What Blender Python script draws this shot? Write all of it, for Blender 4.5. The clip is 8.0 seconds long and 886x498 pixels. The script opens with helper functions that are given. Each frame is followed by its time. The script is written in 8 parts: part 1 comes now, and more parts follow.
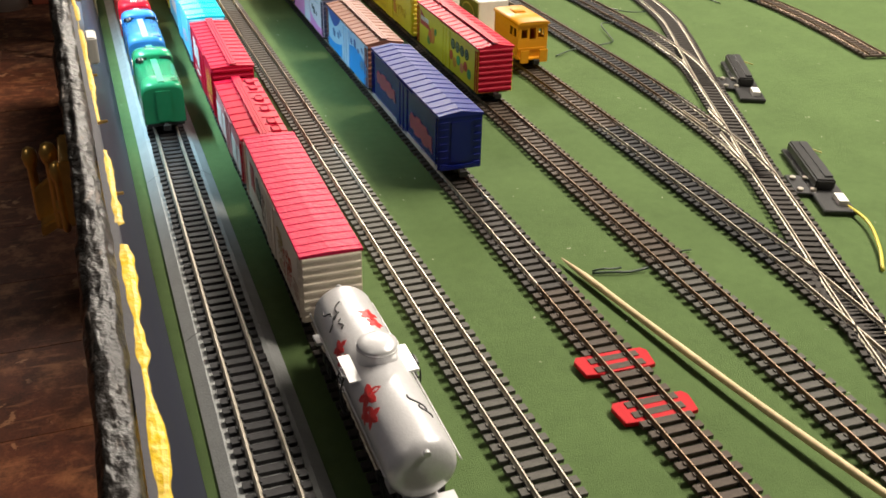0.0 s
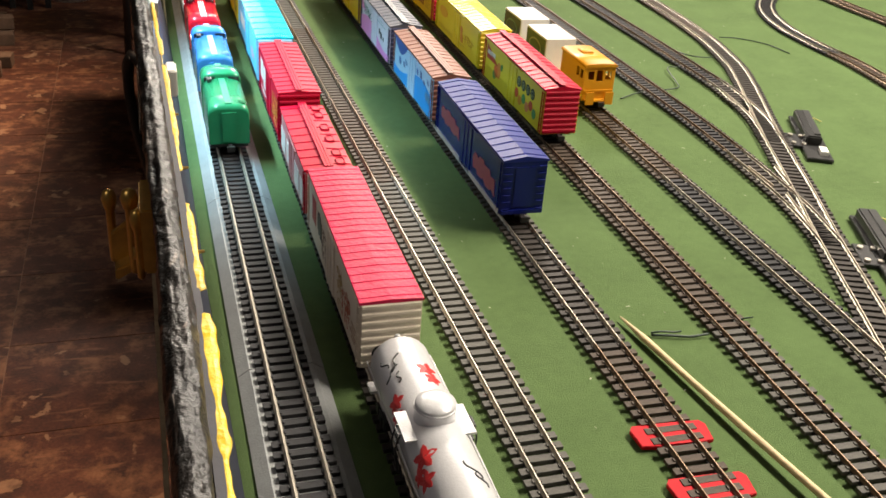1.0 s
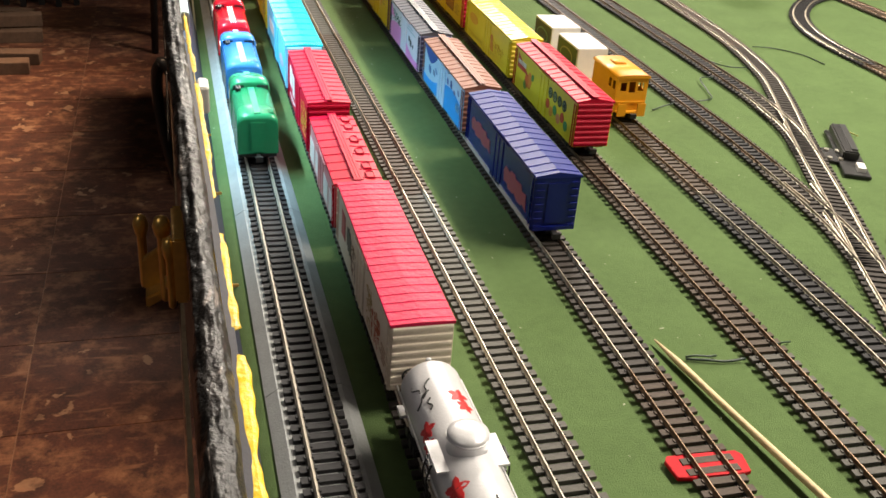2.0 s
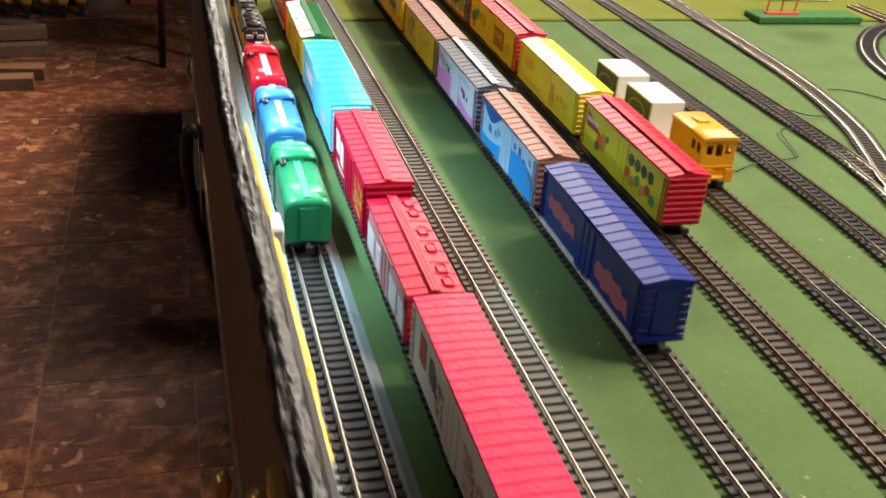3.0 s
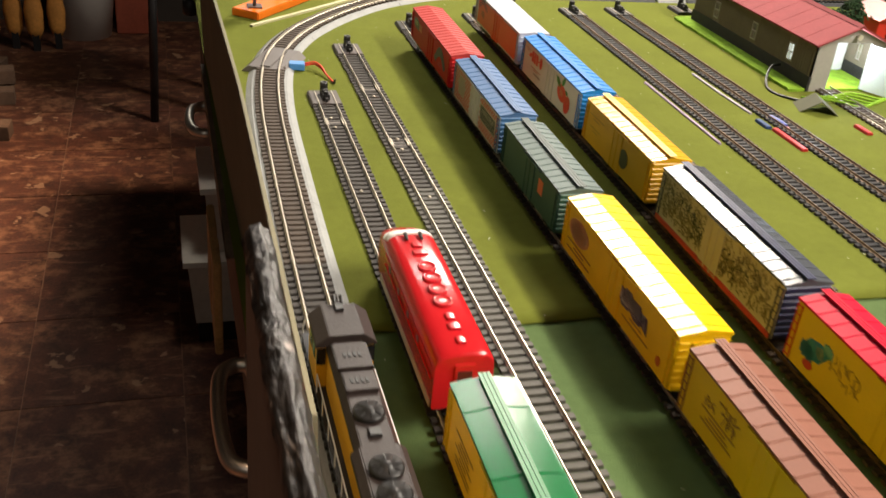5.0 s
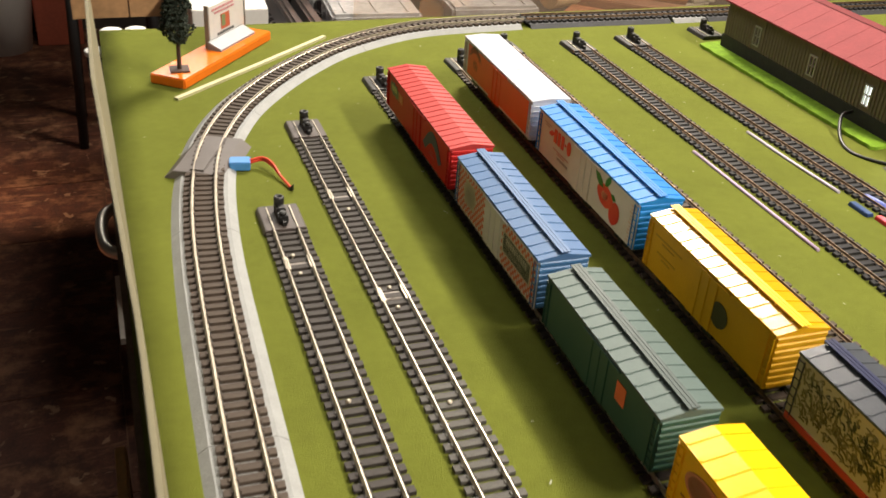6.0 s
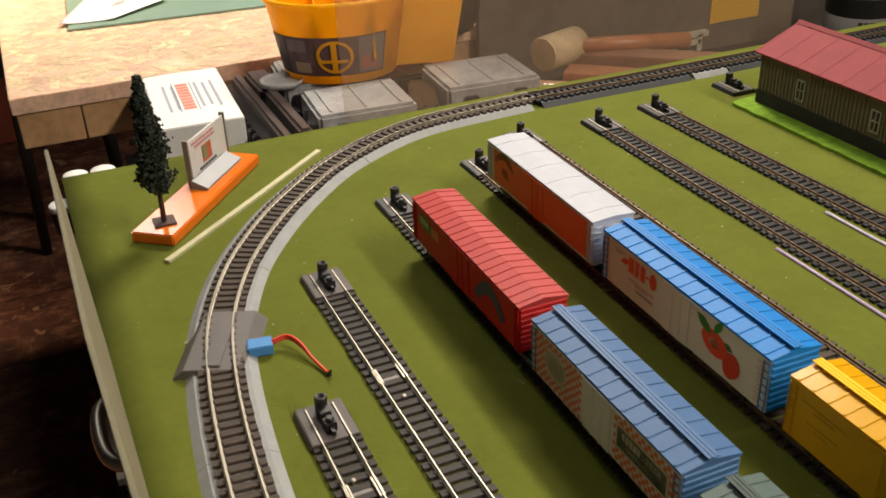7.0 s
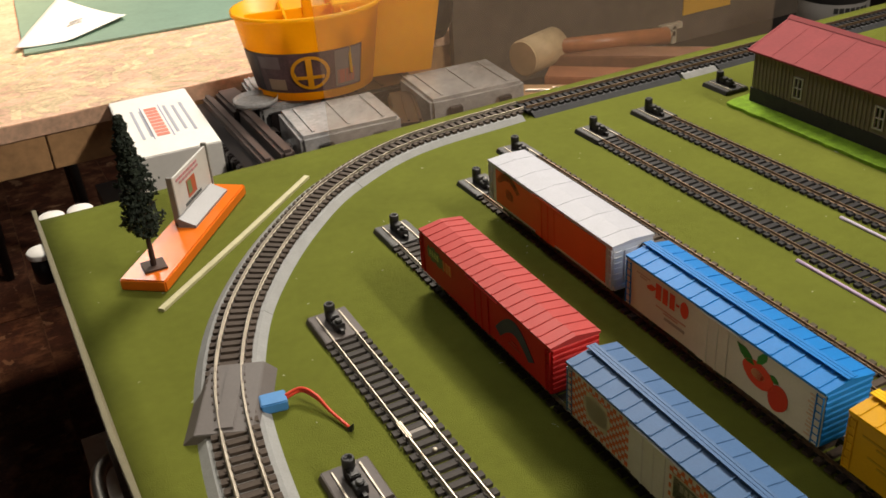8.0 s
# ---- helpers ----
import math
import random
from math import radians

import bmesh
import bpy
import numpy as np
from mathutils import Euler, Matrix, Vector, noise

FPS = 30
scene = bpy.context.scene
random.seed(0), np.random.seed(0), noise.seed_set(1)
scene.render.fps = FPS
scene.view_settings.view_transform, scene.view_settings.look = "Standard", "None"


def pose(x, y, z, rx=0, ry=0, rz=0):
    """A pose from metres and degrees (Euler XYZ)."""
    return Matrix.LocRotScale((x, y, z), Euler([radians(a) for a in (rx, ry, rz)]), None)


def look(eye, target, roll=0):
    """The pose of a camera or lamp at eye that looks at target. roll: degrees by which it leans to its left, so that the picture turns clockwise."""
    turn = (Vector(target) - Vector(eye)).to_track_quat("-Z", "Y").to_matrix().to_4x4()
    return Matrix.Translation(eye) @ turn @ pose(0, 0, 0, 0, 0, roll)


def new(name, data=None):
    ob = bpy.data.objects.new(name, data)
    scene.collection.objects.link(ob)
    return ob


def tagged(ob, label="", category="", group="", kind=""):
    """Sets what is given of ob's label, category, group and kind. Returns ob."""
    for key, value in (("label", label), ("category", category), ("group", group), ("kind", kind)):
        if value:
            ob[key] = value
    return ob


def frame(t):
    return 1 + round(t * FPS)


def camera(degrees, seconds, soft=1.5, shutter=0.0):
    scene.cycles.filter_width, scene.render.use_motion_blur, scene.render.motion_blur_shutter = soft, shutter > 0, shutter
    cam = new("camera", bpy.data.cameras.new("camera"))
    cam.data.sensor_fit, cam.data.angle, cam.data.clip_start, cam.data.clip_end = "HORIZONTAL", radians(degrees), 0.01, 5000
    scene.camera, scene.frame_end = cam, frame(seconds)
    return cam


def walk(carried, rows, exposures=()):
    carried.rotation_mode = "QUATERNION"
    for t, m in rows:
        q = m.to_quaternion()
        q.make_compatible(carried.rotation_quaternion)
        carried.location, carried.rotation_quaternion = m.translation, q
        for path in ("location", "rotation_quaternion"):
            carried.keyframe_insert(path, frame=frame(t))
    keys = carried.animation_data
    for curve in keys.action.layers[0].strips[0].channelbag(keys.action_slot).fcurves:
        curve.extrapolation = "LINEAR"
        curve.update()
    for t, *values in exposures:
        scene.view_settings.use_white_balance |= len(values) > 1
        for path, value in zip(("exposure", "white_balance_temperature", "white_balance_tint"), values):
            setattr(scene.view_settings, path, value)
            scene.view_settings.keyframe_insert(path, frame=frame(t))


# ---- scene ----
cam = camera(49.48, 8.0, soft=1.6, shutter=0.22)
PATH = [
    (0.0, (-0.0193, 0.0800, 0.3116), (0.1688, 0.5725, 0.0251), 1.25),
    (0.5, (-0.0288, 0.0957, 0.3245), (0.1521, 0.5935, 0.0428), 3.98),
    (1.0, (-0.0292, 0.1011, 0.3274), (0.1386, 0.6041, 0.0467), 4.45),
    (1.2, (-0.0301, 0.1048, 0.3251), (0.1313, 0.6102, 0.0447), 4.57),
    (2.5, (-0.0348, 0.1507, 0.3379), (0.1199, 0.6567, 0.0550), 4.66),
    (3.0, (-0.0527, 0.2540, 0.3438), (0.1016, 0.7606, 0.0618), 4.59),
    (3.5, (-0.0744, 0.4458, 0.3620), (0.0839, 0.9498, 0.0774), 4.67),
    (4.0, (-0.0912, 0.6169, 0.3555), (0.0655, 1.1151, 0.0602), 5.17),
    (4.5, (-0.0632, 0.8444, 0.3572), (0.0968, 1.3435, 0.0653), 5.42),
    (5.0, (-0.0554, 1.0092, 0.3539), (0.1052, 1.5095, 0.0641), 5.91),
    (5.2, (-0.0627, 1.0849, 0.3498), (0.1029, 1.5831, 0.0593), 6.00),
    (6.3, (0.0072, 1.3654, 0.3518), (0.2004, 1.8443, 0.0462), 3.13),
    (6.5, (0.0101, 1.4011, 0.3523), (0.2071, 1.8817, 0.0518), 1.95),
    (7.0, (-0.0131, 1.4810, 0.3720), (0.1929, 1.9650, 0.0833), -2.27),
    (7.5, (-0.0254, 1.5258, 0.3774), (0.1858, 2.0058, 0.0859), -4.68),
    (8.0, (-0.0262, 1.5383, 0.3838), (0.2005, 2.0089, 0.0887), -4.23),
]
EXPOSURES = [(0.0, -0.08), (0.5, 0.06), (2.5, 0.12), (3.5, 0.18), (4.0, 0.22), (4.5, 0.04), (5.0, 0.06), (6.3, 0.10), (6.6, 0.04), (7.0, -0.60), (7.5, -0.70), (8.0, -0.68)]
walk(cam, [(t, look(eye, target, roll)) for t, eye, target, roll in PATH], EXPOSURES)

# ---- light ----
world = bpy.data.worlds.new("room_air")
world.use_nodes = True
world.node_tree.nodes["Background"].inputs[0].default_value = (0.55, 0.42, 0.32, 1)
world.node_tree.nodes["Background"].inputs[1].default_value = 0.003
scene.world = world


def lamp(name, at, target, size, watts, colour, size_y=None, spread=180):
    data = bpy.data.lights.new(name, "AREA")
    data.spread = radians(spread)
    data.shape = "RECTANGLE"
    data.size, data.size_y = size, size_y or size
    data.energy, data.color = watts, colour
    ob = new(name, data)
    ob.matrix_world = look(at, target)
    return ob


lamp("ceiling_lamp_a", (1.02, 3.20, 1.30), (0.45, 2.0, 0), 0.55, 68, (1.0, 0.895, 0.765), 0.30)
lamp("ceiling_lamp_b", (-0.80, 0.00, 1.30), (0.0, 0.8, 0), 0.30, 2, (1.0, 0.92, 0.82))
lamp("ceiling_tube_lamp", (1.18, 0.72, 1.34), (0.42, 0.74, 0), 1.40, 76, (1.0, 0.905, 0.775), 0.14)
lamp("board_strip_lamp", (-0.0165, 0.985, 0.188), (0.052, 0.985, 0.0), 0.34, 0.95, (0.52, 0.84, 1.0), 0.006, 100)
lamp("bench_back_lamp", (0.16, 3.75, 0.80), (0.05, 2.9, 0), 0.22, 4, (1.0, 0.94, 0.84), 0.22)
lamp("bench_lamp", (0.22, 2.62, 1.15), (0.34, 2.78, -0.1), 0.22, 6.5, (1.0, 0.94, 0.84), 0.22)


def fill_spot(name, at, target, watts, colour, degrees_, soft_, radius):
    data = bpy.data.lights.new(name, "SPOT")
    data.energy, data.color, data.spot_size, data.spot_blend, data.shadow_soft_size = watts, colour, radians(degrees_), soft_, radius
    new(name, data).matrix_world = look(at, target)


# Unseen fill spots, added to brighten the floor left of the table.
fill_spot("floor_spot", (-0.25, 0.95, 1.60), (-0.56, 1.32, -0.886), 320, (1.0, 0.66, 0.42), 34, 1.0, 0.15)
fill_spot("far_floor_spot", (0.56, 3.79, 1.50), (-0.92, 3.30, -0.886), 560, (1.0, 0.66, 0.42), 44, 0.9, 0.22)

# ---- materials ----
def material(name, colour, rough=0.5, metal=0.0, vary=0.12, scale=60.0, bump=0.0, bump_scale=400.0, spec=0.5, dirt=0.0, dirt_colour=(0.05, 0.04, 0.03)):
    """A surface with tone variation at two scales, optional blotchy dirt, and fine relief."""
    m = bpy.data.materials.new(name)
    m.use_nodes = True
    nt = m.node_tree
    n, l = nt.nodes, nt.links
    b = n["Principled BSDF"]
    co = n.new("ShaderNodeTexCoord")
    n1 = n.new("ShaderNodeTexNoise")
    n1.inputs["Scale"].default_value, n1.inputs["Detail"].default_value = scale, 6
    n2 = n.new("ShaderNodeTexNoise")
    n2.inputs["Scale"].default_value, n2.inputs["Detail"].default_value = scale * 7, 3
    l.new(co.outputs["Object"], n1.inputs["Vector"])
    l.new(co.outputs["Object"], n2.inputs["Vector"])
    mix = n.new("ShaderNodeMix")
    mix.data_type = "FLOAT"
    mix.inputs[0].default_value = 0.4
    l.new(n1.outputs["Fac"], mix.inputs[2])
    l.new(n2.outputs["Fac"], mix.inputs[3])
    ramp = n.new("ShaderNodeValToRGB")
    lo = [c * (1 - vary) for c in colour]
    hi = [min(1.0, c * (1 + vary)) for c in colour]
    ramp.color_ramp.elements[0].position, ramp.color_ramp.elements[0].color = 0.32, (*lo, 1)
    ramp.color_ramp.elements[1].position, ramp.color_ramp.elements[1].color = 0.68, (*hi, 1)
    l.new(mix.outputs[0], ramp.inputs["Fac"])
    out = ramp.outputs["Color"]
    if dirt:
        n3 = n.new("ShaderNodeTexNoise")
        n3.inputs["Scale"].default_value, n3.inputs["Detail"].default_value = scale * 0.5, 9
        n3.inputs["Roughness"].default_value = 0.7
        l.new(co.outputs["Object"], n3.inputs["Vector"])
        r3 = n.new("ShaderNodeValToRGB")
        r3.color_ramp.elements[0].position, r3.color_ramp.elements[1].position = 0.5, 0.72
        r3.color_ramp.elements[0].color, r3.color_ramp.elements[1].color = (0, 0, 0, 1), (dirt, dirt, dirt, 1)
        l.new(n3.outputs["Fac"], r3.inputs["Fac"])
        mc = n.new("ShaderNodeMix")
        mc.data_type = "RGBA"
        l.new(r3.outputs["Color"], mc.inputs[0])
        l.new(out, mc.inputs[6])
        mc.inputs[7].default_value = (*dirt_colour, 1)
        out = mc.outputs[2]
    l.new(out, b.inputs["Base Color"])
    b.inputs["Roughness"].default_value, b.inputs["Metallic"].default_value = rough, metal
    b.inputs["Specular IOR Level"].default_value = spec
    if bump:
        n4 = n.new("ShaderNodeTexNoise")
        n4.inputs["Scale"].default_value, n4.inputs["Detail"].default_value = bump_scale, 5
        l.new(co.outputs["Object"], n4.inputs["Vector"])
        bp = n.new("ShaderNodeBump")
        bp.inputs["Strength"].default_value, bp.inputs["Distance"].default_value = bump, 0.002
        l.new(n4.outputs["Fac"], bp.inputs["Height"])
        l.new(bp.outputs["Normal"], b.inputs["Normal"])
    return m


PLASTIC = {}


def plastic(r, g, b, rough=0.40):
    key = (r, g, b, rough)
    if key not in PLASTIC:
        PLASTIC[key] = material("painted_plastic", (r, g, b), rough, vary=0.07, scale=90, bump=0.05, bump_scale=900, dirt=0.12, spec=0.34 if rough < 0.5 else 0.16)
    return PLASTIC[key]


FELT_DARK = material("green_felt", (0.081, 0.124, 0.045), 0.95, vary=0.12, scale=18, bump=0.5, bump_scale=1500, spec=0.1)
FELT_OLIVE = material("olive_felt", (0.120, 0.135, 0.020), 0.95, vary=0.11, scale=18, bump=0.5, bump_scale=1500, spec=0.1)
BLACK = material("black_plastic", (0.012, 0.011, 0.011), 0.45, vary=0.3, scale=200, bump=0.1)
TIE = material("black_tie", (0.020, 0.019, 0.020), 0.60, vary=0.4, scale=120, bump=0.1, spec=0.18)
TIE_GREY = material("grey_tie", (0.075, 0.070, 0.060), 0.60, vary=0.3, scale=120, bump=0.1, spec=0.18)
TIE_BROWN = material("brown_tie", (0.060, 0.044, 0.033), 0.60, vary=0.3, scale=120, bump=0.1, spec=0.18)
TIE_DARK = material("dark_brown_tie", (0.038, 0.032, 0.028), 0.60, vary=0.3, scale=120, bump=0.1, spec=0.18)
WEB = material("track_web", (0.012, 0.012, 0.010), 0.7, vary=0.3, scale=120)
NICKEL = material("nickel_rail", (0.42, 0.375, 0.305), 0.46, 0.85, vary=0.2, scale=150)
BRASSRAIL = material("tarnished_rail", (0.20, 0.135, 0.085), 0.45, 0.75, vary=0.3, scale=150)
BEDGREY = material("grey_roadbed", (0.26, 0.265, 0.26), 0.7, vary=0.12, scale=80, bump=0.3, bump_scale=900)
BEDDARK = material("dark_roadbed", (0.022, 0.023, 0.026), 0.7, vary=0.2, scale=80, bump=0.3, bump_scale=900)
FLOORM = material("worn_brown_floor", (0.070, 0.022, 0.011), 0.60, vary=0.6, scale=24, bump=0.25, bump_scale=60, dirt=0.8, dirt_colour=(0.30, 0.15, 0.075))
tile_tree = FLOORM.node_tree
tile_info = tile_tree.nodes.new("ShaderNodeObjectInfo")
tile_shift = tile_tree.nodes.new("ShaderNodeVectorMath")
tile_shift.operation = "MULTIPLY_ADD"
tile_shift.inputs[1].default_value = (37.0, 53.0, 11.0)
for node in [n for n in tile_tree.nodes if n.bl_idname == "ShaderNodeTexNoise"]:
    old = node.inputs["Vector"].links[0].from_socket
    tile_tree.links.new(tile_info.outputs["Random"], tile_shift.inputs[0])
    tile_tree.links.new(old, tile_shift.inputs[2])
    tile_tree.links.new(tile_shift.outputs[0], node.inputs["Vector"])


def wear_and_glints(m, colour, scale, lo, hi, stretch=(1, 1, 1), warp=0.0, amount=0.8):
    """Lays sharp-edged patches of a second colour over a material's paint: wear, and glints put in as colour."""
    nt = m.node_tree
    n, l = nt.nodes, nt.links
    b = n["Principled BSDF"]
    src = b.inputs["Base Color"].links[0].from_socket
    vec = next(q for q in n if q.bl_idname == "ShaderNodeTexNoise").inputs["Vector"].links[0].from_socket
    mp = n.new("ShaderNodeVectorMath")
    mp.operation = "MULTIPLY"
    mp.inputs[1].default_value = stretch
    l.new(vec, mp.inputs[0])
    nz = n.new("ShaderNodeTexNoise")
    nz.inputs["Scale"].default_value, nz.inputs["Detail"].default_value = scale, 5
    nz.inputs["Roughness"].default_value, nz.inputs["Distortion"].default_value = 0.55, warp
    l.new(mp.outputs[0], nz.inputs["Vector"])
    rp = n.new("ShaderNodeMapRange")
    rp.inputs[1].default_value, rp.inputs[2].default_value, rp.inputs[4].default_value = lo, hi, amount
    l.new(nz.outputs["Fac"], rp.inputs[0])
    mc = n.new("ShaderNodeMix")
    mc.data_type = "RGBA"
    l.new(rp.outputs[0], mc.inputs[0])
    l.new(src, mc.inputs[6])
    mc.inputs[7].default_value = (*colour, 1)
    l.new(mc.outputs[2], b.inputs["Base Color"])


wear_and_glints(FLOORM, (0.34, 0.20, 0.115), 15, 0.635, 0.66, warp=0.35, amount=0.62)
wear_and_glints(FLOORM, (0.26, 0.125, 0.065), 11, 0.58, 0.70, stretch=(1, 4.5, 1), warp=0.2, amount=0.6)
wear_and_glints(FLOORM, (0.030, 0.010, 0.006), 9, 0.60, 0.72, warp=0.5, amount=0.6)
JOINT = material("floor_joint", (0.16, 0.085, 0.05), 0.8, vary=0.4, scale=12)
WALLM = material("dark_basement_wall", (0.035, 0.026, 0.020), 0.9, vary=0.3, scale=4)
BOARDM = material("brown_board", (0.095, 0.062, 0.046), 0.6, vary=0.2, scale=20, bump=0.1)
ROUGHEDGE = material("torn_foam_edge", (0.011, 0.009, 0.008), 0.40, vary=0.8, scale=60, bump=1.0, bump_scale=260, dirt=0.35, dirt_colour=(0.055, 0.047, 0.042))
# Pale streaks paint the glints of the crinkled black foam into its colour.
wear_and_glints(ROUGHEDGE, (0.34, 0.29, 0.26), 230, 0.62, 0.70, stretch=(1, 0.22, 1), warp=1.0, amount=0.7)
wear_and_glints(ROUGHEDGE, (0.006, 0.005, 0.005), 70, 0.56, 0.66, stretch=(1, 0.5, 1), warp=0.8, amount=0.9)
TANBOARD = material("olive_tan_board", (0.17, 0.15, 0.085), 0.7, vary=0.15, scale=15, bump=0.1)
YELLOWPAINT = material("yellow_paint", (0.70, 0.46, 0.01), 0.40, vary=0.3, scale=80, bump=0.5, bump_scale=300, dirt=0.7, dirt_colour=(0.07, 0.045, 0.015))
NAVY = material("navy_board_face", (0.0016, 0.0036, 0.0156), 0.6, vary=0.2, scale=40)
BRASS = material("polished_brass", (0.80, 0.50, 0.15), 0.33, 0.85, vary=0.15, scale=60)
CHROME = material("satin_chrome", (0.68, 0.63, 0.55), 0.38, 1.0, vary=0.1, scale=60)
WOODSTICK = material("pale_wood_stick", (0.52, 0.40, 0.22), 0.6, vary=0.2, scale=60, bump=0.2)
OSB = material("osb_worktop", (0.64, 0.41, 0.28), 0.6, vary=0.34, scale=22, bump=0.08, bump_scale=80)
WHITE = material("white_card", (0.72, 0.70, 0.66), 0.6, vary=0.05, scale=30)
RED = plastic(0.42, 0.004, 0.010, 0.60)


# ---- mesh tools ----
def box(bm, x0, x1, y0, y1, z0, z1):
    v = [bm.verts.new(p) for p in ((x0, y0, z0), (x1, y0, z0), (x1, y1, z0), (x0, y1, z0), (x0, y0, z1), (x1, y0, z1), (x1, y1, z1), (x0, y1, z1))]
    for f in ((3, 2, 1, 0), (4, 5, 6, 7), (0, 1, 5, 4), (1, 2, 6, 5), (2, 3, 7, 6), (3, 0, 4, 7)):
        bm.faces.new([v[i] for i in f])
    return v


def tube(bm, a, c, r0, r1=None, sides=12):
    """A closed cone or cylinder from a to c."""
    a, c = Vector(a), Vector(c)
    r1 = r0 if r1 is None else r1
    m = (c - a).to_track_quat("Z", "Y").to_matrix()
    rings = []
    for p, r in ((a, r0), (c, r1)):
        rings.append([bm.verts.new(p + m @ Vector((r * math.cos(2 * math.pi * i / sides), r * math.sin(2 * math.pi * i / sides), 0))) for i in range(sides)])
    for i in range(sides):
        j = (i + 1) % sides
        f = bm.faces.new((rings[0][i], rings[0][j], rings[1][j], rings[1][i]))
        f.smooth = sides > 8
    bm.faces.new(rings[0][::-1])
    bm.faces.new(rings[1])


def prism(bm, profile, y0, y1):
    """A profile of (x, z) points, drawn out along y."""
    a = [bm.verts.new((x, y0, z)) for x, z in profile]
    c = [bm.verts.new((x, y1, z)) for x, z in profile]
    n = len(profile)
    for i in range(n):
        j = (i + 1) % n
        bm.faces.new((a[i], a[j], c[j], c[i]))
    bm.faces.new(a[::-1])
    bm.faces.new(c)


def outline(bm, points, thick, axis="z", at=0.0):
    """A flat polygon of given thickness: in the xy plane at height at, or in the yz plane at x = at (growing to -x)."""
    def place(p, d):
        return (p[0], p[1], at + d) if axis == "z" else (at - d, p[0], p[1])
    a = [bm.verts.new(place(p, 0)) for p in points]
    c = [bm.verts.new(place(p, thick)) for p in points]
    n = len(points)
    for i in range(n):
        j = (i + 1) % n
        bm.faces.new((a[i], a[j], c[j], c[i]))
    bm.faces.new(a[::-1])
    bm.faces.new(c)


def ellipse(cx, cy, rx, ry, n=20, turn=0.0):
    pts = []
    for i in range(n):
        u, v = rx * math.cos(2 * math.pi * i / n), ry * math.sin(2 * math.pi * i / n)
        pts.append((cx + u * math.cos(turn) - v * math.sin(turn), cy + u * math.sin(turn) + v * math.cos(turn)))
    return pts


def finish(bm, name, material_, bevel=0.0):
    if bevel:
        bmesh.ops.bevel(bm, geom=bm.edges[:], offset=bevel, segments=2, affect="EDGES", clamp_overlap=True)
    bmesh.ops.recalc_face_normals(bm, faces=bm.faces[:])
    me = bpy.data.meshes.new(name)
    bm.to_mesh(me)
    bm.free()
    me.materials.append(material_)
    return me


def part(name, bm, material_, parent, label="", bevel=0.0):
    ob = new(name, finish(bm, name, material_, bevel))
    ob.parent = parent
    if label:
        ob["label"] = label
    return ob


def thing(name, label, category, group="", kind="", at=None):
    ob = new(name)
    ob.empty_display_size = 0.02
    if at is not None:
        ob.matrix_basis = at
    return tagged(ob, label, category, group, kind)


def setting(name, bm, material_, label="", bevel=0.0):
    ob = new(name, finish(bm, name, material_, bevel))
    return tagged(ob, label, kind="structure")


def boxed(x0, x1, y0, y1, z0, z1):
    bm = bmesh.new()
    box(bm, x0, x1, y0, y1, z0, z1)
    return bm


# ---- room ----
FLOOR_Z = -0.886
floor = setting("floor", boxed(-2.6, 3.2, -2.0, 5.2, FLOOR_Z - 0.05, FLOOR_Z - 0.002), JOINT, "worn red-brown painted floor tiles with scuffs and pale joints")
setting("wall_west", boxed(-2.7, -2.6, -2.0, 5.2, FLOOR_Z, 1.7), WALLM, "dark basement wall")
setting("wall_east", boxed(3.2, 3.3, -2.0, 5.2, FLOOR_Z, 1.7), WALLM, "dark basement wall")
setting("wall_north", boxed(-2.7, 3.3, 5.2, 5.3, FLOOR_Z, 1.7), WALLM, "dark basement wall")
setting("wall_south", boxed(-2.7, 3.3, -2.1, -2.0, FLOOR_Z, 1.7), WALLM, "dark basement wall")
setting("ceiling", boxed(-2.7, 3.3, -2.1, 5.3, 1.7, 1.75), WALLM, "dark basement ceiling")

# ---- the layout table ----
SEAM = 1.515
table = thing("layout_table", "long plywood layout table covered with green felt", "table")
part("table_top", boxed(-0.008, 1.6, -0.4, 2.402, -0.02, -0.003), BOARDM, table)
part("side_rail", boxed(-0.007, 0.010, -0.4, 2.402, -0.14, -0.021), BOARDM, table)
for ly in (0.2, 1.2, 2.3):
    for lx in (0.30, 1.5):
        part("leg", boxed(lx, lx + 0.07, ly, ly + 0.07, FLOOR_Z, -0.02), BOARDM, table)


def mat_sheet(name, y0, y1, material_, label, z, x0=-0.009):
    bm = bmesh.new()
    nx, ny = 60, 60
    grid = []
    for j in range(ny + 1):
        row = []
        for i in range(nx + 1):
            x, y = x0 + (1.6 - x0) * i / nx, y0 + (y1 - y0) * j / ny
            if j == 0 and y0 > 0:
                y += 0.006 * noise.noise((x * 9, 0.3, 0)) + 0.003 * noise.noise((x * 40, 0.3, 0))
            row.append(bm.verts.new((x, y, z + 0.0006 * noise.noise((x * 7, y * 7, 2.0)))))
        grid.append(row)
    for j in range(ny):
        for i in range(nx):
            bm.faces.new((grid[j][i], grid[j][i + 1], grid[j + 1][i + 1], grid[j + 1][i])).smooth = True
    bmesh.ops.extrude_face_region(bm, geom=bm.faces[:])
    for v in list(bm.verts)[: (nx + 1) * (ny + 1)]:
        v.co.z -= 0.0018
    return tagged(new(name, finish(bm, name, material_)), label, "mat")


mat_sheet("felt_mat", -0.4, SEAM + 0.02, FELT_DARK, "dark green felt ground mat on the layout table", -0.0008)
mat_sheet("felt_mat", SEAM, 2.402, FELT_OLIVE, "olive green felt ground mat overlapping the darker one", 0.0012, -0.0150)


# ---- tracks ----
RAIL_TOP = 0.0062


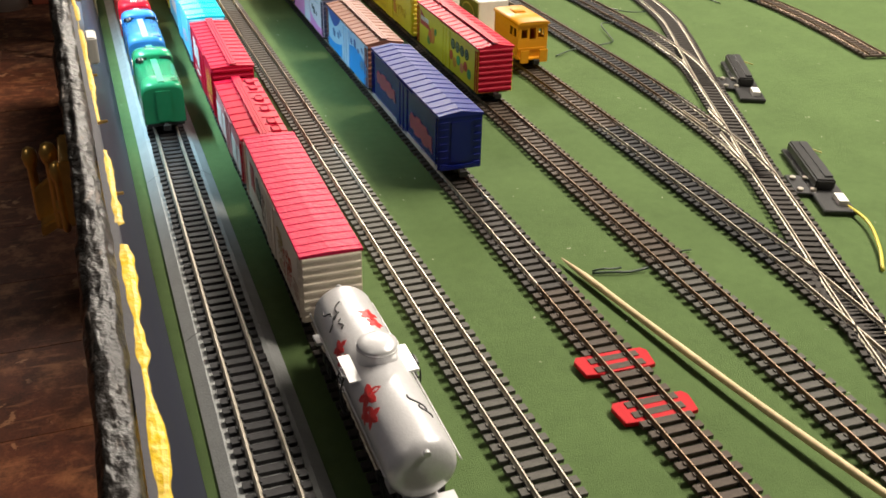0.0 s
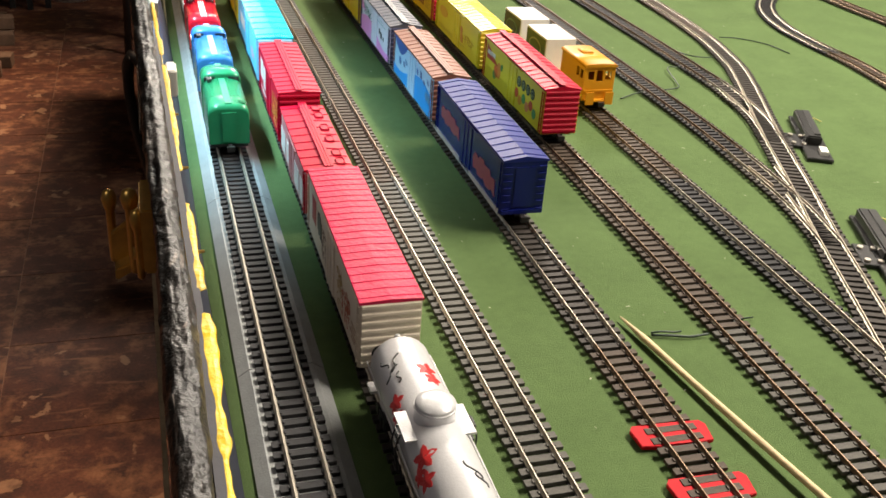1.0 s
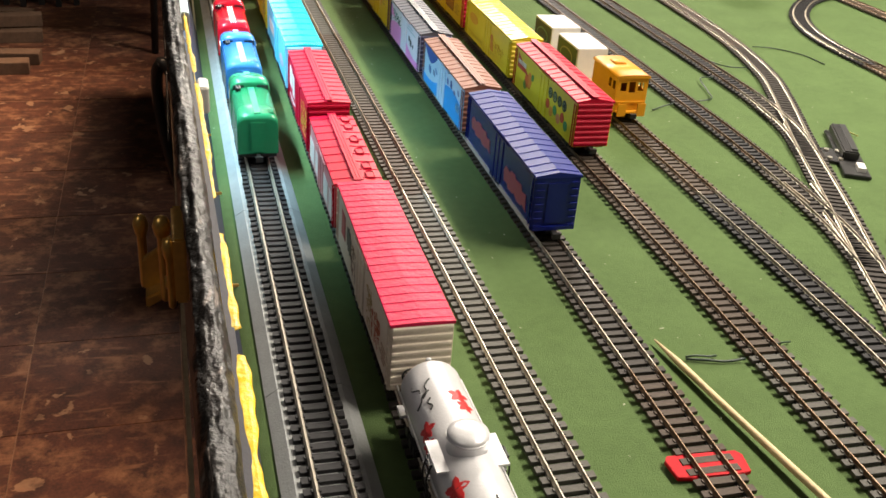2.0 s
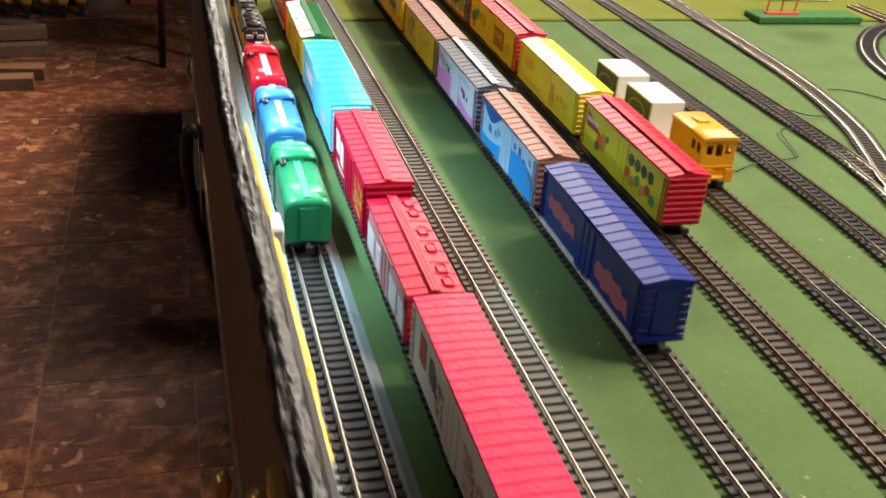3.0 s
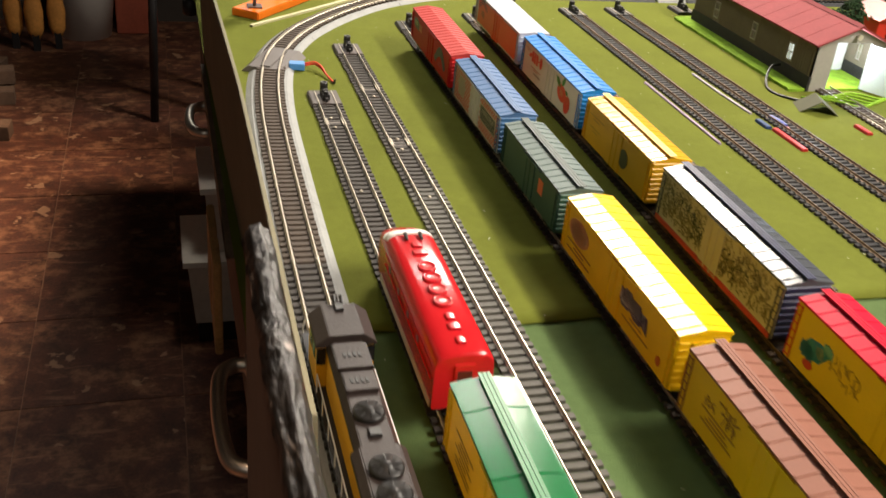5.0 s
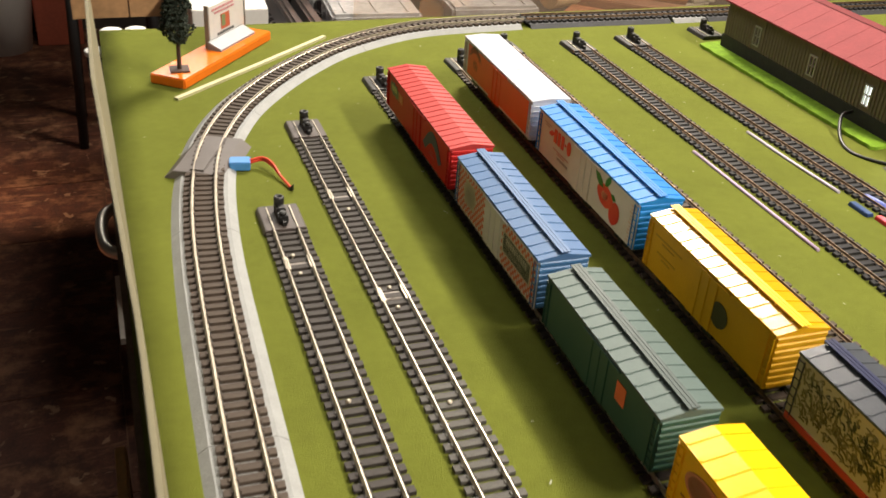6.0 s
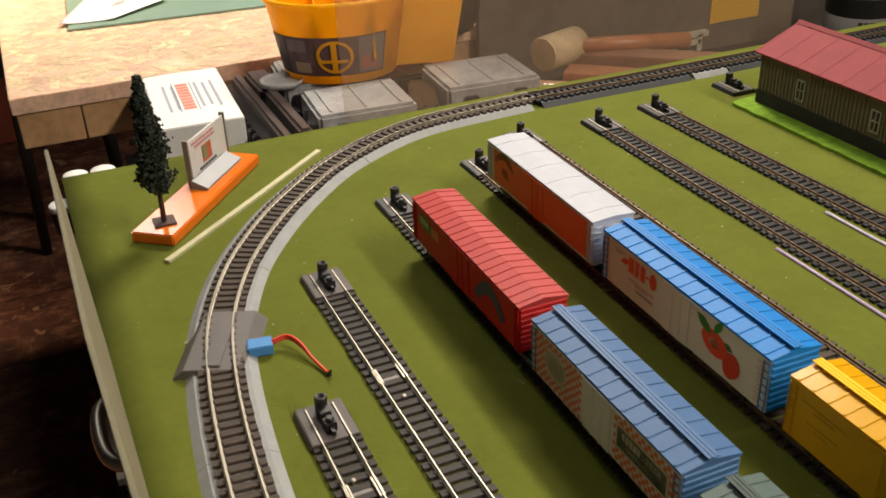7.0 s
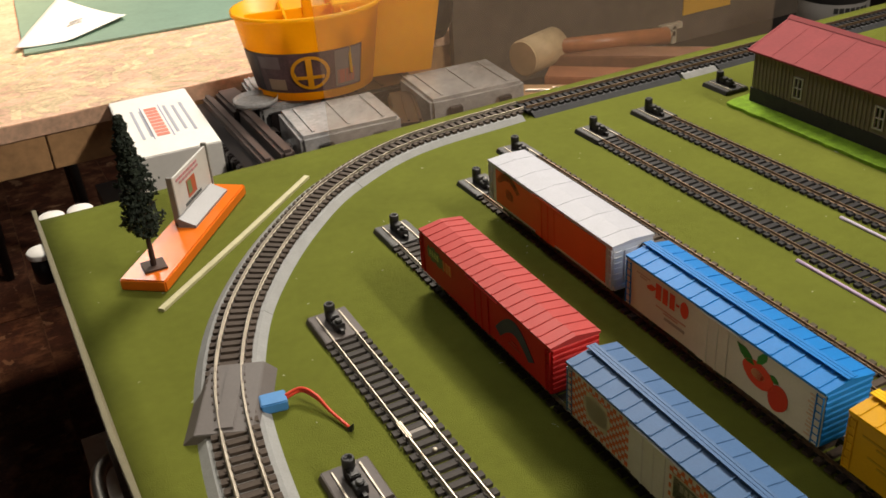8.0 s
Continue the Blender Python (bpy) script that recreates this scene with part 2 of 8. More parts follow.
def smooth_path(points, step=0.0082):
    """Even steps along a smooth curve through the points (x, y)."""
    p = [Vector((x, y)) for x, y in points]
    p = [2 * p[0] - p[1]] + p + [2 * p[-1] - p[-2]]
    fine = []
    for i in range(1, len(p) - 2):
        for k in range(24):
            t = k / 24
            a, b, c, d = p[i - 1], p[i], p[i + 1], p[i + 2]
            fine.append(0.5 * ((2 * b) + (c - a) * t + (2 * a - 5 * b + 4 * c - d) * t * t + (3 * b - a - 3 * c + d) * t ** 3))
    fine.append(p[-2])
    out, gone, want = [], 0.0, 0.0
    for a, b in zip(fine, fine[1:]):
        seg = (b - a).length
        while want <= gone + seg and seg > 0:
            t = (want - gone) / seg
            out.append((a.lerp(b, t), (b - a).normalized()))
            want += step
        gone += seg
    return out


def sweep(bm, path, offset, profile):
    """Sweeps a closed profile of (across, z) along a path, moved sideways by offset."""
    rings = []
    for p, d in path:
        right = Vector((d.y, -d.x))
        rings.append([bm.verts.new((p.x + right.x * (offset + u), p.y + right.y * (offset + u), z)) for u, z in profile])
    n = len(profile)
    for r0, r1 in zip(rings, rings[1:]):
        for i in range(n):
            j = (i + 1) % n
            bm.faces.new((r0[i], r0[j], r1[j], r1[i]))
    bm.faces.new(rings[0])
    bm.faces.new(rings[-1][::-1])


def rail_profile(z):
    return [(-0.0013, z - 0.0024), (0.0013, z - 0.0024), (0.0004, z - 0.0018), (0.00036, z), (-0.00036, z), (-0.0004, z - 0.0018)]


def tie_mesh(m):
    bm = bmesh.new()
    box(bm, -0.015, 0.015, -0.0024, 0.0024, -0.0024, 0)
    for sx in (-1, 1):
        for dx in (-0.0024, 0.0014):
            box(bm, sx * 0.0087 + dx, sx * 0.0087 + dx + 0.0010, -0.0012, 0.0012, 0, 0.0008)
    return finish(bm, "tie", m)


TIE_MESH = {m.name: tie_mesh(m) for m in (TIE, TIE_GREY, TIE_BROWN, TIE_DARK)}


def track(points, label, sections=((9.0, None, None),), lift=0.0, tie_limit=300):
    """A track along points, in sections (up to y, tie material, rail material) from the near end on."""
    top = RAIL_TOP + lift
    path = smooth_path(points)
    rnd = random.Random(len(path))
    ob = thing("model_track", label, "track", "model railway tracks")
    start = 0
    for end_y, tie_m, rail_m in sections:
        tie_m, rail_m = tie_m or TIE, rail_m or NICKEL
        stop = start
        while stop < len(path) and path[stop][0].y <= end_y:
            stop += 1
        piece = path[start : min(stop + 1, len(path))]
        if len(piece) < 2:
            continue
        for side in (-1, 1):
            bm = bmesh.new()
            sweep(bm, piece, side * 0.0087, rail_profile(top))
            part("rail", bm, rail_m, ob)
        for side in (-1, 1):
            bm = bmesh.new()
            sweep(bm, piece, side * 0.0087, [(-0.0022, top - 0.0044), (0.0022, top - 0.0044), (0.0022, top - 0.0030), (-0.0022, top - 0.0030)])
            part("tie_web", bm, WEB, ob)
        for i in range(start, min(stop, len(path) - 1)):
            if i > tie_limit:
                break
            p, d = path[i]
            t = new("tie", TIE_MESH[tie_m.name])
            t.matrix_basis = Matrix.Translation((p.x + rnd.uniform(-0.0003, 0.0003), p.y, top - 0.0024)) @ Matrix.Rotation(math.atan2(-d.x, d.y) + rnd.uniform(-0.015, 0.015), 4, "Z")
            t.parent = ob
        # rail joiners at the section's end
        if stop < len(path):
            p, d = path[stop]
            for side in (-1, 1):
                bm = bmesh.new()
                c = Vector((p.x, p.y)) + side * 0.0087 * Vector((d.y, -d.x))
                box(bm, c.x - 0.0011, c.x + 0.0011, c.y - 0.005, c.y + 0.005, top - 0.0024, top - 0.0012)
                part("rail_joiner", bm, NICKEL, ob)
        start = stop
        if stop >= len(path):
            break
    return ob


def line(x1, slope):
    return lambda y: x1 + slope * (y - 1.0)


T0 = line(0.031, 0.0)
T1, T2, T3 = line(0.0914, 0.0077), line(0.150, 0.0), line(0.2351, 0.0107)
T4, T5 = line(0.3280, 0.0174), line(0.4038, 0.0095)
T6 = line(0.4981, 0.0048)

MAIN = [(0.031, 0.1), (0.031, 0.6), (0.031, 1.1), (0.032, 1.5), (0.0355, 1.75), (0.042, 1.92), (0.058, 2.04), (0.085, 2.12), (0.121, 2.183), (0.172, 2.247), (0.24, 2.308), (0.333, 2.352), (0.46, 2.363), (0.605, 2.36), (0.9, 2.357), (1.3, 2.355)]


def straight(f, y0, y1):
    return [(f(y), y) for y in (y0, 0.5 * (y0 + y1), y1)]


def roadbed(points, name, material_, label):
    path = smooth_path(points, 0.012)
    ob = thing(name, label, "roadbed", "roadbed under the outer track")
    for i in range(0, len(path) - 1, 19):
        piece = path[i : min(i + 20, len(path))]
        if len(piece) < 2:
            continue
        ends = [(piece[0][0] + 0.0003 * piece[0][1], piece[0][1])] + piece[1:-1] + [(piece[-1][0] - 0.0003 * piece[-1][1], piece[-1][1])]
        bm = bmesh.new()
        sweep(bm, ends, 0, [(-0.0248, 0.0005), (0.0248, 0.0005), (0.0180, 0.0054), (-0.0180, 0.0054)])
        part("roadbed_section", bm, material_, ob)
    return ob


roadbed(MAIN[:13] + [(0.475, 2.363)], "roadbed", BEDGREY, "light grey moulded plastic roadbed under the outer track")
roadbed([(0.478, 2.363), (0.672, 2.3593)], "roadbed", BEDDARK, "dark grey moulded plastic roadbed under the far track")
roadbed([(0.674, 2.3593), (0.722, 2.359)], "roadbed", BEDGREY, "short light grey moulded roadbed section")
roadbed([(0.724, 2.359), (1.3, 2.355)], "roadbed", BEDDARK, "dark grey moulded plastic roadbed running behind the house")
track(MAIN[:12] + [(0.46, 2.363), (0.476, 2.363)], "nickel silver model railway track with dark ties on roadbed", ((0.93, TIE, NICKEL), (1.6, TIE_DARK, NICKEL), (9, TIE_BROWN, NICKEL)), 0.0042, tie_limit=480)
track([(0.4765, 2.363), (0.605, 2.36), (0.9, 2.357), (1.3, 2.355)], "dark model railway track on black roadbed behind the sidings", ((9, TIE, BRASSRAIL),), 0.0042)
track(straight(T1, 0.1, 1.935), "model railway siding with nickel rails and dark ties", ((1.75, TIE_DARK, NICKEL), (9, TIE_DARK, NICKEL)))
track(straight(T2, 0.1, 2.09), "empty model railway siding with tarnished rails and mixed ties", ((0.80, TIE_GREY, NICKEL), (1.26, TIE_BROWN, BRASSRAIL), (1.72, TIE_GREY, NICKEL), (9, TIE_DARK, NICKEL)))
track(straight(T3, 0.1, 2.19), "model railway siding with brown tarnished rails", ((0.54, TIE_BROWN, BRASSRAIL), (9, TIE_DARK, NICKEL)))
track(straight(T4, 0.1, 2.23), "model railway siding with brown tarnished rails", ((0.545, TIE_GREY, BRASSRAIL), (0.78, TIE_BROWN, BRASSRAIL), (9, TIE_BROWN, BRASSRAIL)))
track([(0.36, 0.1), (0.385, 0.40), (0.397, 0.55), (T5(0.75), 0.75), (T5(1.2), 1.2), (T5(2.27), 2.27)], "model railway siding with brown rails and black ties", ((0.52, TIE_DARK, NICKEL), (0.775, TIE, NICKEL), (9, TIE_BROWN, BRASSRAIL)))
track([(0.468, 0.645), (0.482, 0.71), (0.491, 0.80), (0.497, 0.90), (T6(1.05), 1.05), (T6(1.5), 1.5), (T6(2.265), 2.265)], "model railway siding branching from a turnout", ((0.82, TIE_DARK, NICKEL), (9, TIE, BRASSRAIL)))
track([(0.552, 0.85), (0.573, 0.91), (0.585, 0.98), (0.589, 1.06), (0.591, 1.3), (0.587, 1.7), (0.578, 2.27)], "model railway siding branching from a turnout", ((1.02, TIE_DARK, NICKEL), (9, TIE, BRASSRAIL)))
track([(0.36, 0.36), (0.40, 0.47), (0.433, 0.554), (0.47, 0.65), (0.51, 0.745), (0.552, 0.85), (0.589, 0.935), (0.622, 1.01), (0.652, 1.09), (0.68, 1.22), (0.696, 1.40), (0.703, 1.6), (0.708, 1.96)], "curved model railway ladder track leading to the engine shed", ((1.2, TIE_DARK, NICKEL), (9, TIE_BROWN, NICKEL)))
track([(0.79, 0.88), (0.81, 0.98), (0.822, 1.08), (0.822, 1.18), (0.835, 1.27), (0.875, 1.36), (0.95, 1.445), (1.05, 1.50)], "curved loose model railway track with brown rails", ((1.12, TIE_BROWN, BRASSRAIL), (9, TIE, NICKEL)))
track([(1.02, 0.9), (1.024, 1.2), (1.023, 1.39), (1.02, 1.6)], "straight model railway track near the table's middle", ((9, TIE_BROWN, BRASSRAIL),))


# ---- rolling stock ----
wheel_bm = bmesh.new()
tube(wheel_bm, (-0.0012, 0, 0), (0.0012, 0, 0), 0.0054, sides=14)
tube(wheel_bm, (-0.0018, 0, 0), (-0.0012, 0, 0), 0.0062, sides=14)
WHEEL_MESH = finish(wheel_bm, "wheel", BLACK)


def truck(parent, y, gap=0.0145):
    bm = bmesh.new()
    for s in (-1, 1):
        x = s * 0.0118
        box(bm, x - 0.0011, x + 0.0011, y - gap * 0.72, y + gap * 0.72, 0.0042, 0.0072)
        for dy in (-gap / 2, gap / 2):
            box(bm, x - 0.0016, x + 0.0016, y + dy - 0.0022, y + dy + 0.0022, 0.0030, 0.0080)
        box(bm, x - 0.0016, x + 0.0016, y - 0.0030, y + 0.0030, 0.0016, 0.0070)
    box(bm, -0.0115, 0.0115, y - 0.0025, y + 0.0025, 0.0050, 0.0085)
    tk = part("truck", bm, BLACK, parent)
    for s in (-1, 1):
        for dy in (-gap / 2, gap / 2):
            w = new("wheel", WHEEL_MESH)
            w.matrix_basis = Matrix.Translation((s * 0.0083, y + dy, 0.0054)) @ Matrix.Diagonal((s, 1, 1, 1))
            w.parent = tk
    return tk


def coupler(parent, y, s):
    bm = bmesh.new()
    box(bm, -0.0015, 0.0015, min(y, y + s * 0.009), max(y, y + s * 0.009), 0.0070, 0.0095)
    box(bm, -0.003, 0.003, min(y + s * 0.007, y + s * 0.010), max(y + s * 0.007, y + s * 0.010), 0.0062, 0.0105)
    part("coupler", bm, BLACK, parent)


def mark(parent, side_x, y, z, w, h, colour, shape="bar", label="", turn=0.0):
    """A painted marking on the car's side: y, z of its middle; its width and height."""
    bm = bmesh.new()
    if shape == "oval":
        outline(bm, ellipse(y, z, w / 2, h / 2, 24, turn), 0.00025, "x", side_x)
    elif shape == "rows":
        n = max(2, round(h / 0.0028))
        for i in range(n):
            zz = z + h / 2 - (i + 0.5) * h / n
            ww = w * (0.7 + 0.3 * math.sin(i * 2.3 + y * 40))
            outline(bm, [(y - ww / 2, zz - 0.0006), (y + ww / 2, zz - 0.0006), (y + ww / 2, zz + 0.0006), (y - ww / 2, zz + 0.0006)], 0.0002, "x", side_x)
    elif shape == "wave":
        n = 24
        lo = [(y - w / 2 + w * i / n, z - h / 2) for i in range(n + 1)]
        up = [(y - w / 2 + w * i / n, z + h * (0.15 + 0.35 * math.cos(turn + 5.2 * i / n))) for i in range(n + 1)]
        outline(bm, lo + up[::-1], 0.00025, "x", side_x)
    elif shape == "arc":
        n = 20
        hi_ = [(y - w / 2 + w * i / n, z + h / 2) for i in range(n + 1)]
        dn = [(y - w / 2 + w * i / n, z + h / 2 - h * math.sin(math.pi * (i + 0.5) / (n + 1)) ** 1.5 - 0.0005) for i in range(n + 1)]
        outline(bm, dn + hi_[::-1], 0.00025, "x", side_x)
    elif shape == "check":
        c_ = 0.0028
        for i in range(int(w / c_)):
            for j in range(int(h / c_)):
                if (i + j) % 2 == 0:
                    a_, b_ = y - w / 2 + i * c_, z - h / 2 + j * c_
                    outline(bm, [(a_, b_), (a_ + c_, b_), (a_ + c_, b_ + c_), (a_, b_ + c_)], 0.0002, "x", side_x)
    elif shape == "spots":
        rnd = random.Random(int(1000 * w + 77))
        for k in range(int(w / 0.006)):
            cy, cz = y + rnd.uniform(-w / 2, w / 2), z + rnd.uniform(-h / 2, h / 2)
            outline(bm, ellipse(cy, cz, rnd.uniform(0.0012, 0.0035), rnd.uniform(0.0010, 0.0022), 9), 0.00025, "x", side_x)
    elif shape == "slab":
        # a leaning block with a stepped outline
        pts = [(0.5, 0.1), (0.46, -0.35), (0.3, -0.3), (0.27, -0.48), (0.05, -0.42), (0.02, -0.3), (-0.12, -0.5), (-0.3, -0.46), (-0.34, -0.32), (-0.5, -0.5), (-0.46, 0.25), (-0.3, 0.2), (-0.25, 0.42), (-0.02, 0.36), (0.02, 0.5), (0.2, 0.46), (0.24, 0.3), (0.42, 0.42)]
        outline(bm, [(y + u * w, z + v * h) for u, v in pts], 0.00025, "x", side_x)
    elif shape == "tri":
        outline(bm, [(y - w / 2, z - h / 2), (y + w / 2, z - h / 2), (y + w / 2, z + h / 2)], 0.00025, "x", side_x)
    elif shape == "banner":
        # a curved band, high in its middle
        n = 18
        up = [(y - w / 2 + w * i / n, z + h * (math.sin(math.pi * i / n) - 0.30)) for i in range(n + 1)]
        lo = [(y - 0.36 * w + 0.72 * w * i / n, z + h * (0.62 * math.sin(math.pi * i / n) - 0.52)) for i in range(n + 1)]
        outline(bm, lo + up[::-1], 0.00025, "x", side_x)
    elif shape == "scrawl":
        # strokes of illegible hand lettering
        rnd = random.Random(int(1000 * w + 3000 * abs(y) + 10 * turn))
        for k in range(int(w * h / 0.000011)):
            cy, cz = y + rnd.uniform(-w / 2, w / 2), z + rnd.uniform(-h / 2, h / 2)
            ang, ln, th = rnd.choice((0.2, 1.3, 1.75, -0.5, 0.9)) + rnd.uniform(-0.25, 0.25), rnd.uniform(0.002, 0.0062), rnd.uniform(0.0003, 0.0007)
            c, s = math.cos(ang), math.sin(ang)
            pts = [(cy + u * c - v * s, cz + u * s + v * c) for u, v in ((-ln / 2, -th), (0, -th * 0.2), (ln / 2, -th), (ln / 2, th * 0.6), (0, th * 1.5), (-ln / 2, th))]
            outline(bm, [(p, min(max(q, 0.0135), 0.0485)) for p, q in pts], 0.0002, "x", side_x)
    elif shape == "berry":
        # a round fruit drawn to a point
        pts = []
        for i in range(24):
            a = 2 * math.pi * i / 24
            r = 1.0 - 0.22 * math.sin(a) ** 2 * (math.sin(a) < 0) + 0.10 * (math.sin(a) < -0.8)
            u, v = 0.5 * w * r * math.cos(a), 0.5 * h * math.sin(a)
            pts.append((y + u * math.cos(turn) - v * math.sin(turn), z + u * math.sin(turn) + v * math.cos(turn)))
        outline(bm, pts, 0.00025, "x", side_x)
    elif shape == "leaf":
        pts = [(-0.5, 0.0), (-0.2, 0.32), (0.15, 0.40), (0.5, 0.05), (0.2, -0.34), (-0.15, -0.40)]
        c, s = math.cos(turn), math.sin(turn)
        outline(bm, [(y + u * w * c - v * h * s, z + u * w * s + v * h * c) for u, v in pts], 0.00025, "x", side_x)
    elif shape == "glyphs":
        n = max(3, round(w / (h * 0.75)))
        for i in range(n):
            a = y + w / 2 - (i + 0.08) * w / n
            b_ = a - 0.74 * w / n
            outline(bm, [(b_, z - h / 2), (a, z - h / 2), (a, z + h / 2), (b_, z + h / 2)], 0.00025, "x", side_x)
    else:
        c, s = math.cos(turn), math.sin(turn)
        outline(bm, [(y + u * c - v * s, z + u * s + v * c) for u, v in ((-w / 2, -h / 2), (w / 2, -h / 2), (w / 2, h / 2), (-w / 2, h / 2))], 0.00025, "x", side_x)
    return part("marking", bm, plastic(*colour), parent, label)


CAR_W = 0.0345


def glossy(m):
    """The same paint as m, polished: roofs are handled more and shine more than the sides."""
    for (r, g, b, rough), q in list(PLASTIC.items()):
        if q == m and rough < 0.5:
            return plastic(r, g, b, min(rough, 0.27))
    return m


def box_car(f, y0, y1, roof, side, end, label, ribs=13, board=None, top=0.0500, door=None, marks=(), seams=0, group="freight cars on the sidings", sill=None, plain_end=False, rise=0.0032, rib=0.00055):
    """A box car on track f from y0 (near end) to y1. Heights count from the railhead."""
    L, yc = y1 - y0, 0.5 * (y0 + y1)
    slope = f(1.5) - f(0.5)
    car = thing("box_car", label, "box car", group, at=Matrix.Translation((f(yc), yc, RAIL_TOP)) @ Matrix.Rotation(-math.atan(slope), 4, "Z"))
    h, w = L / 2, CAR_W / 2
    bm = bmesh.new()
    box(bm, -w, w, -h, h, 0.0092, top)
    part("body", bm, side, car, bevel=0.0004)
    # vertical seams along the sides
    if seams:
        bm = bmesh.new()
        for i in range(seams + 1):
            y = -h + 0.001 + (L - 0.002) * i / seams
            for s in (-1, 1):
                box(bm, s * w - 0.0003, s * w + 0.0003, y - 0.0005, y + 0.0005, 0.010, top - 0.0005)
        part("side_rib", bm, side, car)
    o = w + 0.0007
    stations = [(-h - 0.0004, 0.0)]
    for i in range(ribs):
        y, r = -h + L * (i + 0.5) / ribs, 0.0006
        stations += [(y - r - 0.0003, 0.0), (y - r, rib), (y + r, rib), (y + r + 0.0003, 0.0)]
    stations.append((h + 0.0004, 0.0))
    bm = bmesh.new()
    rings = []
    for y, up in stations:
        rings.append([bm.verts.new(p) for p in ((-o, y, top - 0.0012), (o, y, top - 0.0012), (o, y, top + 0.0004), (o - 0.001, y, top + 0.0005 + up), (0, y, top + rise + up), (-o + 0.001, y, top + 0.0005 + up), (-o, y, top + 0.0004))])
    for r0, r1 in zip(rings, rings[1:]):
        for i in range(7):
            j = (i + 1) % 7
            bm.faces.new((r0[i], r0[j], r1[j], r1[i]))
    bm.faces.new(rings[0])
    bm.faces.new(rings[-1][::-1])
    part("roof", bm, glossy(roof), car)
    if board is not None:
        bm = bmesh.new()
        for k in (-1, 0, 1):
            box(bm, k * 0.0023 - 0.001, k * 0.0023 + 0.001, -h - 0.001, h + 0.001, top + rise + 0.0012, top + rise + 0.0018)
        for i in range(9):
            y = -h + L * (i + 0.5) / 9
            box(bm, -0.0034, 0.0034, y - 0.0006, y + 0.0006, top + rise - 0.0006, top + rise + 0.0012)
        part("running_board", bm, board, car)
    for s in (-1, 1):
        bm = bmesh.new()
        n = 8
        zs = [(0.0098, 0.0003)]
        for i in range(n):
            z = 0.0125 + (top - 0.0155) * i / (n - 1)
            zs += [(z - 0.0015, 0.0003), (z - 0.0008, 0.0009), (z + 0.0008, 0.0009), (z + 0.0015, 0.0003)]
        zs.append((top - 0.0008, 0.0003))
        pts = [(s * (h + d), z) for z, d in zs] + [(s * (h - 0.0002), top - 0.0008), (s * (h - 0.0002), 0.0098)]
        va = [bm.verts.new((-w + 0.0008, y, z)) for y, z in pts]
        vb = [bm.verts.new((w - 0.0008, y, z)) for y, z in pts]
        for i in range(len(pts)):
            j = (i + 1) % len(pts)
            bm.faces.new((va[i], va[j], vb[j], vb[i]))
        bm.faces.new(va)
        bm.faces.new(vb[::-1])
        if plain_end:
            bm.free()
            bm = bmesh.new()
            a_, b_ = sorted((s * (h - 0.0002), s * (h + 0.0008)))
            box(bm, -0.0078, 0.0078, a_, b_, 0.0150, top - 0.0050)
            part("end_door", bm, end, car, bevel=0.0003)
            for q in (-1, 1):
                for k in range(7):
                    bm = bmesh.new()
                    z = 0.0140 + (top - 0.0185) * k / 6
                    tube(bm, (q * 0.0105, s * (h + 0.0012), z), (q * 0.0165, s * (h + 0.0012), z), 0.0005, sides=5)
                    part("grab_iron", bm, end, car)
            bm = bmesh.new()
            a_, b_ = sorted((s * (h - 0.0002), s * (h + 0.0018)))
            box(bm, -w + 0.001, w - 0.001, a_, b_, 0.0098, 0.0128)
        part("end_panel", bm, end, car)
        bm = bmesh.new()
        for k in range(7):
            z = 0.012 + (top - 0.016) * k / 6
            box(bm, -w - 0.0008, -w - 0.0003, s * (h - 0.003) - 0.0024, s * (h - 0.003) + 0.0024, z - 0.0002, z + 0.0002)
        for q in (-0.0026, 0.0022):
            box(bm, -w - 0.0009, -w + 0.0001, s * (h - 0.003) + q, s * (h - 0.003) + q + 0.0004, 0.010, top - 0.003)
        part("ladder", bm, end, car)
    dc = door or side
    for s in (-1, 1):
        bm = bmesh.new()
        ys = [(-0.0135, 0.0008)]
        for y in (-0.0045, 0.0045):
            ys += [(y - 0.0007, 0.0008), (y - 0.0004, 0.0014), (y + 0.0004, 0.0014), (y + 0.0007, 0.0008)]
        ys += [(0.0135, 0.0008)]
        pts = [(s * (w + d), y) for y, d in ys] + [(s * (w - 0.0002), 0.0135), (s * (w - 0.0002), -0.0135)]
        va = [bm.verts.new((x, y, 0.0098)) for x, y in pts]
        vb = [bm.verts.new((x, y, top - 0.0026)) for x, y in pts]
        for i in range(len(pts)):
            j = (i + 1) % len(pts)
            bm.faces.new((va[i], va[j], vb[j], vb[i]))
        bm.faces.new(va)
        bm.faces.new(vb[::-1])
        part("door", bm, dc, car)
        bm = bmesh.new()
        box(bm, min(s * w, s * (w + 0.0016)), max(s * w, s * (w + 0.0016)), -0.027, 0.016, top - 0.0026, top - 0.0017)
        part("door_track", bm, dc, car)
    bm = bmesh.new()
    box(bm, -0.0135, 0.0135, -h + 0.002, h - 0.002, 0.0078, 0.0093)
    box(bm, -0.003, 0.003, -h + 0.004, h - 0.004, 0.0045, 0.0080)
    for y in (-0.015, 0.012):
        box(bm, -0.0150, -0.0090, y, y + 0.012, 0.0040, 0.0080)
    part("underframe", bm, BLACK, car)
    if sill is not None:
        bm = bmesh.new()
        box(bm, -w - 0.0008, -w, -h + 0.002, h - 0.002, 0.0085, 0.0125)
        part("sill", bm, sill, car)
    for s in (-1, 1):
        truck(car, s * (h - 0.024))
        coupler(car, s * h, s)
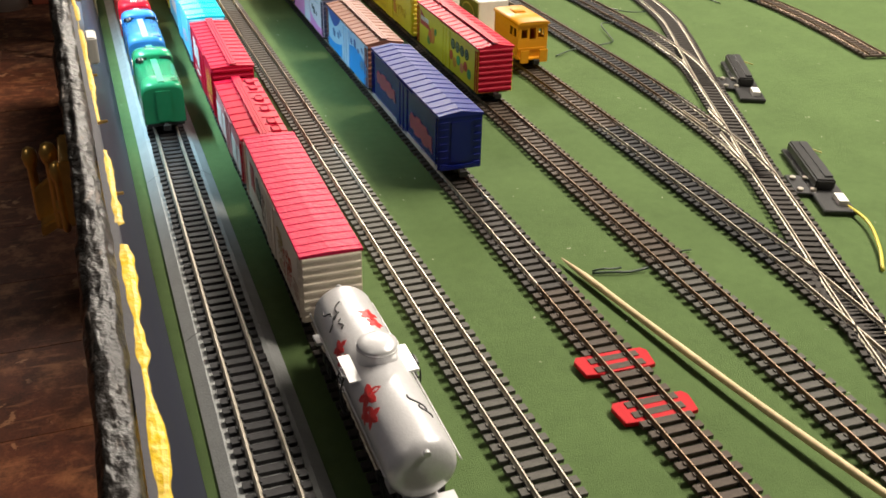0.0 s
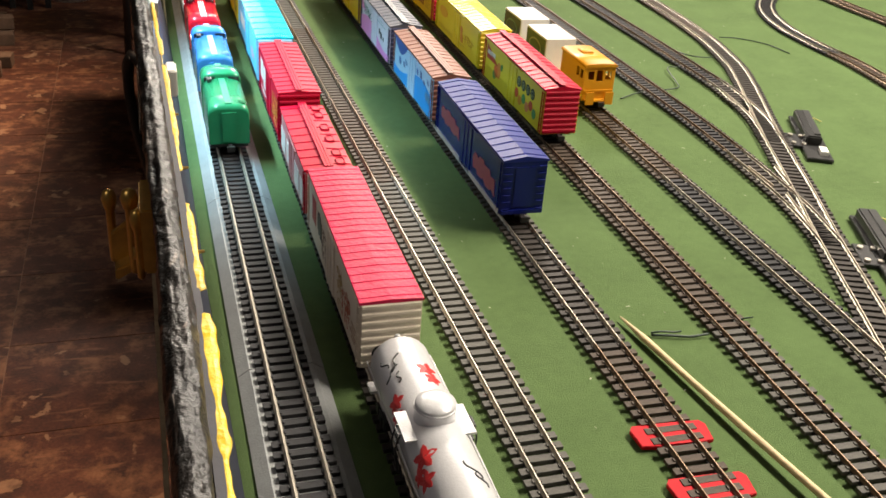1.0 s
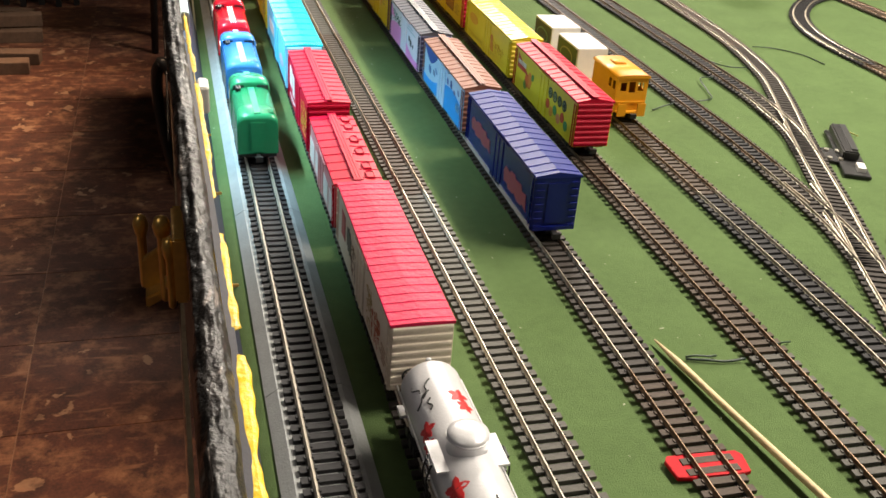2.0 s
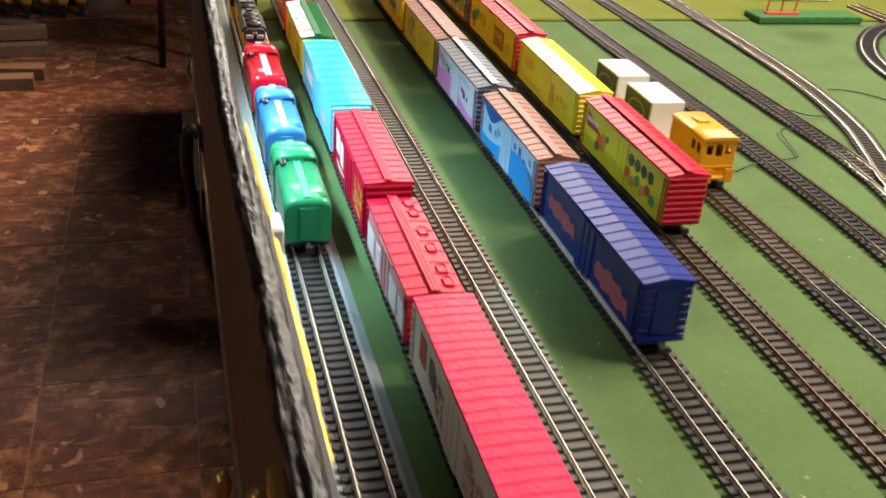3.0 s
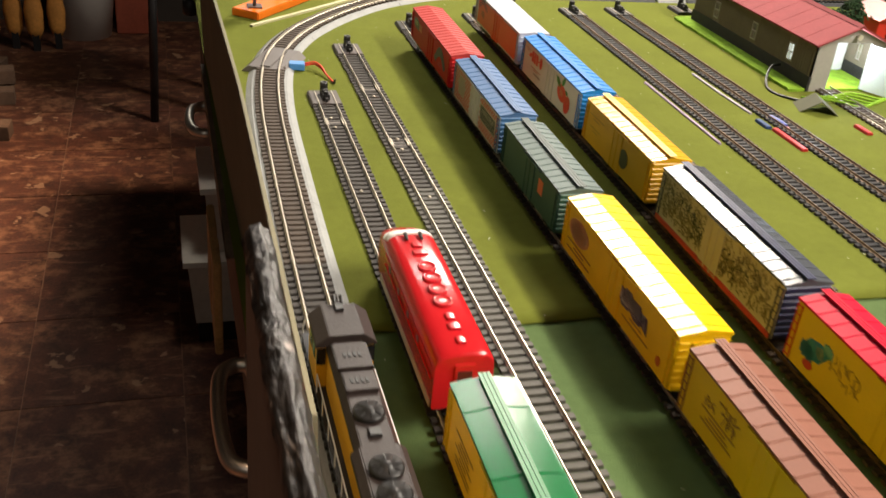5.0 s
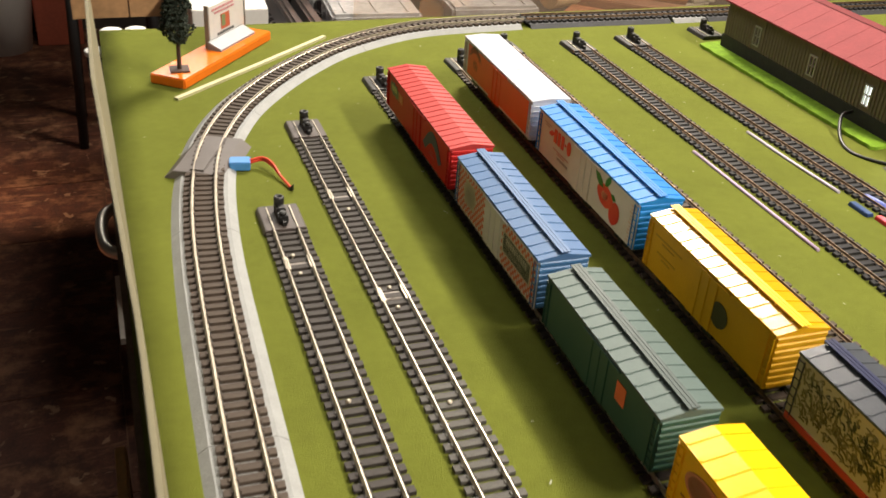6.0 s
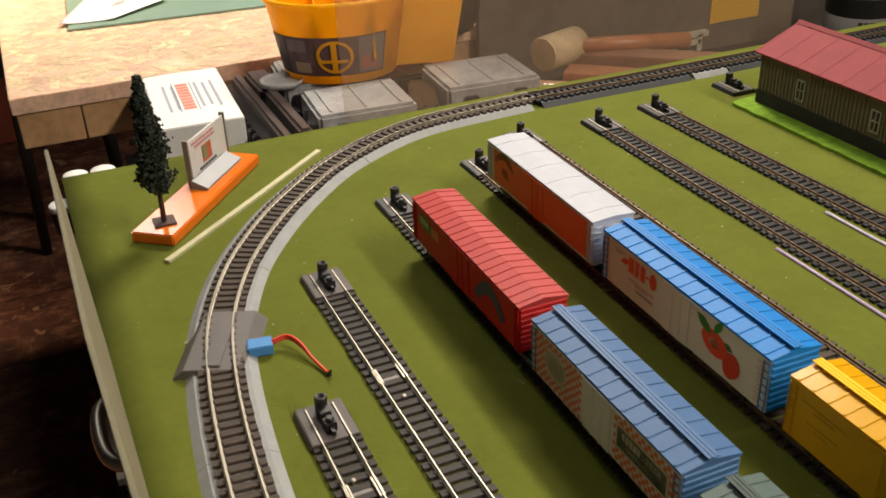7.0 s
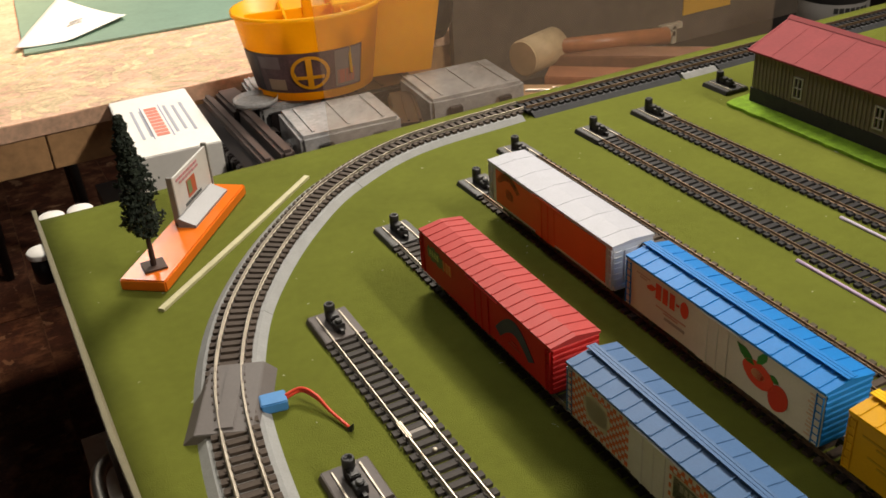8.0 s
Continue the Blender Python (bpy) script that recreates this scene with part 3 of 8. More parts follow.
    for mk in marks:
        mark(car, -w - 0.0002, *mk)
    return car


WHT = plastic(0.58, 0.565, 0.55)
blue_d, navy_d = plastic(0.005, 0.010, 0.11, 0.24), plastic(0.018, 0.022, 0.06)
yel4 = plastic(0.58, 0.30, 0.004)
yel, yel2, yel3 = plastic(0.76, 0.46, 0.004), plastic(0.64, 0.50, 0.018), plastic(0.60, 0.41, 0.008)
brown = plastic(0.215, 0.090, 0.062, 0.5)
redp, redd = plastic(0.42, 0.003, 0.024, 0.50), plastic(0.46, 0.014, 0.012, 0.5)
cyan, pink = plastic(0.0, 0.52, 0.66), plastic(0.62, 0.25, 0.50)
green_d, greyr, greyd = plastic(0.03, 0.085, 0.065), plastic(0.32, 0.31, 0.30), plastic(0.06, 0.065, 0.075)
blue_m, slate = plastic(0.010, 0.17, 0.50, 0.5), plastic(0.058, 0.125, 0.26, 0.5)

ORG, PNK, WH = (0.75, 0.16, 0.06), (0.65, 0.28, 0.30), (0.72, 0.7, 0.66)
# track 3
box_car(T3, 0.706, 0.886, plastic(0.010, 0.018, 0.15, 0.5), blue_d, blue_d, "dark blue model box car with pink lettering on a siding", 15, marks=[(0.047, 0.032, 0.056, 0.015, (0.20, 0.055, 0.085), "slab"), (-0.048, 0.026, 0.056, 0.018, (0.20, 0.055, 0.085), "slab"), (0.004, 0.037, 0.013, 0.008, (0.35, 0.22, 0.28), "oval"), (0.004, 0.037, 0.009, 0.004, WH)], sill=greyr, top=0.0525, plain_end=True)
box_car(T3, 0.903, 1.056, brown, plastic(0.30, 0.52, 0.74), brown, "model box car with a brown roof and light blue wave scene", 13, board=brown, marks=[(0, 0.0230, 0.150, 0.026, (0.015, 0.27, 0.72), "wave", "", -1.3), (0.045, 0.0430, 0.060, 0.013, (0.012, 0.075, 0.36), "arc"), (-0.002, 0.0375, 0.019, 0.011, (0.015, 0.075, 0.34), "slab"), (0.004, 0.0330, 0.008, 0.008, (0.015, 0.10, 0.40), "leaf", "", 0.9), (0.022, 0.0340, 0.011, 0.005, (0.10, 0.22, 0.46), "leaf", "", 0.4), (0.030, 0.0300, 0.008, 0.006, (0.12, 0.22, 0.44), "slab"), (0.047, 0.0290, 0.009, 0.008, (0.05, 0.14, 0.38), "slab"), (-0.022, 0.0390, 0.007, 0.007, (0.03, 0.10, 0.36), "leaf", "", 1.1), (-0.035, 0.0400, 0.006, 0.008, (0.03, 0.08, 0.30), "slab"), (-0.047, 0.0360, 0.007, 0.006, (0.08, 0.14, 0.34), "leaf"), (-0.060, 0.0400, 0.008, 0.005, (0.08, 0.16, 0.38), "leaf", "", 0.6), (-0.030, 0.0170, 0.030, 0.005, (0.01, 0.20, 0.55), "rows"), (-0.062, 0.0265, 0.016, 0.010, (0.30, 0.50, 0.70), "slab")], top=0.0505)
box_car(T3, 1.076, 1.226, plastic(0.085, 0.085, 0.105, 0.5), plastic(0.66, 0.64, 0.78), plastic(0.04, 0.045, 0.10), "model box car with a grey roof and pink mural side", 13, board=greyd, marks=[(0, 0.0200, 0.146, 0.022, (0.72, 0.26, 0.64), "wave", "", 2.5), (0.060, 0.0400, 0.022, 0.012, (0.72, 0.26, 0.64), "tri"), (0.048, 0.0360, 0.034, 0.010, (0.03, 0.17, 0.14), "scrawl"), (0.028, 0.0330, 0.030, 0.008, (0.05, 0.13, 0.14), "scrawl", "", 1.0), (0.012, 0.0380, 0.024, 0.008, (0.08, 0.15, 0.20), "scrawl", "", 2.0), (-0.004, 0.0345, 0.010, 0.013, (0.01, 0.025, 0.05), "slab"), (-0.026, 0.0310, 0.007, 0.007, (0.015, 0.03, 0.06), "leaf", "", 0.8), (-0.034, 0.0285, 0.007, 0.008, (0.015, 0.03, 0.06), "slab"), (-0.045, 0.0270, 0.005, 0.006, (0.02, 0.04, 0.08), "leaf"), (-0.030, 0.0420, 0.050, 0.006, (0.35, 0.45, 0.55), "rows")], top=0.0495)
box_car(T3, 1.236, 1.398, brown, yel3, brown, "yellow model box car with a brown roof", 13, board=brown, marks=[(-0.030, 0.030, 0.012, 0.009, (0.55, 0.28, 0.06), "oval"), (0.040, 0.036, 0.034, 0.010, (0.26, 0.15, 0.03), "scrawl"), (0.040, 0.024, 0.036, 0.010, (0.34, 0.21, 0.03), "rows"), (-0.045, 0.034, 0.020, 0.006, (0.30, 0.18, 0.03), "rows")], top=0.0490)
box_car(T3, 1.412, 1.592, yel, yel, yel, "bright yellow model box car on a siding", 15, marks=[(0.062, 0.0330, 0.036, 0.018, (0.50, 0.20, 0.10), "oval"), (0.062, 0.0330, 0.031, 0.014, (0.56, 0.30, 0.18), "oval"), (0.058, 0.0185, 0.048, 0.009, (0.32, 0.13, 0.03), "rows"), (-0.030, 0.0310, 0.050, 0.015, (0.10, 0.055, 0.11), "slab"), (-0.029, 0.0318, 0.046, 0.012, (0.46, 0.40, 0.42), "slab"), (-0.040, 0.0200, 0.044, 0.007, (0.40, 0.20, 0.03), "rows"), (-0.074, 0.0190, 0.006, 0.007, (0.42, 0.08, 0.01), "oval")], top=0.0480, plain_end=True)
box_car(T3, 1.609, 1.745, plastic(0.085, 0.12, 0.11, 0.5), green_d, green_d, "dark green model box car with a weathered grey roof", 13, board=plastic(0.055, 0.075, 0.07, 0.5), marks=[(-0.03, 0.03, 0.010, 0.012, ORG)], top=0.0440)
box_car(T3, 1.760, 1.912, slate, WHT, plastic(0.05, 0.14, 0.30), "model box car with a slate blue roof and orange check side", 13, board=slate, marks=[(-0.045, 0.027, 0.056, 0.032, (0.58, 0.14, 0.06), "check"), (0.045, 0.027, 0.056, 0.032, (0.58, 0.14, 0.06), "check"), (-0.043, 0.028, 0.048, 0.016, (0.52, 0.47, 0.36)), (-0.043, 0.028, 0.045, 0.0135, (0.02, 0.045, 0.04)), (-0.043, 0.0305, 0.036, 0.0048, (0.55, 0.52, 0.42), "glyphs"), (-0.043, 0.0245, 0.024, 0.002, (0.40, 0.38, 0.30)), (0.046, 0.028, 0.026, 0.016, (0.50, 0.45, 0.33), "oval"), (0.046, 0.028, 0.020, 0.019, (0.50, 0.45, 0.33)), (0.046, 0.029, 0.014, 0.010, (0.36, 0.36, 0.20), "scrawl")], top=0.0450)
box_car(T3, 1.929, 2.107, plastic(0.38, 0.034, 0.03, 0.5), redd, redd, "red model box car with ribbed roof near a bumper", 19, marks=[(-0.046, 0.0265, 0.048, 0.017, (0.030, 0.033, 0.075), "banner"), (-0.046, 0.0310, 0.030, 0.004, (0.12, 0.13, 0.18), "rows"), (-0.046, 0.0200, 0.018, 0.006, (0.35, 0.02, 0.02), "rows"), (0.064, 0.0320, 0.026, 0.013, (0.035, 0.045, 0.018), "slab"), (0.066, 0.0325, 0.016, 0.005, (0.42, 0.44, 0.14), "glyphs"), (0.046, 0.0310, 0.014, 0.008, (0.55, 0.12, 0.03), "glyphs")], top=0.0435)
# track 4
box_car(T4, 0.859, 1.035, redp, yel2, redp, "yellow and red model box car with round letter spots", 15, board=redp, marks=[(0.060, 0.0390, 0.036, 0.015, (0.42, 0.02, 0.02), "tri"), (0.064, 0.0385, 0.024, 0.0045, WH), (0.038, 0.0285, 0.012, 0.017, (0.62, 0.20, 0.03), "berry"), (0.046, 0.0260, 0.012, 0.014, (0.60, 0.10, 0.02), "berry"), (0.030, 0.0340, 0.007, 0.011, (0.05, 0.22, 0.05), "leaf", "", 0.8), (0.050, 0.0210, 0.010, 0.009, (0.10, 0.26, 0.06), "oval")] + [(-0.022 - 0.0125 * k, 0.0375, 0.0105, 0.0105, (0.025, 0.05, 0.04), "oval") for k in range(4)] + [(-0.022 - 0.0125 * k, 0.0375, 0.0078, 0.0078, (0.42, 0.46, 0.22), "oval") for k in range(4)] + [(-0.022 - 0.0125 * k, 0.0375, 0.0045, 0.0052, (0.03, 0.04, 0.04), "slab") for k in range(4)] + [(-0.018 - 0.0098 * k, 0.0255 - 0.0045 * (k % 2), 0.0095, 0.0095, c_, "oval") for k, c_ in enumerate(((0.50, 0.06, 0.02), (0.62, 0.24, 0.03), (0.05, 0.24, 0.07), (0.62, 0.22, 0.10), (0.48, 0.05, 0.03), (0.06, 0.26, 0.10)))], top=0.0515)
box_car(T4, 1.052, 1.228, yel2, yel2, yel2, "plain yellow model box car on a siding", 15, marks=[(0.055, 0.0345, 0.034, 0.012, (0.60, 0.30, 0.03), "oval"), (0.055, 0.0345, 0.026, 0.008, (0.52, 0.17, 0.03), "scrawl"), (-0.020, 0.0330, 0.010, 0.008, (0.50, 0.18, 0.02), "oval"), (-0.022, 0.0250, 0.012, 0.012, (0.52, 0.20, 0.02), "slab"), (-0.050, 0.0265, 0.034, 0.010, (0.45, 0.26, 0.02), "scrawl"), (0.020, 0.0160, 0.120, 0.004, (0.52, 0.40, 0.02), "rows")], top=0.0505)
box_car(T4, 1.245, 1.437, redp, yel3, redp, "yellow model box car with a red roof and pictures", 15, board=redp, marks=[(0.069, 0.0300, 0.030, 0.018, (0.02, 0.15, 0.22), "leaf", "", -0.3), (0.076, 0.0260, 0.014, 0.012, (0.02, 0.10, 0.18), "slab"), (0.064, 0.0310, 0.011, 0.010, (0.36, 0.42, 0.30), "leaf", "", 0.5), (0.058, 0.0370, 0.010, 0.008, (0.10, 0.26, 0.24), "slab"), (0.072, 0.0180, 0.010, 0.006, (0.42, 0.04, 0.02), "oval"), (0.040, 0.0320, 0.030, 0.012, (0.30, 0.20, 0.02), "scrawl"), (-0.020, 0.0290, 0.064, 0.022, (0.20, 0.055, 0.018)), (-0.020, 0.0290, 0.058, 0.017, (0.34, 0.13, 0.02)), (-0.020, 0.0315, 0.050, 0.007, (0.62, 0.36, 0.10), "glyphs"), (-0.020, 0.0235, 0.044, 0.004, (0.55, 0.30, 0.08), "rows"), (-0.068, 0.0250, 0.024, 0.014, (0.40, 0.24, 0.02), "rows")], top=0.0515)
box_car(T4, 1.453, 1.632, greyd, plastic(0.44, 0.40, 0.32), navy_d, "cream model box car covered in dark lettering, grey roof", 15, board=navy_d, sill=plastic(0.42, 0.05, 0.03), marks=[(0.045, 0.0330, 0.080, 0.028, (0.20, 0.18, 0.10), "scrawl"), (-0.045, 0.0330, 0.080, 0.028, (0.22, 0.19, 0.12), "scrawl", "", 2.0), (0.0, 0.0240, 0.160, 0.016, (0.13, 0.11, 0.04), "scrawl", "", 5.0), (0.052, 0.0370, 0.050, 0.013, (0.045, 0.05, 0.03), "scrawl", "", 1.0), (0.014, 0.0300, 0.036, 0.020, (0.022, 0.028, 0.016), "scrawl", "", 3.0), (-0.026, 0.0280, 0.022, 0.016, (0.018, 0.02, 0.014), "scrawl", "", 4.0), (-0.050, 0.0360, 0.034, 0.014, (0.05, 0.05, 0.035), "scrawl", "", 6.0)], top=0.0505)
box_car(T4, 1.652, 1.796, yel4, yel4, yel4, "golden yellow model box car with a dark round emblem", 13, board=yel, marks=[(-0.020, 0.0260, 0.018, 0.017, (0.035, 0.03, 0.018), "oval"), (-0.020, 0.0285, 0.012, 0.003, (0.20, 0.13, 0.02), "rows"), (-0.020, 0.0225, 0.010, 0.003, (0.20, 0.13, 0.02), "rows"), (0.045, 0.0360, 0.034, 0.006, (0.40, 0.22, 0.01), "rows"), (0.045, 0.0250, 0.024, 0.006, (0.42, 0.24, 0.01), "rows")], top=0.0470)
box_car(T4, 1.812, 1.988, blue_m, plastic(0.55, 0.50, 0.43), blue_m, "cream model box car with a blue roof and strawberry picture", 15, board=blue_m, marks=[(0.0605, 0.0350, 0.005, 0.0125, (0.55, 0.03, 0.02), "leaf", "", 1.3), (0.0530, 0.0355, 0.0056, 0.0115, (0.55, 0.03, 0.02)), (0.0460, 0.0355, 0.0050, 0.0115, (0.55, 0.03, 0.02)), (0.0390, 0.0355, 0.0050, 0.0115, (0.55, 0.03, 0.02)), (0.0335, 0.0355, 0.0030, 0.0018, (0.55, 0.03, 0.02)), (0.0270, 0.0355, 0.0078, 0.0120, (0.55, 0.03, 0.02), "oval"), (0.0690, 0.0390, 0.018, 0.004, (0.40, 0.30, 0.24), "rows"), (0.040, 0.0235, 0.030, 0.004, (0.45, 0.24, 0.18), "rows"), (0.036, 0.0190, 0.020, 0.002, (0.30, 0.25, 0.22)), (-0.0395, 0.0280, 0.026, 0.0165, (0.60, 0.045, 0.025), "berry", "", 0.15), (-0.0560, 0.0215, 0.0155, 0.0185, (0.50, 0.03, 0.02), "berry", "", 0.35), (-0.0395, 0.0280, 0.011, 0.007, (0.62, 0.30, 0.16), "oval"), (-0.0560, 0.0220, 0.009, 0.011, (0.58, 0.16, 0.09), "scrawl"), (-0.0285, 0.0365, 0.018, 0.0085, (0.018, 0.14, 0.02), "leaf", "", 0.45), (-0.0415, 0.0405, 0.014, 0.007, (0.02, 0.18, 0.03), "leaf", "", -1.0), (-0.0520, 0.0325, 0.008, 0.005, (0.02, 0.13, 0.02), "leaf", "", 0.3), (-0.080, 0.0270, 0.006, 0.030, (0.52, 0.36, 0.26), "rows")], top=0.0465)
box_car(T4, 2.004, 2.180, plastic(0.42, 0.43, 0.48, 0.5), plastic(0.50, 0.52, 0.56), plastic(0.50, 0.52, 0.56), "white and orange refrigerator box car near a bumper", 6, door=plastic(0.60, 0.060, 0.012), plain_end=True, marks=[(-0.002, 0.0270, 0.156, 0.0300, (0.60, 0.060, 0.012)), (0.056, 0.0365, 0.038, 0.011, (0.030, 0.035, 0.02), "banner"), (0.056, 0.0372, 0.028, 0.004, (0.55, 0.42, 0.14), "rows"), (0.054, 0.0260, 0.012, 0.010, (0.10, 0.035, 0.01), "slab"), (-0.030, 0.0350, 0.062, 0.010, (0.22, 0.035, 0.01), "rows"), (-0.052, 0.0270, 0.022, 0.006, (0.22, 0.035, 0.01), "rows")], top=0.0450, rise=0.0018, rib=0.0003)
# track 1
box_car(T1, 0.5315, 0.712, material("creased_red_paint", (0.50, 0.002, 0.050), 0.50, vary=0.14, scale=60, bump=0.36, bump_scale=260, spec=0.2), plastic(0.74, 0.64, 0.52), plastic(0.74, 0.64, 0.52), "cream model box car with a bright red roof", 21, marks=[(0.040, 0.0330, 0.016, 0.018, (0.08, 0.065, 0.05), "slab"), (0.062, 0.0340, 0.014, 0.018, (0.45, 0.04, 0.04)), (0.020, 0.0270, 0.022, 0.020, (0.30, 0.20, 0.15), "scrawl"), (-0.030, 0.0270, 0.014, 0.026, (0.50, 0.36, 0.16), "scrawl"), (-0.052, 0.0250, 0.024, 0.020, (0.50, 0.12, 0.06), "scrawl"), (-0.074, 0.0220, 0.018, 0.012, (0.45, 0.30, 0.20), "rows")], top=0.0515, rise=0.0012, rib=0.00035)
box_car(T1, 0.727, 0.858, redp, plastic(0.50, 0.20, 0.20), redp, "red refrigerator car with roof hatches and low roof", 9, board=redp, top=0.044, marks=[(0.048, 0.0220, 0.024, 0.018, (0.62, 0.55, 0.52)), (0.020, 0.0220, 0.018, 0.018, (0.62, 0.55, 0.52)), (-0.026, 0.0220, 0.022, 0.018, (0.62, 0.55, 0.52)), (-0.052, 0.0220, 0.020, 0.018, (0.62, 0.55, 0.52)), (0.048, 0.0220, 0.014, 0.010, (0.40, 0.10, 0.10), "rows"), (-0.026, 0.0220, 0.012, 0.010, (0.30, 0.12, 0.12), "rows")], rise=0.0016)
box_car(T1, 0.868, 1.012, redp, redp, redp, "red model box car with a ribbed roof", 13, board=redp, top=0.0525, marks=[(0.050, 0.0350, 0.018, 0.018, (0.66, 0.60, 0.58)), (0.030, 0.0320, 0.014, 0.020, (0.66, 0.60, 0.58)), (0.050, 0.0350, 0.012, 0.012, (0.50, 0.20, 0.20), "rows"), (0.038, 0.0160, 0.040, 0.004, (0.62, 0.50, 0.50), "rows"), (-0.044, 0.0310, 0.034, 0.022, (0.55, 0.26, 0.04), "scrawl"), (-0.044, 0.0180, 0.028, 0.006, (0.55, 0.30, 0.06), "rows")], rise=0.0016)
box_car(T1, 1.031, 1.222, cyan, plastic(0.12, 0.52, 0.74), plastic(0.30, 0.58, 0.70), "bright turquoise model box car under a lamp", 9, marks=[(0.05, 0.03, 0.05, 0.012, WH, "glyphs"), (-0.05, 0.024, 0.04, 0.012, PNK, "rows")], top=0.0520, rise=0.0014, rib=0.0005)
box_car(T1, 1.240, 1.385, material("green_gloss", (0.004, 0.115, 0.030), 0.20, vary=0.08, scale=90, bump=0.03, bump_scale=700, spec=0.24), yel2, yel2, "yellow model box car with a green ribbed roof", 3, board=plastic(0.015, 0.15, 0.045), marks=[(-0.04, 0.026, 0.03, 0.02, (0.3, 0.25, 0.05), "rows"), (0.04, 0.026, 0.03, 0.02, (0.3, 0.25, 0.05), "rows")], top=0.0500)


def wire(bm, points, r, sides=6):
    """A round wire bent through points (x, y, z)."""
    p = [Vector(q) for q in points]
    p = [2 * p[0] - p[1]] + p + [2 * p[-1] - p[-2]]
    fine = []
    for i in range(1, len(p) - 2):
        for k in range(6):
            t = k / 6
            a, b, c, d = p[i - 1], p[i], p[i + 1], p[i + 2]
            fine.append(0.5 * ((2 * b) + (c - a) * t + (2 * a - 5 * b + 4 * c - d) * t * t + (3 * b - a - 3 * c + d) * t ** 3))
    fine.append(p[-2])
    rings = []
    for i, q in enumerate(fine):
        d = (fine[min(i + 1, len(fine) - 1)] - fine[max(i - 1, 0)]).normalized()
        u = d.cross(Vector((0.13, 0.31, 0.94))).normalized()
        v = d.cross(u)
        rings.append([bm.verts.new(q + r * (math.cos(2 * math.pi * k / sides) * u + math.sin(2 * math.pi * k / sides) * v)) for k in range(sides)])
    for r0, r1 in zip(rings, rings[1:]):
        for k in range(sides):
            bm.faces.new((r0[k], r0[(k + 1) % sides], r1[(k + 1) % sides], r1[k])).smooth = True
    bm.faces.new(rings[0][::-1])
    bm.faces.new(rings[-1])


def lathe(bm, profile, sx=1.0, sy=1.0, sides=40, centre=(0, 0)):
    """Turns (radius, z) points round the z axis, stretched by sx and sy."""
    rings = []
    for r, z in profile:
        rings.append([bm.verts.new((centre[0] + sx * r * math.cos(2 * math.pi * k / sides), centre[1] + sy * r * math.sin(2 * math.pi * k / sides), z)) for k in range(sides)])
    for r0, r1 in zip(rings, rings[1:]):
        for k in range(sides):
            bm.faces.new((r0[k], r0[(k + 1) % sides], r1[(k + 1) % sides], r1[k])).smooth = True
    bm.faces.new(rings[0][::-1])
    bm.faces.new(rings[-1])


def loft(bm, rings_pts):
    rings = [[bm.verts.new(p) for p in ring] for ring in rings_pts]
    n = len(rings[0])
    for r0, r1 in zip(rings, rings[1:]):
        for k in range(n):
            bm.faces.new((r0[k], r0[(k + 1) % n], r1[(k + 1) % n], r1[k])).smooth = True
    bm.faces.new(rings[0][::-1])
    bm.faces.new(rings[-1])


def arch(w, z0, zs, zt, n=10):
    """A carbody section: straight sides from z0 to the shoulder zs, rounded over to the top zt."""
    pts = [(-w, z0), (w, z0)]
    for i in range(n + 1):
        a = math.pi * i / n
        c, s = math.cos(a), math.sin(a)
        pts.append((w * math.copysign(abs(c) ** 0.55, c), zs + (zt - zs) * s ** 0.75))
    return pts


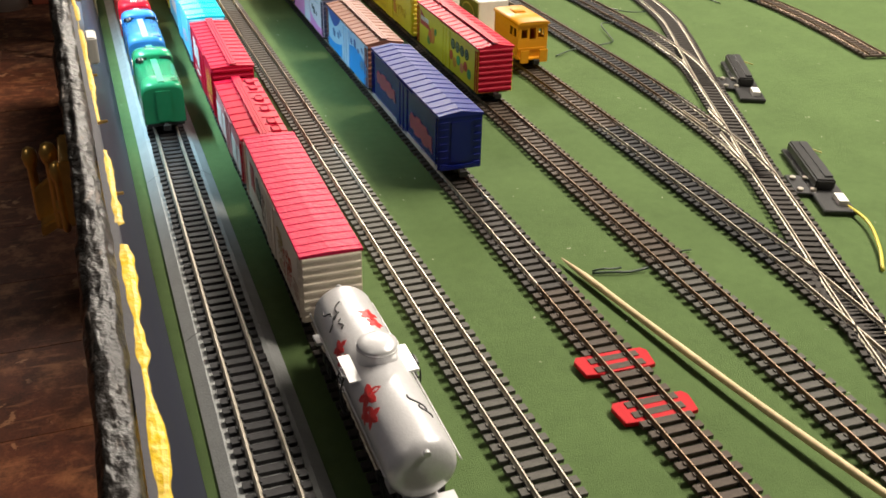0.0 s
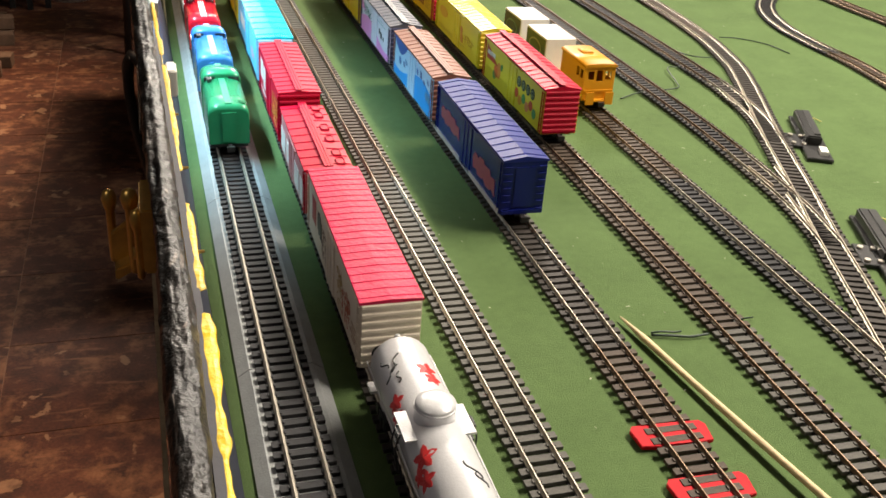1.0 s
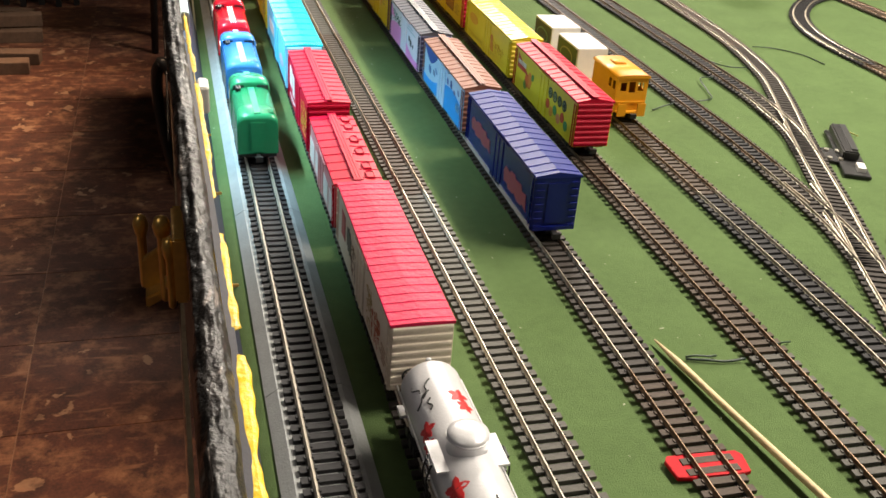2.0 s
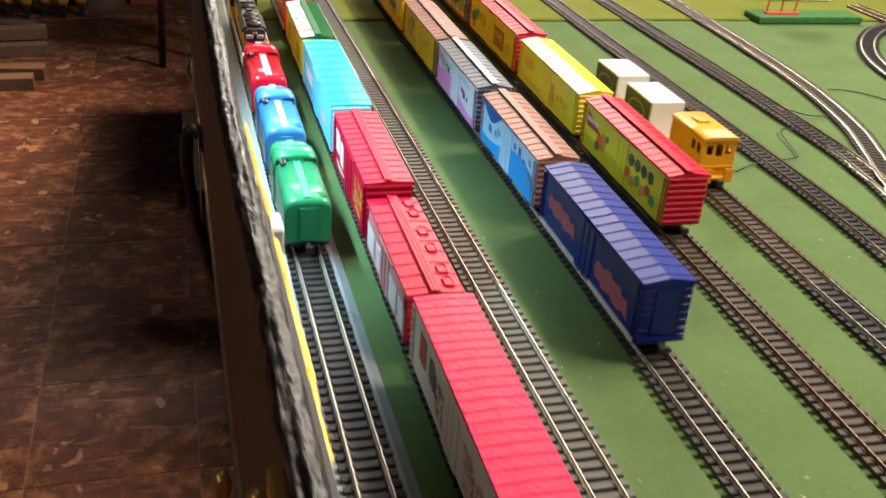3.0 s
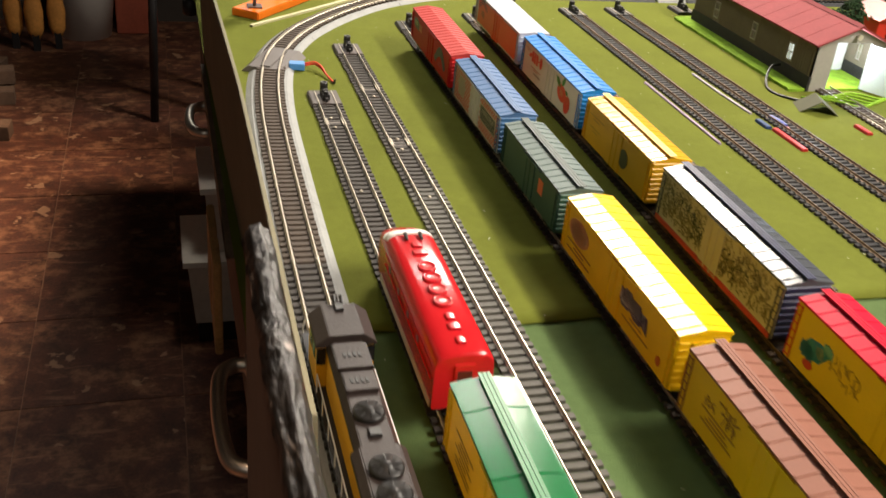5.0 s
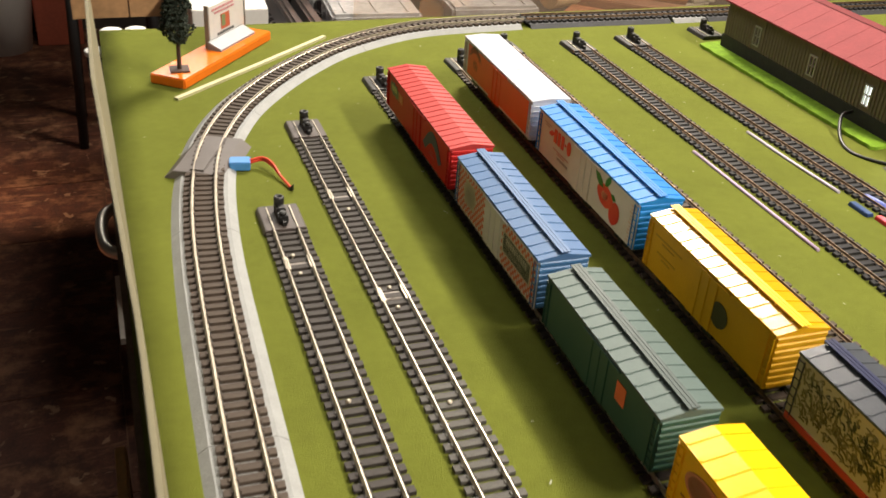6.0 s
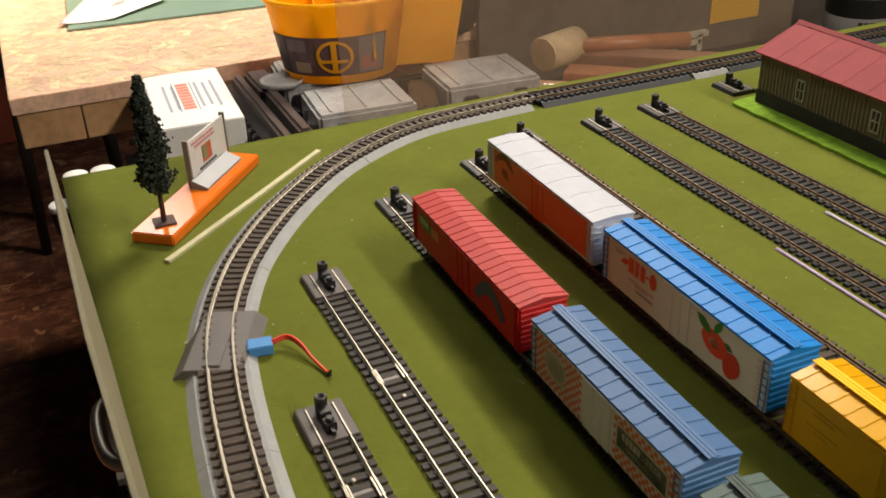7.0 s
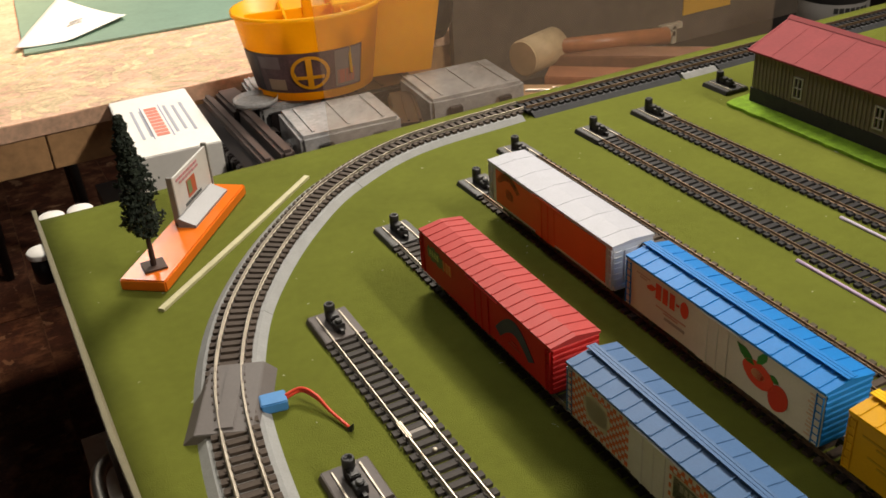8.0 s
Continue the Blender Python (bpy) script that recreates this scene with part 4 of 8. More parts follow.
# ---- tank car ----
def tank_car(f, y0, y1):
    yc, h = 0.5 * (y0 + y1), 0.5 * (y1 - y0)
    car = thing("tank_car", "silver model tank car with red flowers and black script", "tank car", "freight cars on the sidings", at=Matrix.Translation((f(yc), yc, RAIL_TOP)))
    silver = material("silver_paint", (0.60, 0.59, 0.60), 0.30, 0.30, vary=0.06, scale=70, bump=0.06, bump_scale=700, dirt=0.1)
    R, zc = 0.0160, 0.0275
    bm = bmesh.new()
    prof = [(0.0, -h), (0.5, -h + 0.0006), (0.8, -h + 0.0022), (0.95, -h + 0.0042), (1.0, -h + 0.007), (1.0, -h * 0.34), (1.0, h * 0.34), (1.0, h - 0.007), (0.95, h - 0.0042), (0.8, h - 0.0022), (0.5, h - 0.0006), (0.0, h)]
    loft(bm, [[(max(r, 0.02) * R * math.cos(2 * math.pi * k / 36), y, zc + max(r, 0.02) * R * math.sin(2 * math.pi * k / 36)) for k in range(36)] for r, y in prof])
    part("tank", bm, silver, car)
    bm = bmesh.new()
    lathe(bm, [(0.0098, zc + R - 0.006), (0.0098, zc + R + 0.0055), (0.0094, zc + R + 0.0065), (0.006, zc + R + 0.0078), (0.001, zc + R + 0.0082)], sides=28)
    part("dome", bm, silver, car)
    bm = bmesh.new()
    lathe(bm, [(0.0102, zc + R + 0.0038), (0.0102, zc + R + 0.0048)], sides=28)
    part("dome_band", bm, silver, car)
    for s in (-1, 1):
        bm = bmesh.new()
        box(bm, min(s * 0.010, s * 0.0172), max(s * 0.010, s * 0.0172), -0.012, 0.010, zc + 0.0100, zc + 0.0112)
        part("dome_platform", bm, silver, car)
        bm = bmesh.new()
        for x in (s * 0.0178,):
            wire(bm, [(x, -0.006, zc + 0.011), (x + s * 0.002, -0.006, zc + 0.002), (x, -0.006, zc - 0.012)], 0.0005)
            wire(bm, [(x, 0.001, zc + 0.011), (x + s * 0.002, 0.001, zc + 0.002), (x, 0.001, zc - 0.012)], 0.0005)
        lad = part("ladder", bm, BLACK, car)
        for k in range(6):
            bm = bmesh.new()
            z = zc - 0.011 + 0.0042 * k
            box(bm, s * 0.0186 - 0.0004, s * 0.0186 + 0.0004, -0.006, 0.001, z - 0.0004, z + 0.0004)
            part("rung", bm, BLACK, lad)
        bm = bmesh.new()
        wire(bm, [(s * 0.0172, -h + 0.004, zc + 0.001), (s * 0.0176, 0, zc + 0.0015), (s * 0.0172, h - 0.004, zc + 0.001)], 0.0005)
        part("handrail", bm, silver, car)
    for s in (-1, 1):
        bm = bmesh.new()
        tube(bm, (0, s * (h - 0.001), zc + 0.012), (0, s * (h + 0.001), zc + 0.012), 0.0016, sides=10)
        part("end_fitting", bm, silver, car)
    # flowers and script, curved with the tank
    red, black = plastic(0.55, 0.02, 0.02), plastic(0.02, 0.02, 0.02)

    def patch(points, mat_, label=""):
        bm = bmesh.new()
        def on(y, ang, d):
            return (-(R + d) * math.cos(ang), y, zc + (R + d) * math.sin(ang))
        a = [bm.verts.new(on(y, g, 0.00015)) for y, g in points]
        c = [bm.verts.new(on(y, g, -0.0006)) for y, g in points]
        mid = bm.verts.new(on(sum(y for y, g in points) / len(points), sum(g for y, g in points) / len(points), 0.0005))
        n = len(points)
        for i in range(n):
            j = (i + 1) % n
            bm.faces.new((a[i], a[j], mid))
            bm.faces.new((a[i], c[i], c[j], a[j]))
        part("marking", bm, mat_, car, label)

    rnd = random.Random(5)
    for cy, cg, size in ((-0.024, 0.75, 0.0075), (-0.036, 0.55, 0.006), (-0.030, 0.35, 0.005), (0.036, 1.95, 0.006), (0.028, 2.05, 0.005), (0.020, 0.55, 0.006), (0.012, 0.40, 0.005)):
        patch([(cy + size * (0.75 + 0.25 * math.sin(5 * a)) * math.cos(a), cg + size / R * (0.75 + 0.25 * math.sin(5 * a)) * math.sin(a)) for a in [2 * math.pi * k / 20 for k in range(20)]], red, "red painted flower")
        patch([(cy + size * 0.22 * math.cos(a), cg + size / R * 0.25 * math.sin(a)) for a in [2 * math.pi * k / 10 for k in range(10)]], black)
    for cy, cg, ln, tl in ((0.046, 1.05, 0.013, 0.5), (0.040, 0.80, 0.012, 0.9), (0.049, 0.70, 0.009, -0.4), (0.034, 1.00, 0.008, 0.2), (-0.040, 1.95, 0.012, -0.6), (-0.046, 2.1, 0.009, -0.5), (0.004, 2.2, 0.008, 0.4)):
        bm = bmesh.new()
        pts = []
        for k in range(7):
            u = (k / 6 - 0.5) * ln
            g = cg + (u * math.sin(tl) + 0.0012 * math.sin(k * 1.1)) / R
            pts.append((-(R + 0.0001) * math.cos(g), cy + u * math.cos(tl), zc + (R + 0.0001) * math.sin(g)))
        wire(bm, pts, 0.00045, 5)
        part("script_stroke", bm, black, car)
    bm = bmesh.new()
    box(bm, -0.0075, 0.0075, -h + 0.002, h - 0.002, 0.0080, 0.0105)
    for y in (-h + 0.018, h - 0.018):
        box(bm, -0.012, 0.012, y - 0.004, y + 0.004, 0.0085, 0.0150)
    part("underframe", bm, silver, car)
    for s in (-1, 1):
        bm = bmesh.new()
        box(bm, -0.015, 0.015, min(s * (h - 0.006), s * (h + 0.003)), max(s * (h - 0.006), s * (h + 0.003)), 0.0085, 0.0102)
        part("end_sill", bm, silver, car)
        truck(car, s * (h - 0.022))
        coupler(car, s * (h + 0.001), s)
    return car


tank_car(T1, 0.372, 0.514)


def at_track(f, y, turn=0.0):
    return Matrix.Translation((f(y), y, RAIL_TOP)) @ Matrix.Rotation(-math.atan(f(1.5) - f(0.5)) + turn, 4, "Z")


# hatches on the low red car, brake wheels on some ends
def hatch(parent, x, y, z):
    bm = bmesh.new()
    box(bm, x - 0.0034, x + 0.0034, y - 0.0050, y + 0.0050, z - 0.0014, z + 0.0001)
    part("roof_hatch", bm, redp, parent, bevel=0.0005)
    bm = bmesh.new()
    wire(bm, [(x - 0.0026, y - 0.004, z), (x - 0.0026, y + 0.004, z + 0.0004), (x + 0.0026, y + 0.004, z + 0.0004), (x + 0.0026, y - 0.004, z)], 0.0004, 5)
    part("hatch_rail", bm, redp, parent)


def brake_wheel(parent, x, y, z):
    bm = bmesh.new()
    ring = [(x + 0.0042 * math.cos(2 * math.pi * k / 16), y, z + 0.0042 * math.sin(2 * math.pi * k / 16)) for k in range(17)]
    wire(bm, ring, 0.0006, 5)
    for k in range(4):
        a = math.pi * k / 4
        tube(bm, (x - 0.004 * math.cos(a), y, z - 0.004 * math.sin(a)), (x + 0.004 * math.cos(a), y, z + 0.004 * math.sin(a)), 0.0005, sides=5)
    part("brake_wheel", bm, BLACK, parent)


for ob in [o for o in scene.objects if o.parent is None and o.get("category") == "box car"]:
    text = ob["label"]
    length = max(abs(v.co.y) for c in ob.children if c.name.startswith("body") for v in c.data.vertices)
    if "hatches" in text:
        for y in (-length + 0.010, -length + 0.026, 0.012, length - 0.010, length - 0.026, -0.012):
            hatch(ob, 0.0098, y, 0.0462)
    if "bright red roof" in text or "orange refrigerator" in text:
        brake_wheel(ob, -0.006 if "bright" in text else 0.008, -length - 0.0024, 0.020 if "bright" in text else 0.038)


# ---- diesel engines ----
def cowl_engine(name, at, body_m, stripe_m, label, stripes, group):
    """A short hood-and-cab model engine seen from behind: short hood, raised cab, long hood."""
    ob = thing(name, label, "locomotive", group, at=at)
    w = 0.0165
    glass = material("dark_window", (0.01, 0.01, 0.012), 0.1, vary=0.1)
    bm = bmesh.new()
    secs = [(-0.0600, 0.0395), (-0.0590, 0.0425), (-0.0560, 0.0435), (0.0080, 0.0435)]
    loft(bm, [[(x * (0.98 if k == 0 else 1), y, z) for x, z in arch(w, 0.0095, zt - 0.0085, zt)] for k, (y, zt) in enumerate(secs)])
    part("long_hood", bm, body_m, ob)
    bm = bmesh.new()
    secs = [(0.0080, 0.0465), (0.0090, 0.0485), (0.0200, 0.0492), (0.0300, 0.0478), (0.0330, 0.0455)]
    loft(bm, [[(x, y, z) for x, z in arch(w + 0.0004, 0.0095, zt - 0.0105, zt)] for y, zt in secs])
    part("cab", bm, body_m, ob)
    bm = bmesh.new()
    secs = [(0.0330, 0.0432), (0.0480, 0.0425), (0.0560, 0.0405), (0.0600, 0.0365), (0.0620, 0.0310)]
    loft(bm, [[(x * (1 - 0.05 * k * k / 4), y, z) for x, z in arch(w, 0.0095, zt - 0.0105, zt)] for k, (y, zt) in enumerate(secs)])
    part("nose", bm, body_m, ob)
    for s in (-1, 1):
        bm = bmesh.new()
        box(bm, min(s * 0.0055, s * 0.0150), max(s * 0.0055, s * 0.0150), 0.0066, 0.0082, 0.0385, 0.0448)
        part("window", bm, glass, ob)
        bm = bmesh.new()
        box(bm, min(s * (w + 0.0002), s * (w + 0.0008)), max(s * (w + 0.0002), s * (w + 0.0008)), 0.0120, 0.0280, 0.030, 0.0385)
        part("window", bm, glass, ob)
    for k in range(stripes):
        x = (k - (stripes - 1) / 2) * 0.0022
        wd = 0.0006 if stripes > 1 else 0.0026
        for y0_, y1_, zt in ((-0.0570, 0.0060, 0.0437), (0.0345, 0.0500, 0.0430)):
            bm = bmesh.new()
            box(bm, x - wd, x + wd, y0_, y1_, zt - 0.0012, zt + 0.0003)
            part("stripe", bm, stripe_m, ob)
    for k in range(5):
        bm = bmesh.new()
        box(bm, 0.0050, 0.0135, -0.0555 + 0.0018 * k, -0.0547 + 0.0018 * k, 0.0405, 0.0434)
        part("grille_bar", bm, body_m, ob)
    bm = bmesh.new()
    for dx in (-0.0120, -0.0095):
        tube(bm, (dx, -0.001, 0.0445), (dx, 0.006, 0.0455), 0.0011, 0.0007, 8)
    box(bm, -0.0128, -0.0088, 0.0005, 0.0020, 0.0415, 0.0445)
    part("horn", bm, BLACK, ob)
    bm = bmesh.new()
    box(bm, -0.0150, 0.0150, -0.0590, 0.0600, 0.0065, 0.0097)
    box(bm, -0.0110, 0.0110, -0.014, 0.014, 0.0025, 0.0065)
    part("underframe", bm, BLACK, ob)
    bm = bmesh.new()
    box(bm, -0.0060, 0.0060, -0.0612, -0.0598, 0.0110, 0.0370)
    part("end_door", bm, body_m, ob, bevel=0.0004)
    for s in (-1, 1):
        truck(ob, s * 0.036, 0.018)
        coupler(ob, s * 0.060, s)
    return ob


def road_engine(at):
    ob = thing("diesel_locomotive", "yellow and dark grey model road diesel leading the train", "locomotive", "train on the outer track", at=at)
    top_m = material("dark_grey_roof", (0.026, 0.018, 0.016), 0.46, vary=0.15, scale=80, bump=0.1, bump_scale=600, spec=0.22)
    yel_m = plastic(0.72, 0.36, 0.015)
    blk = plastic(0.015, 0.015, 0.018)
    glass = material("cab_glass", (0.01, 0.01, 0.012), 0.1, vary=0.1)
    H = 0.0955
    bm = bmesh.new()
    box(bm, -0.0165, 0.0165, -0.112, 0.112, 0.0105, 0.0130)
    part("walkway", bm, blk, ob, bevel=0.0003)
    bm = bmesh.new()
    box(bm, -0.0105, 0.0105, -H, 0.056, 0.0130, 0.0400)
    part("long_hood", bm, yel_m, ob, bevel=0.0006)
    bm = bmesh.new()
    prism(bm, [(-0.0109, 0.0375), (0.0109, 0.0375), (0.0109, 0.0405), (0.0080, 0.0440), (-0.0080, 0.0440), (-0.0109, 0.0405)], -H + 0.004, 0.058)
    part("hood_roof", bm, top_m, ob, bevel=0.0004)
    bm = bmesh.new()
    prism(bm, [(-0.0135, 0.0385), (0.0135, 0.0385), (0.0135, 0.0415), (0.0095, 0.0450), (-0.0095, 0.0450), (-0.0135, 0.0415)], -H + 0.006, -0.030)
    part("radiator_housing", bm, top_m, ob, bevel=0.0005)
    fan_m = material("fan_grille", (0.014, 0.013, 0.013), 0.36, vary=0.2, spec=0.3)
    for y, r in ((-0.082, 0.0082), (-0.0645, 0.0082), (-0.047, 0.0082), (-0.006, 0.0080)):
        bm = bmesh.new()
        z = 0.0450 if y < -0.03 else 0.0440
        lathe(bm, [(r, z - 0.0005), (r, z + 0.0020), (r * 0.86, z + 0.0027), (r * 0.45, z + 0.0029), (r * 0.40, z + 0.0036), (r * 0.02, z + 0.0042)], sides=24, centre=(0, y))
        fan = part("fan", bm, fan_m, ob)
        for k in range(8):
            a = math.pi * k / 4
            bm = bmesh.new()
            tube(bm, (r * 0.3 * math.cos(a), y + r * 0.3 * math.sin(a), z + 0.0031), (r * 0.9 * math.cos(a), y + r * 0.9 * math.sin(a), z + 0.0029), 0.0003, sides=5)
            part("fan_spoke", bm, BLACK, fan)
    for y0_, y1_, hw in ((0.010, 0.026, 0.0085), (0.029, 0.052, 0.0095)):
        bm = bmesh.new()
        box(bm, -hw, hw, y0_, y1_, 0.0436, 0.0462)
        part("roof_hatch", bm, top_m, ob, bevel=0.0006)
        for k in range(4):
            bm = bmesh.new()
            box(bm, -0.005 + 0.0027 * k, -0.0035 + 0.0027 * k, 0.5 * (y0_ + y1_) - 0.002, 0.5 * (y0_ + y1_) + 0.002, 0.0460, 0.0466)
            part("louvre", bm, fan_m, ob)
    bm = bmesh.new()
    box(bm, -0.003, 0.003, -0.024, -0.018, 0.0436, 0.0460)
    part("exhaust_stack", bm, BLACK, ob, bevel=0.0004)
    bm = bmesh.new()
    prism(bm, [(-0.0160, 0.0130), (0.0160, 0.0130), (0.0160, 0.0410), (-0.0160, 0.0410)], 0.058, 0.086)
    cab = part("cab", bm, yel_m, ob, bevel=0.0005)
    bm = bmesh.new()
    prism(bm, [(-0.0170, 0.0405), (0.0170, 0.0405), (0.0166, 0.0425), (0.0095, 0.0478), (-0.0095, 0.0478), (-0.0166, 0.0425)], 0.056, 0.088)
    part("cab_roof", bm, top_m, ob, bevel=0.0004)
    for s in (-1, 1):
        for y in (0.062, 0.073):
            bm = bmesh.new()
            box(bm, min(s * 0.0158, s * 0.0164), max(s * 0.0158, s * 0.0164), y, y + 0.008, 0.0300, 0.0385)
            part("window", bm, glass, cab)
        bm = bmesh.new()
        box(bm, min(s * 0.0112, s * 0.0160), max(s * 0.0112, s * 0.0160), 0.0570, 0.0582, 0.0290, 0.0390)
        part("window", bm, glass, cab)
    bm = bmesh.new()
    box(bm, -0.0100, 0.0100, 0.086, 0.106, 0.0130, 0.0300)
    part("short_hood", bm, yel_m, ob, bevel=0.0012)
    bm = bmesh.new()
    box(bm, -0.0022, 0.0022, 0.080, 0.0875, 0.0470, 0.0495)
    tube(bm, (-0.002, 0.0865, 0.049), (-0.002, 0.0905, 0.0515), 0.0008, 0.0014, 8)
    tube(bm, (0.002, 0.0865, 0.049), (0.002, 0.0905, 0.0515), 0.0008, 0.0014, 8)
    part("horn", bm, BLACK, ob)
    # rear: black upper end with number boards and a dark chevron
    bm = bmesh.new()
    prism(bm, [(-0.0112, 0.0330), (0.0112, 0.0330), (0.0112, 0.0405), (0.0080, 0.0442), (-0.0080, 0.0442), (-0.0112, 0.0405)], -H - 0.0022, -H + 0.006)
    part("rear_cap", bm, blk, ob, bevel=0.0006)
    bm = bmesh.new()
    va = [bm.verts.new((x, -H - 0.0024, z)) for x, z in ((-0.0106, 0.0330), (0.0106, 0.0330), (0, 0.0245))]
    vb = [bm.verts.new((x, -H + 0.001, z)) for x, z in ((-0.0106, 0.0330), (0.0106, 0.0330), (0, 0.0245))]
    bm.faces.new(va)
    bm.faces.new(vb[::-1])
    for i in range(3):
        bm.faces.new((va[i], va[(i + 1) % 3], vb[(i + 1) % 3], vb[i]))
    part("chevron", bm, plastic(0.012, 0.018, 0.05), ob)
    for s in (-1, 1):
        bm = bmesh.new()
        box(bm, min(s * 0.0022, s * 0.0095), max(s * 0.0022, s * 0.0095), -H - 0.0030, -H - 0.0020, 0.0345, 0.0382)
        nb = part("number_board", bm, WHITE, ob)
        for k in range(4):
            bm = bmesh.new()
            x = s * 0.0030 + s * 0.0017 * k
            box(bm, min(x, x + s * 0.0010), max(x, x + s * 0.0010), -H - 0.0034, -H - 0.0029, 0.0352, 0.0375)
            part("bar", bm, BLACK, nb)
    for dx in (-0.0014, 0.0014):
        bm = bmesh.new()
        tube(bm, (dx, -H - 0.0036, 0.0405), (dx, -H - 0.0015, 0.0405), 0.0012, sides=10)
        part("headlight", bm, CHROME, ob)
    rail_m = plastic(0.60, 0.60, 0.60)
    for s in (-1, 1):
        bm = bmesh.new()
        wire(bm, [(s * 0.0158, -0.108, 0.0245), (s * 0.0160, -0.05, 0.0250), (s * 0.0160, 0.0, 0.0250), (s * 0.0160, 0.054, 0.0250)], 0.0004, 5)
        part("handrail", bm, rail_m, ob)
        for k in range(9):
            bm = bmesh.new()
            y = -0.108 + 0.0202 * k
            tube(bm, (s * 0.0160, y, 0.0128), (s * 0.0160, y, 0.0250), 0.0004, sides=5)
            part("stanchion", bm, rail_m, ob)
        for e in (-1, 1):
            bm = bmesh.new()
            y = e * 0.1125
            wire(bm, [(s * 0.0150, y, 0.0060), (s * 0.0155, y, 0.0180), (s * 0.0120, y, 0.0255), (s * 0.0060, y, 0.0235), (s * 0.0050, y, 0.0135)], 0.0005, 5)
            part("end_rail", bm, rail_m, ob)
            bm = bmesh.new()
            for k in range(3):
                box(bm, min(s * 0.0120, s * 0.0168), max(s * 0.0120, s * 0.0168), min(e * 0.108, e * 0.114), max(e * 0.108, e * 0.114), 0.0020 + 0.0030 * k, 0.0027 + 0.0030 * k)
            part("step", bm, blk, ob)
    bm = bmesh.new()
    box(bm, -0.0130, 0.0130, -0.024, 0.024, 0.0025, 0.0100)
    part("fuel_tank", bm, blk, ob, bevel=0.0015)
    bm = bmesh.new()
    box(bm, -0.0130, 0.0130, -0.1135, -0.1115, 0.0040, 0.0130)
    part("pilot", bm, yel_m, ob)
    for s in (-1, 1):
        for dy in (-0.010, 0.012):
            truck(ob, s * 0.070 + dy, 0.0165)
        coupler(ob, s * 0.113, s)
    return ob


TRAIN = 1.376
road_engine(Matrix.Translation((T0(1) + 0.0004, TRAIN, RAIL_TOP + 0.0042)))
for k, (colour, stripe, n, words) in enumerate(((plastic(0.55, 0.008, 0.02, 0.18), plastic(0.7, 0.62, 0.6), 3, "glossy red model engine with three white roof stripes"), (plastic(0.03, 0.14, 0.36, 0.25), plastic(0.22, 0.34, 0.48), 1, "glossy blue model engine with a pale roof stripe"), (plastic(0.015, 0.17, 0.07, 0.25), plastic(0.02, 0.20, 0.09), 1, "green model engine at the end of the train"))):
    cowl_engine("shunting_engine", Matrix.Translation((T0(1), TRAIN - 0.190 - 0.134 * k, RAIL_TOP + 0.0042)), colour, stripe, words, n, "train on the outer track")


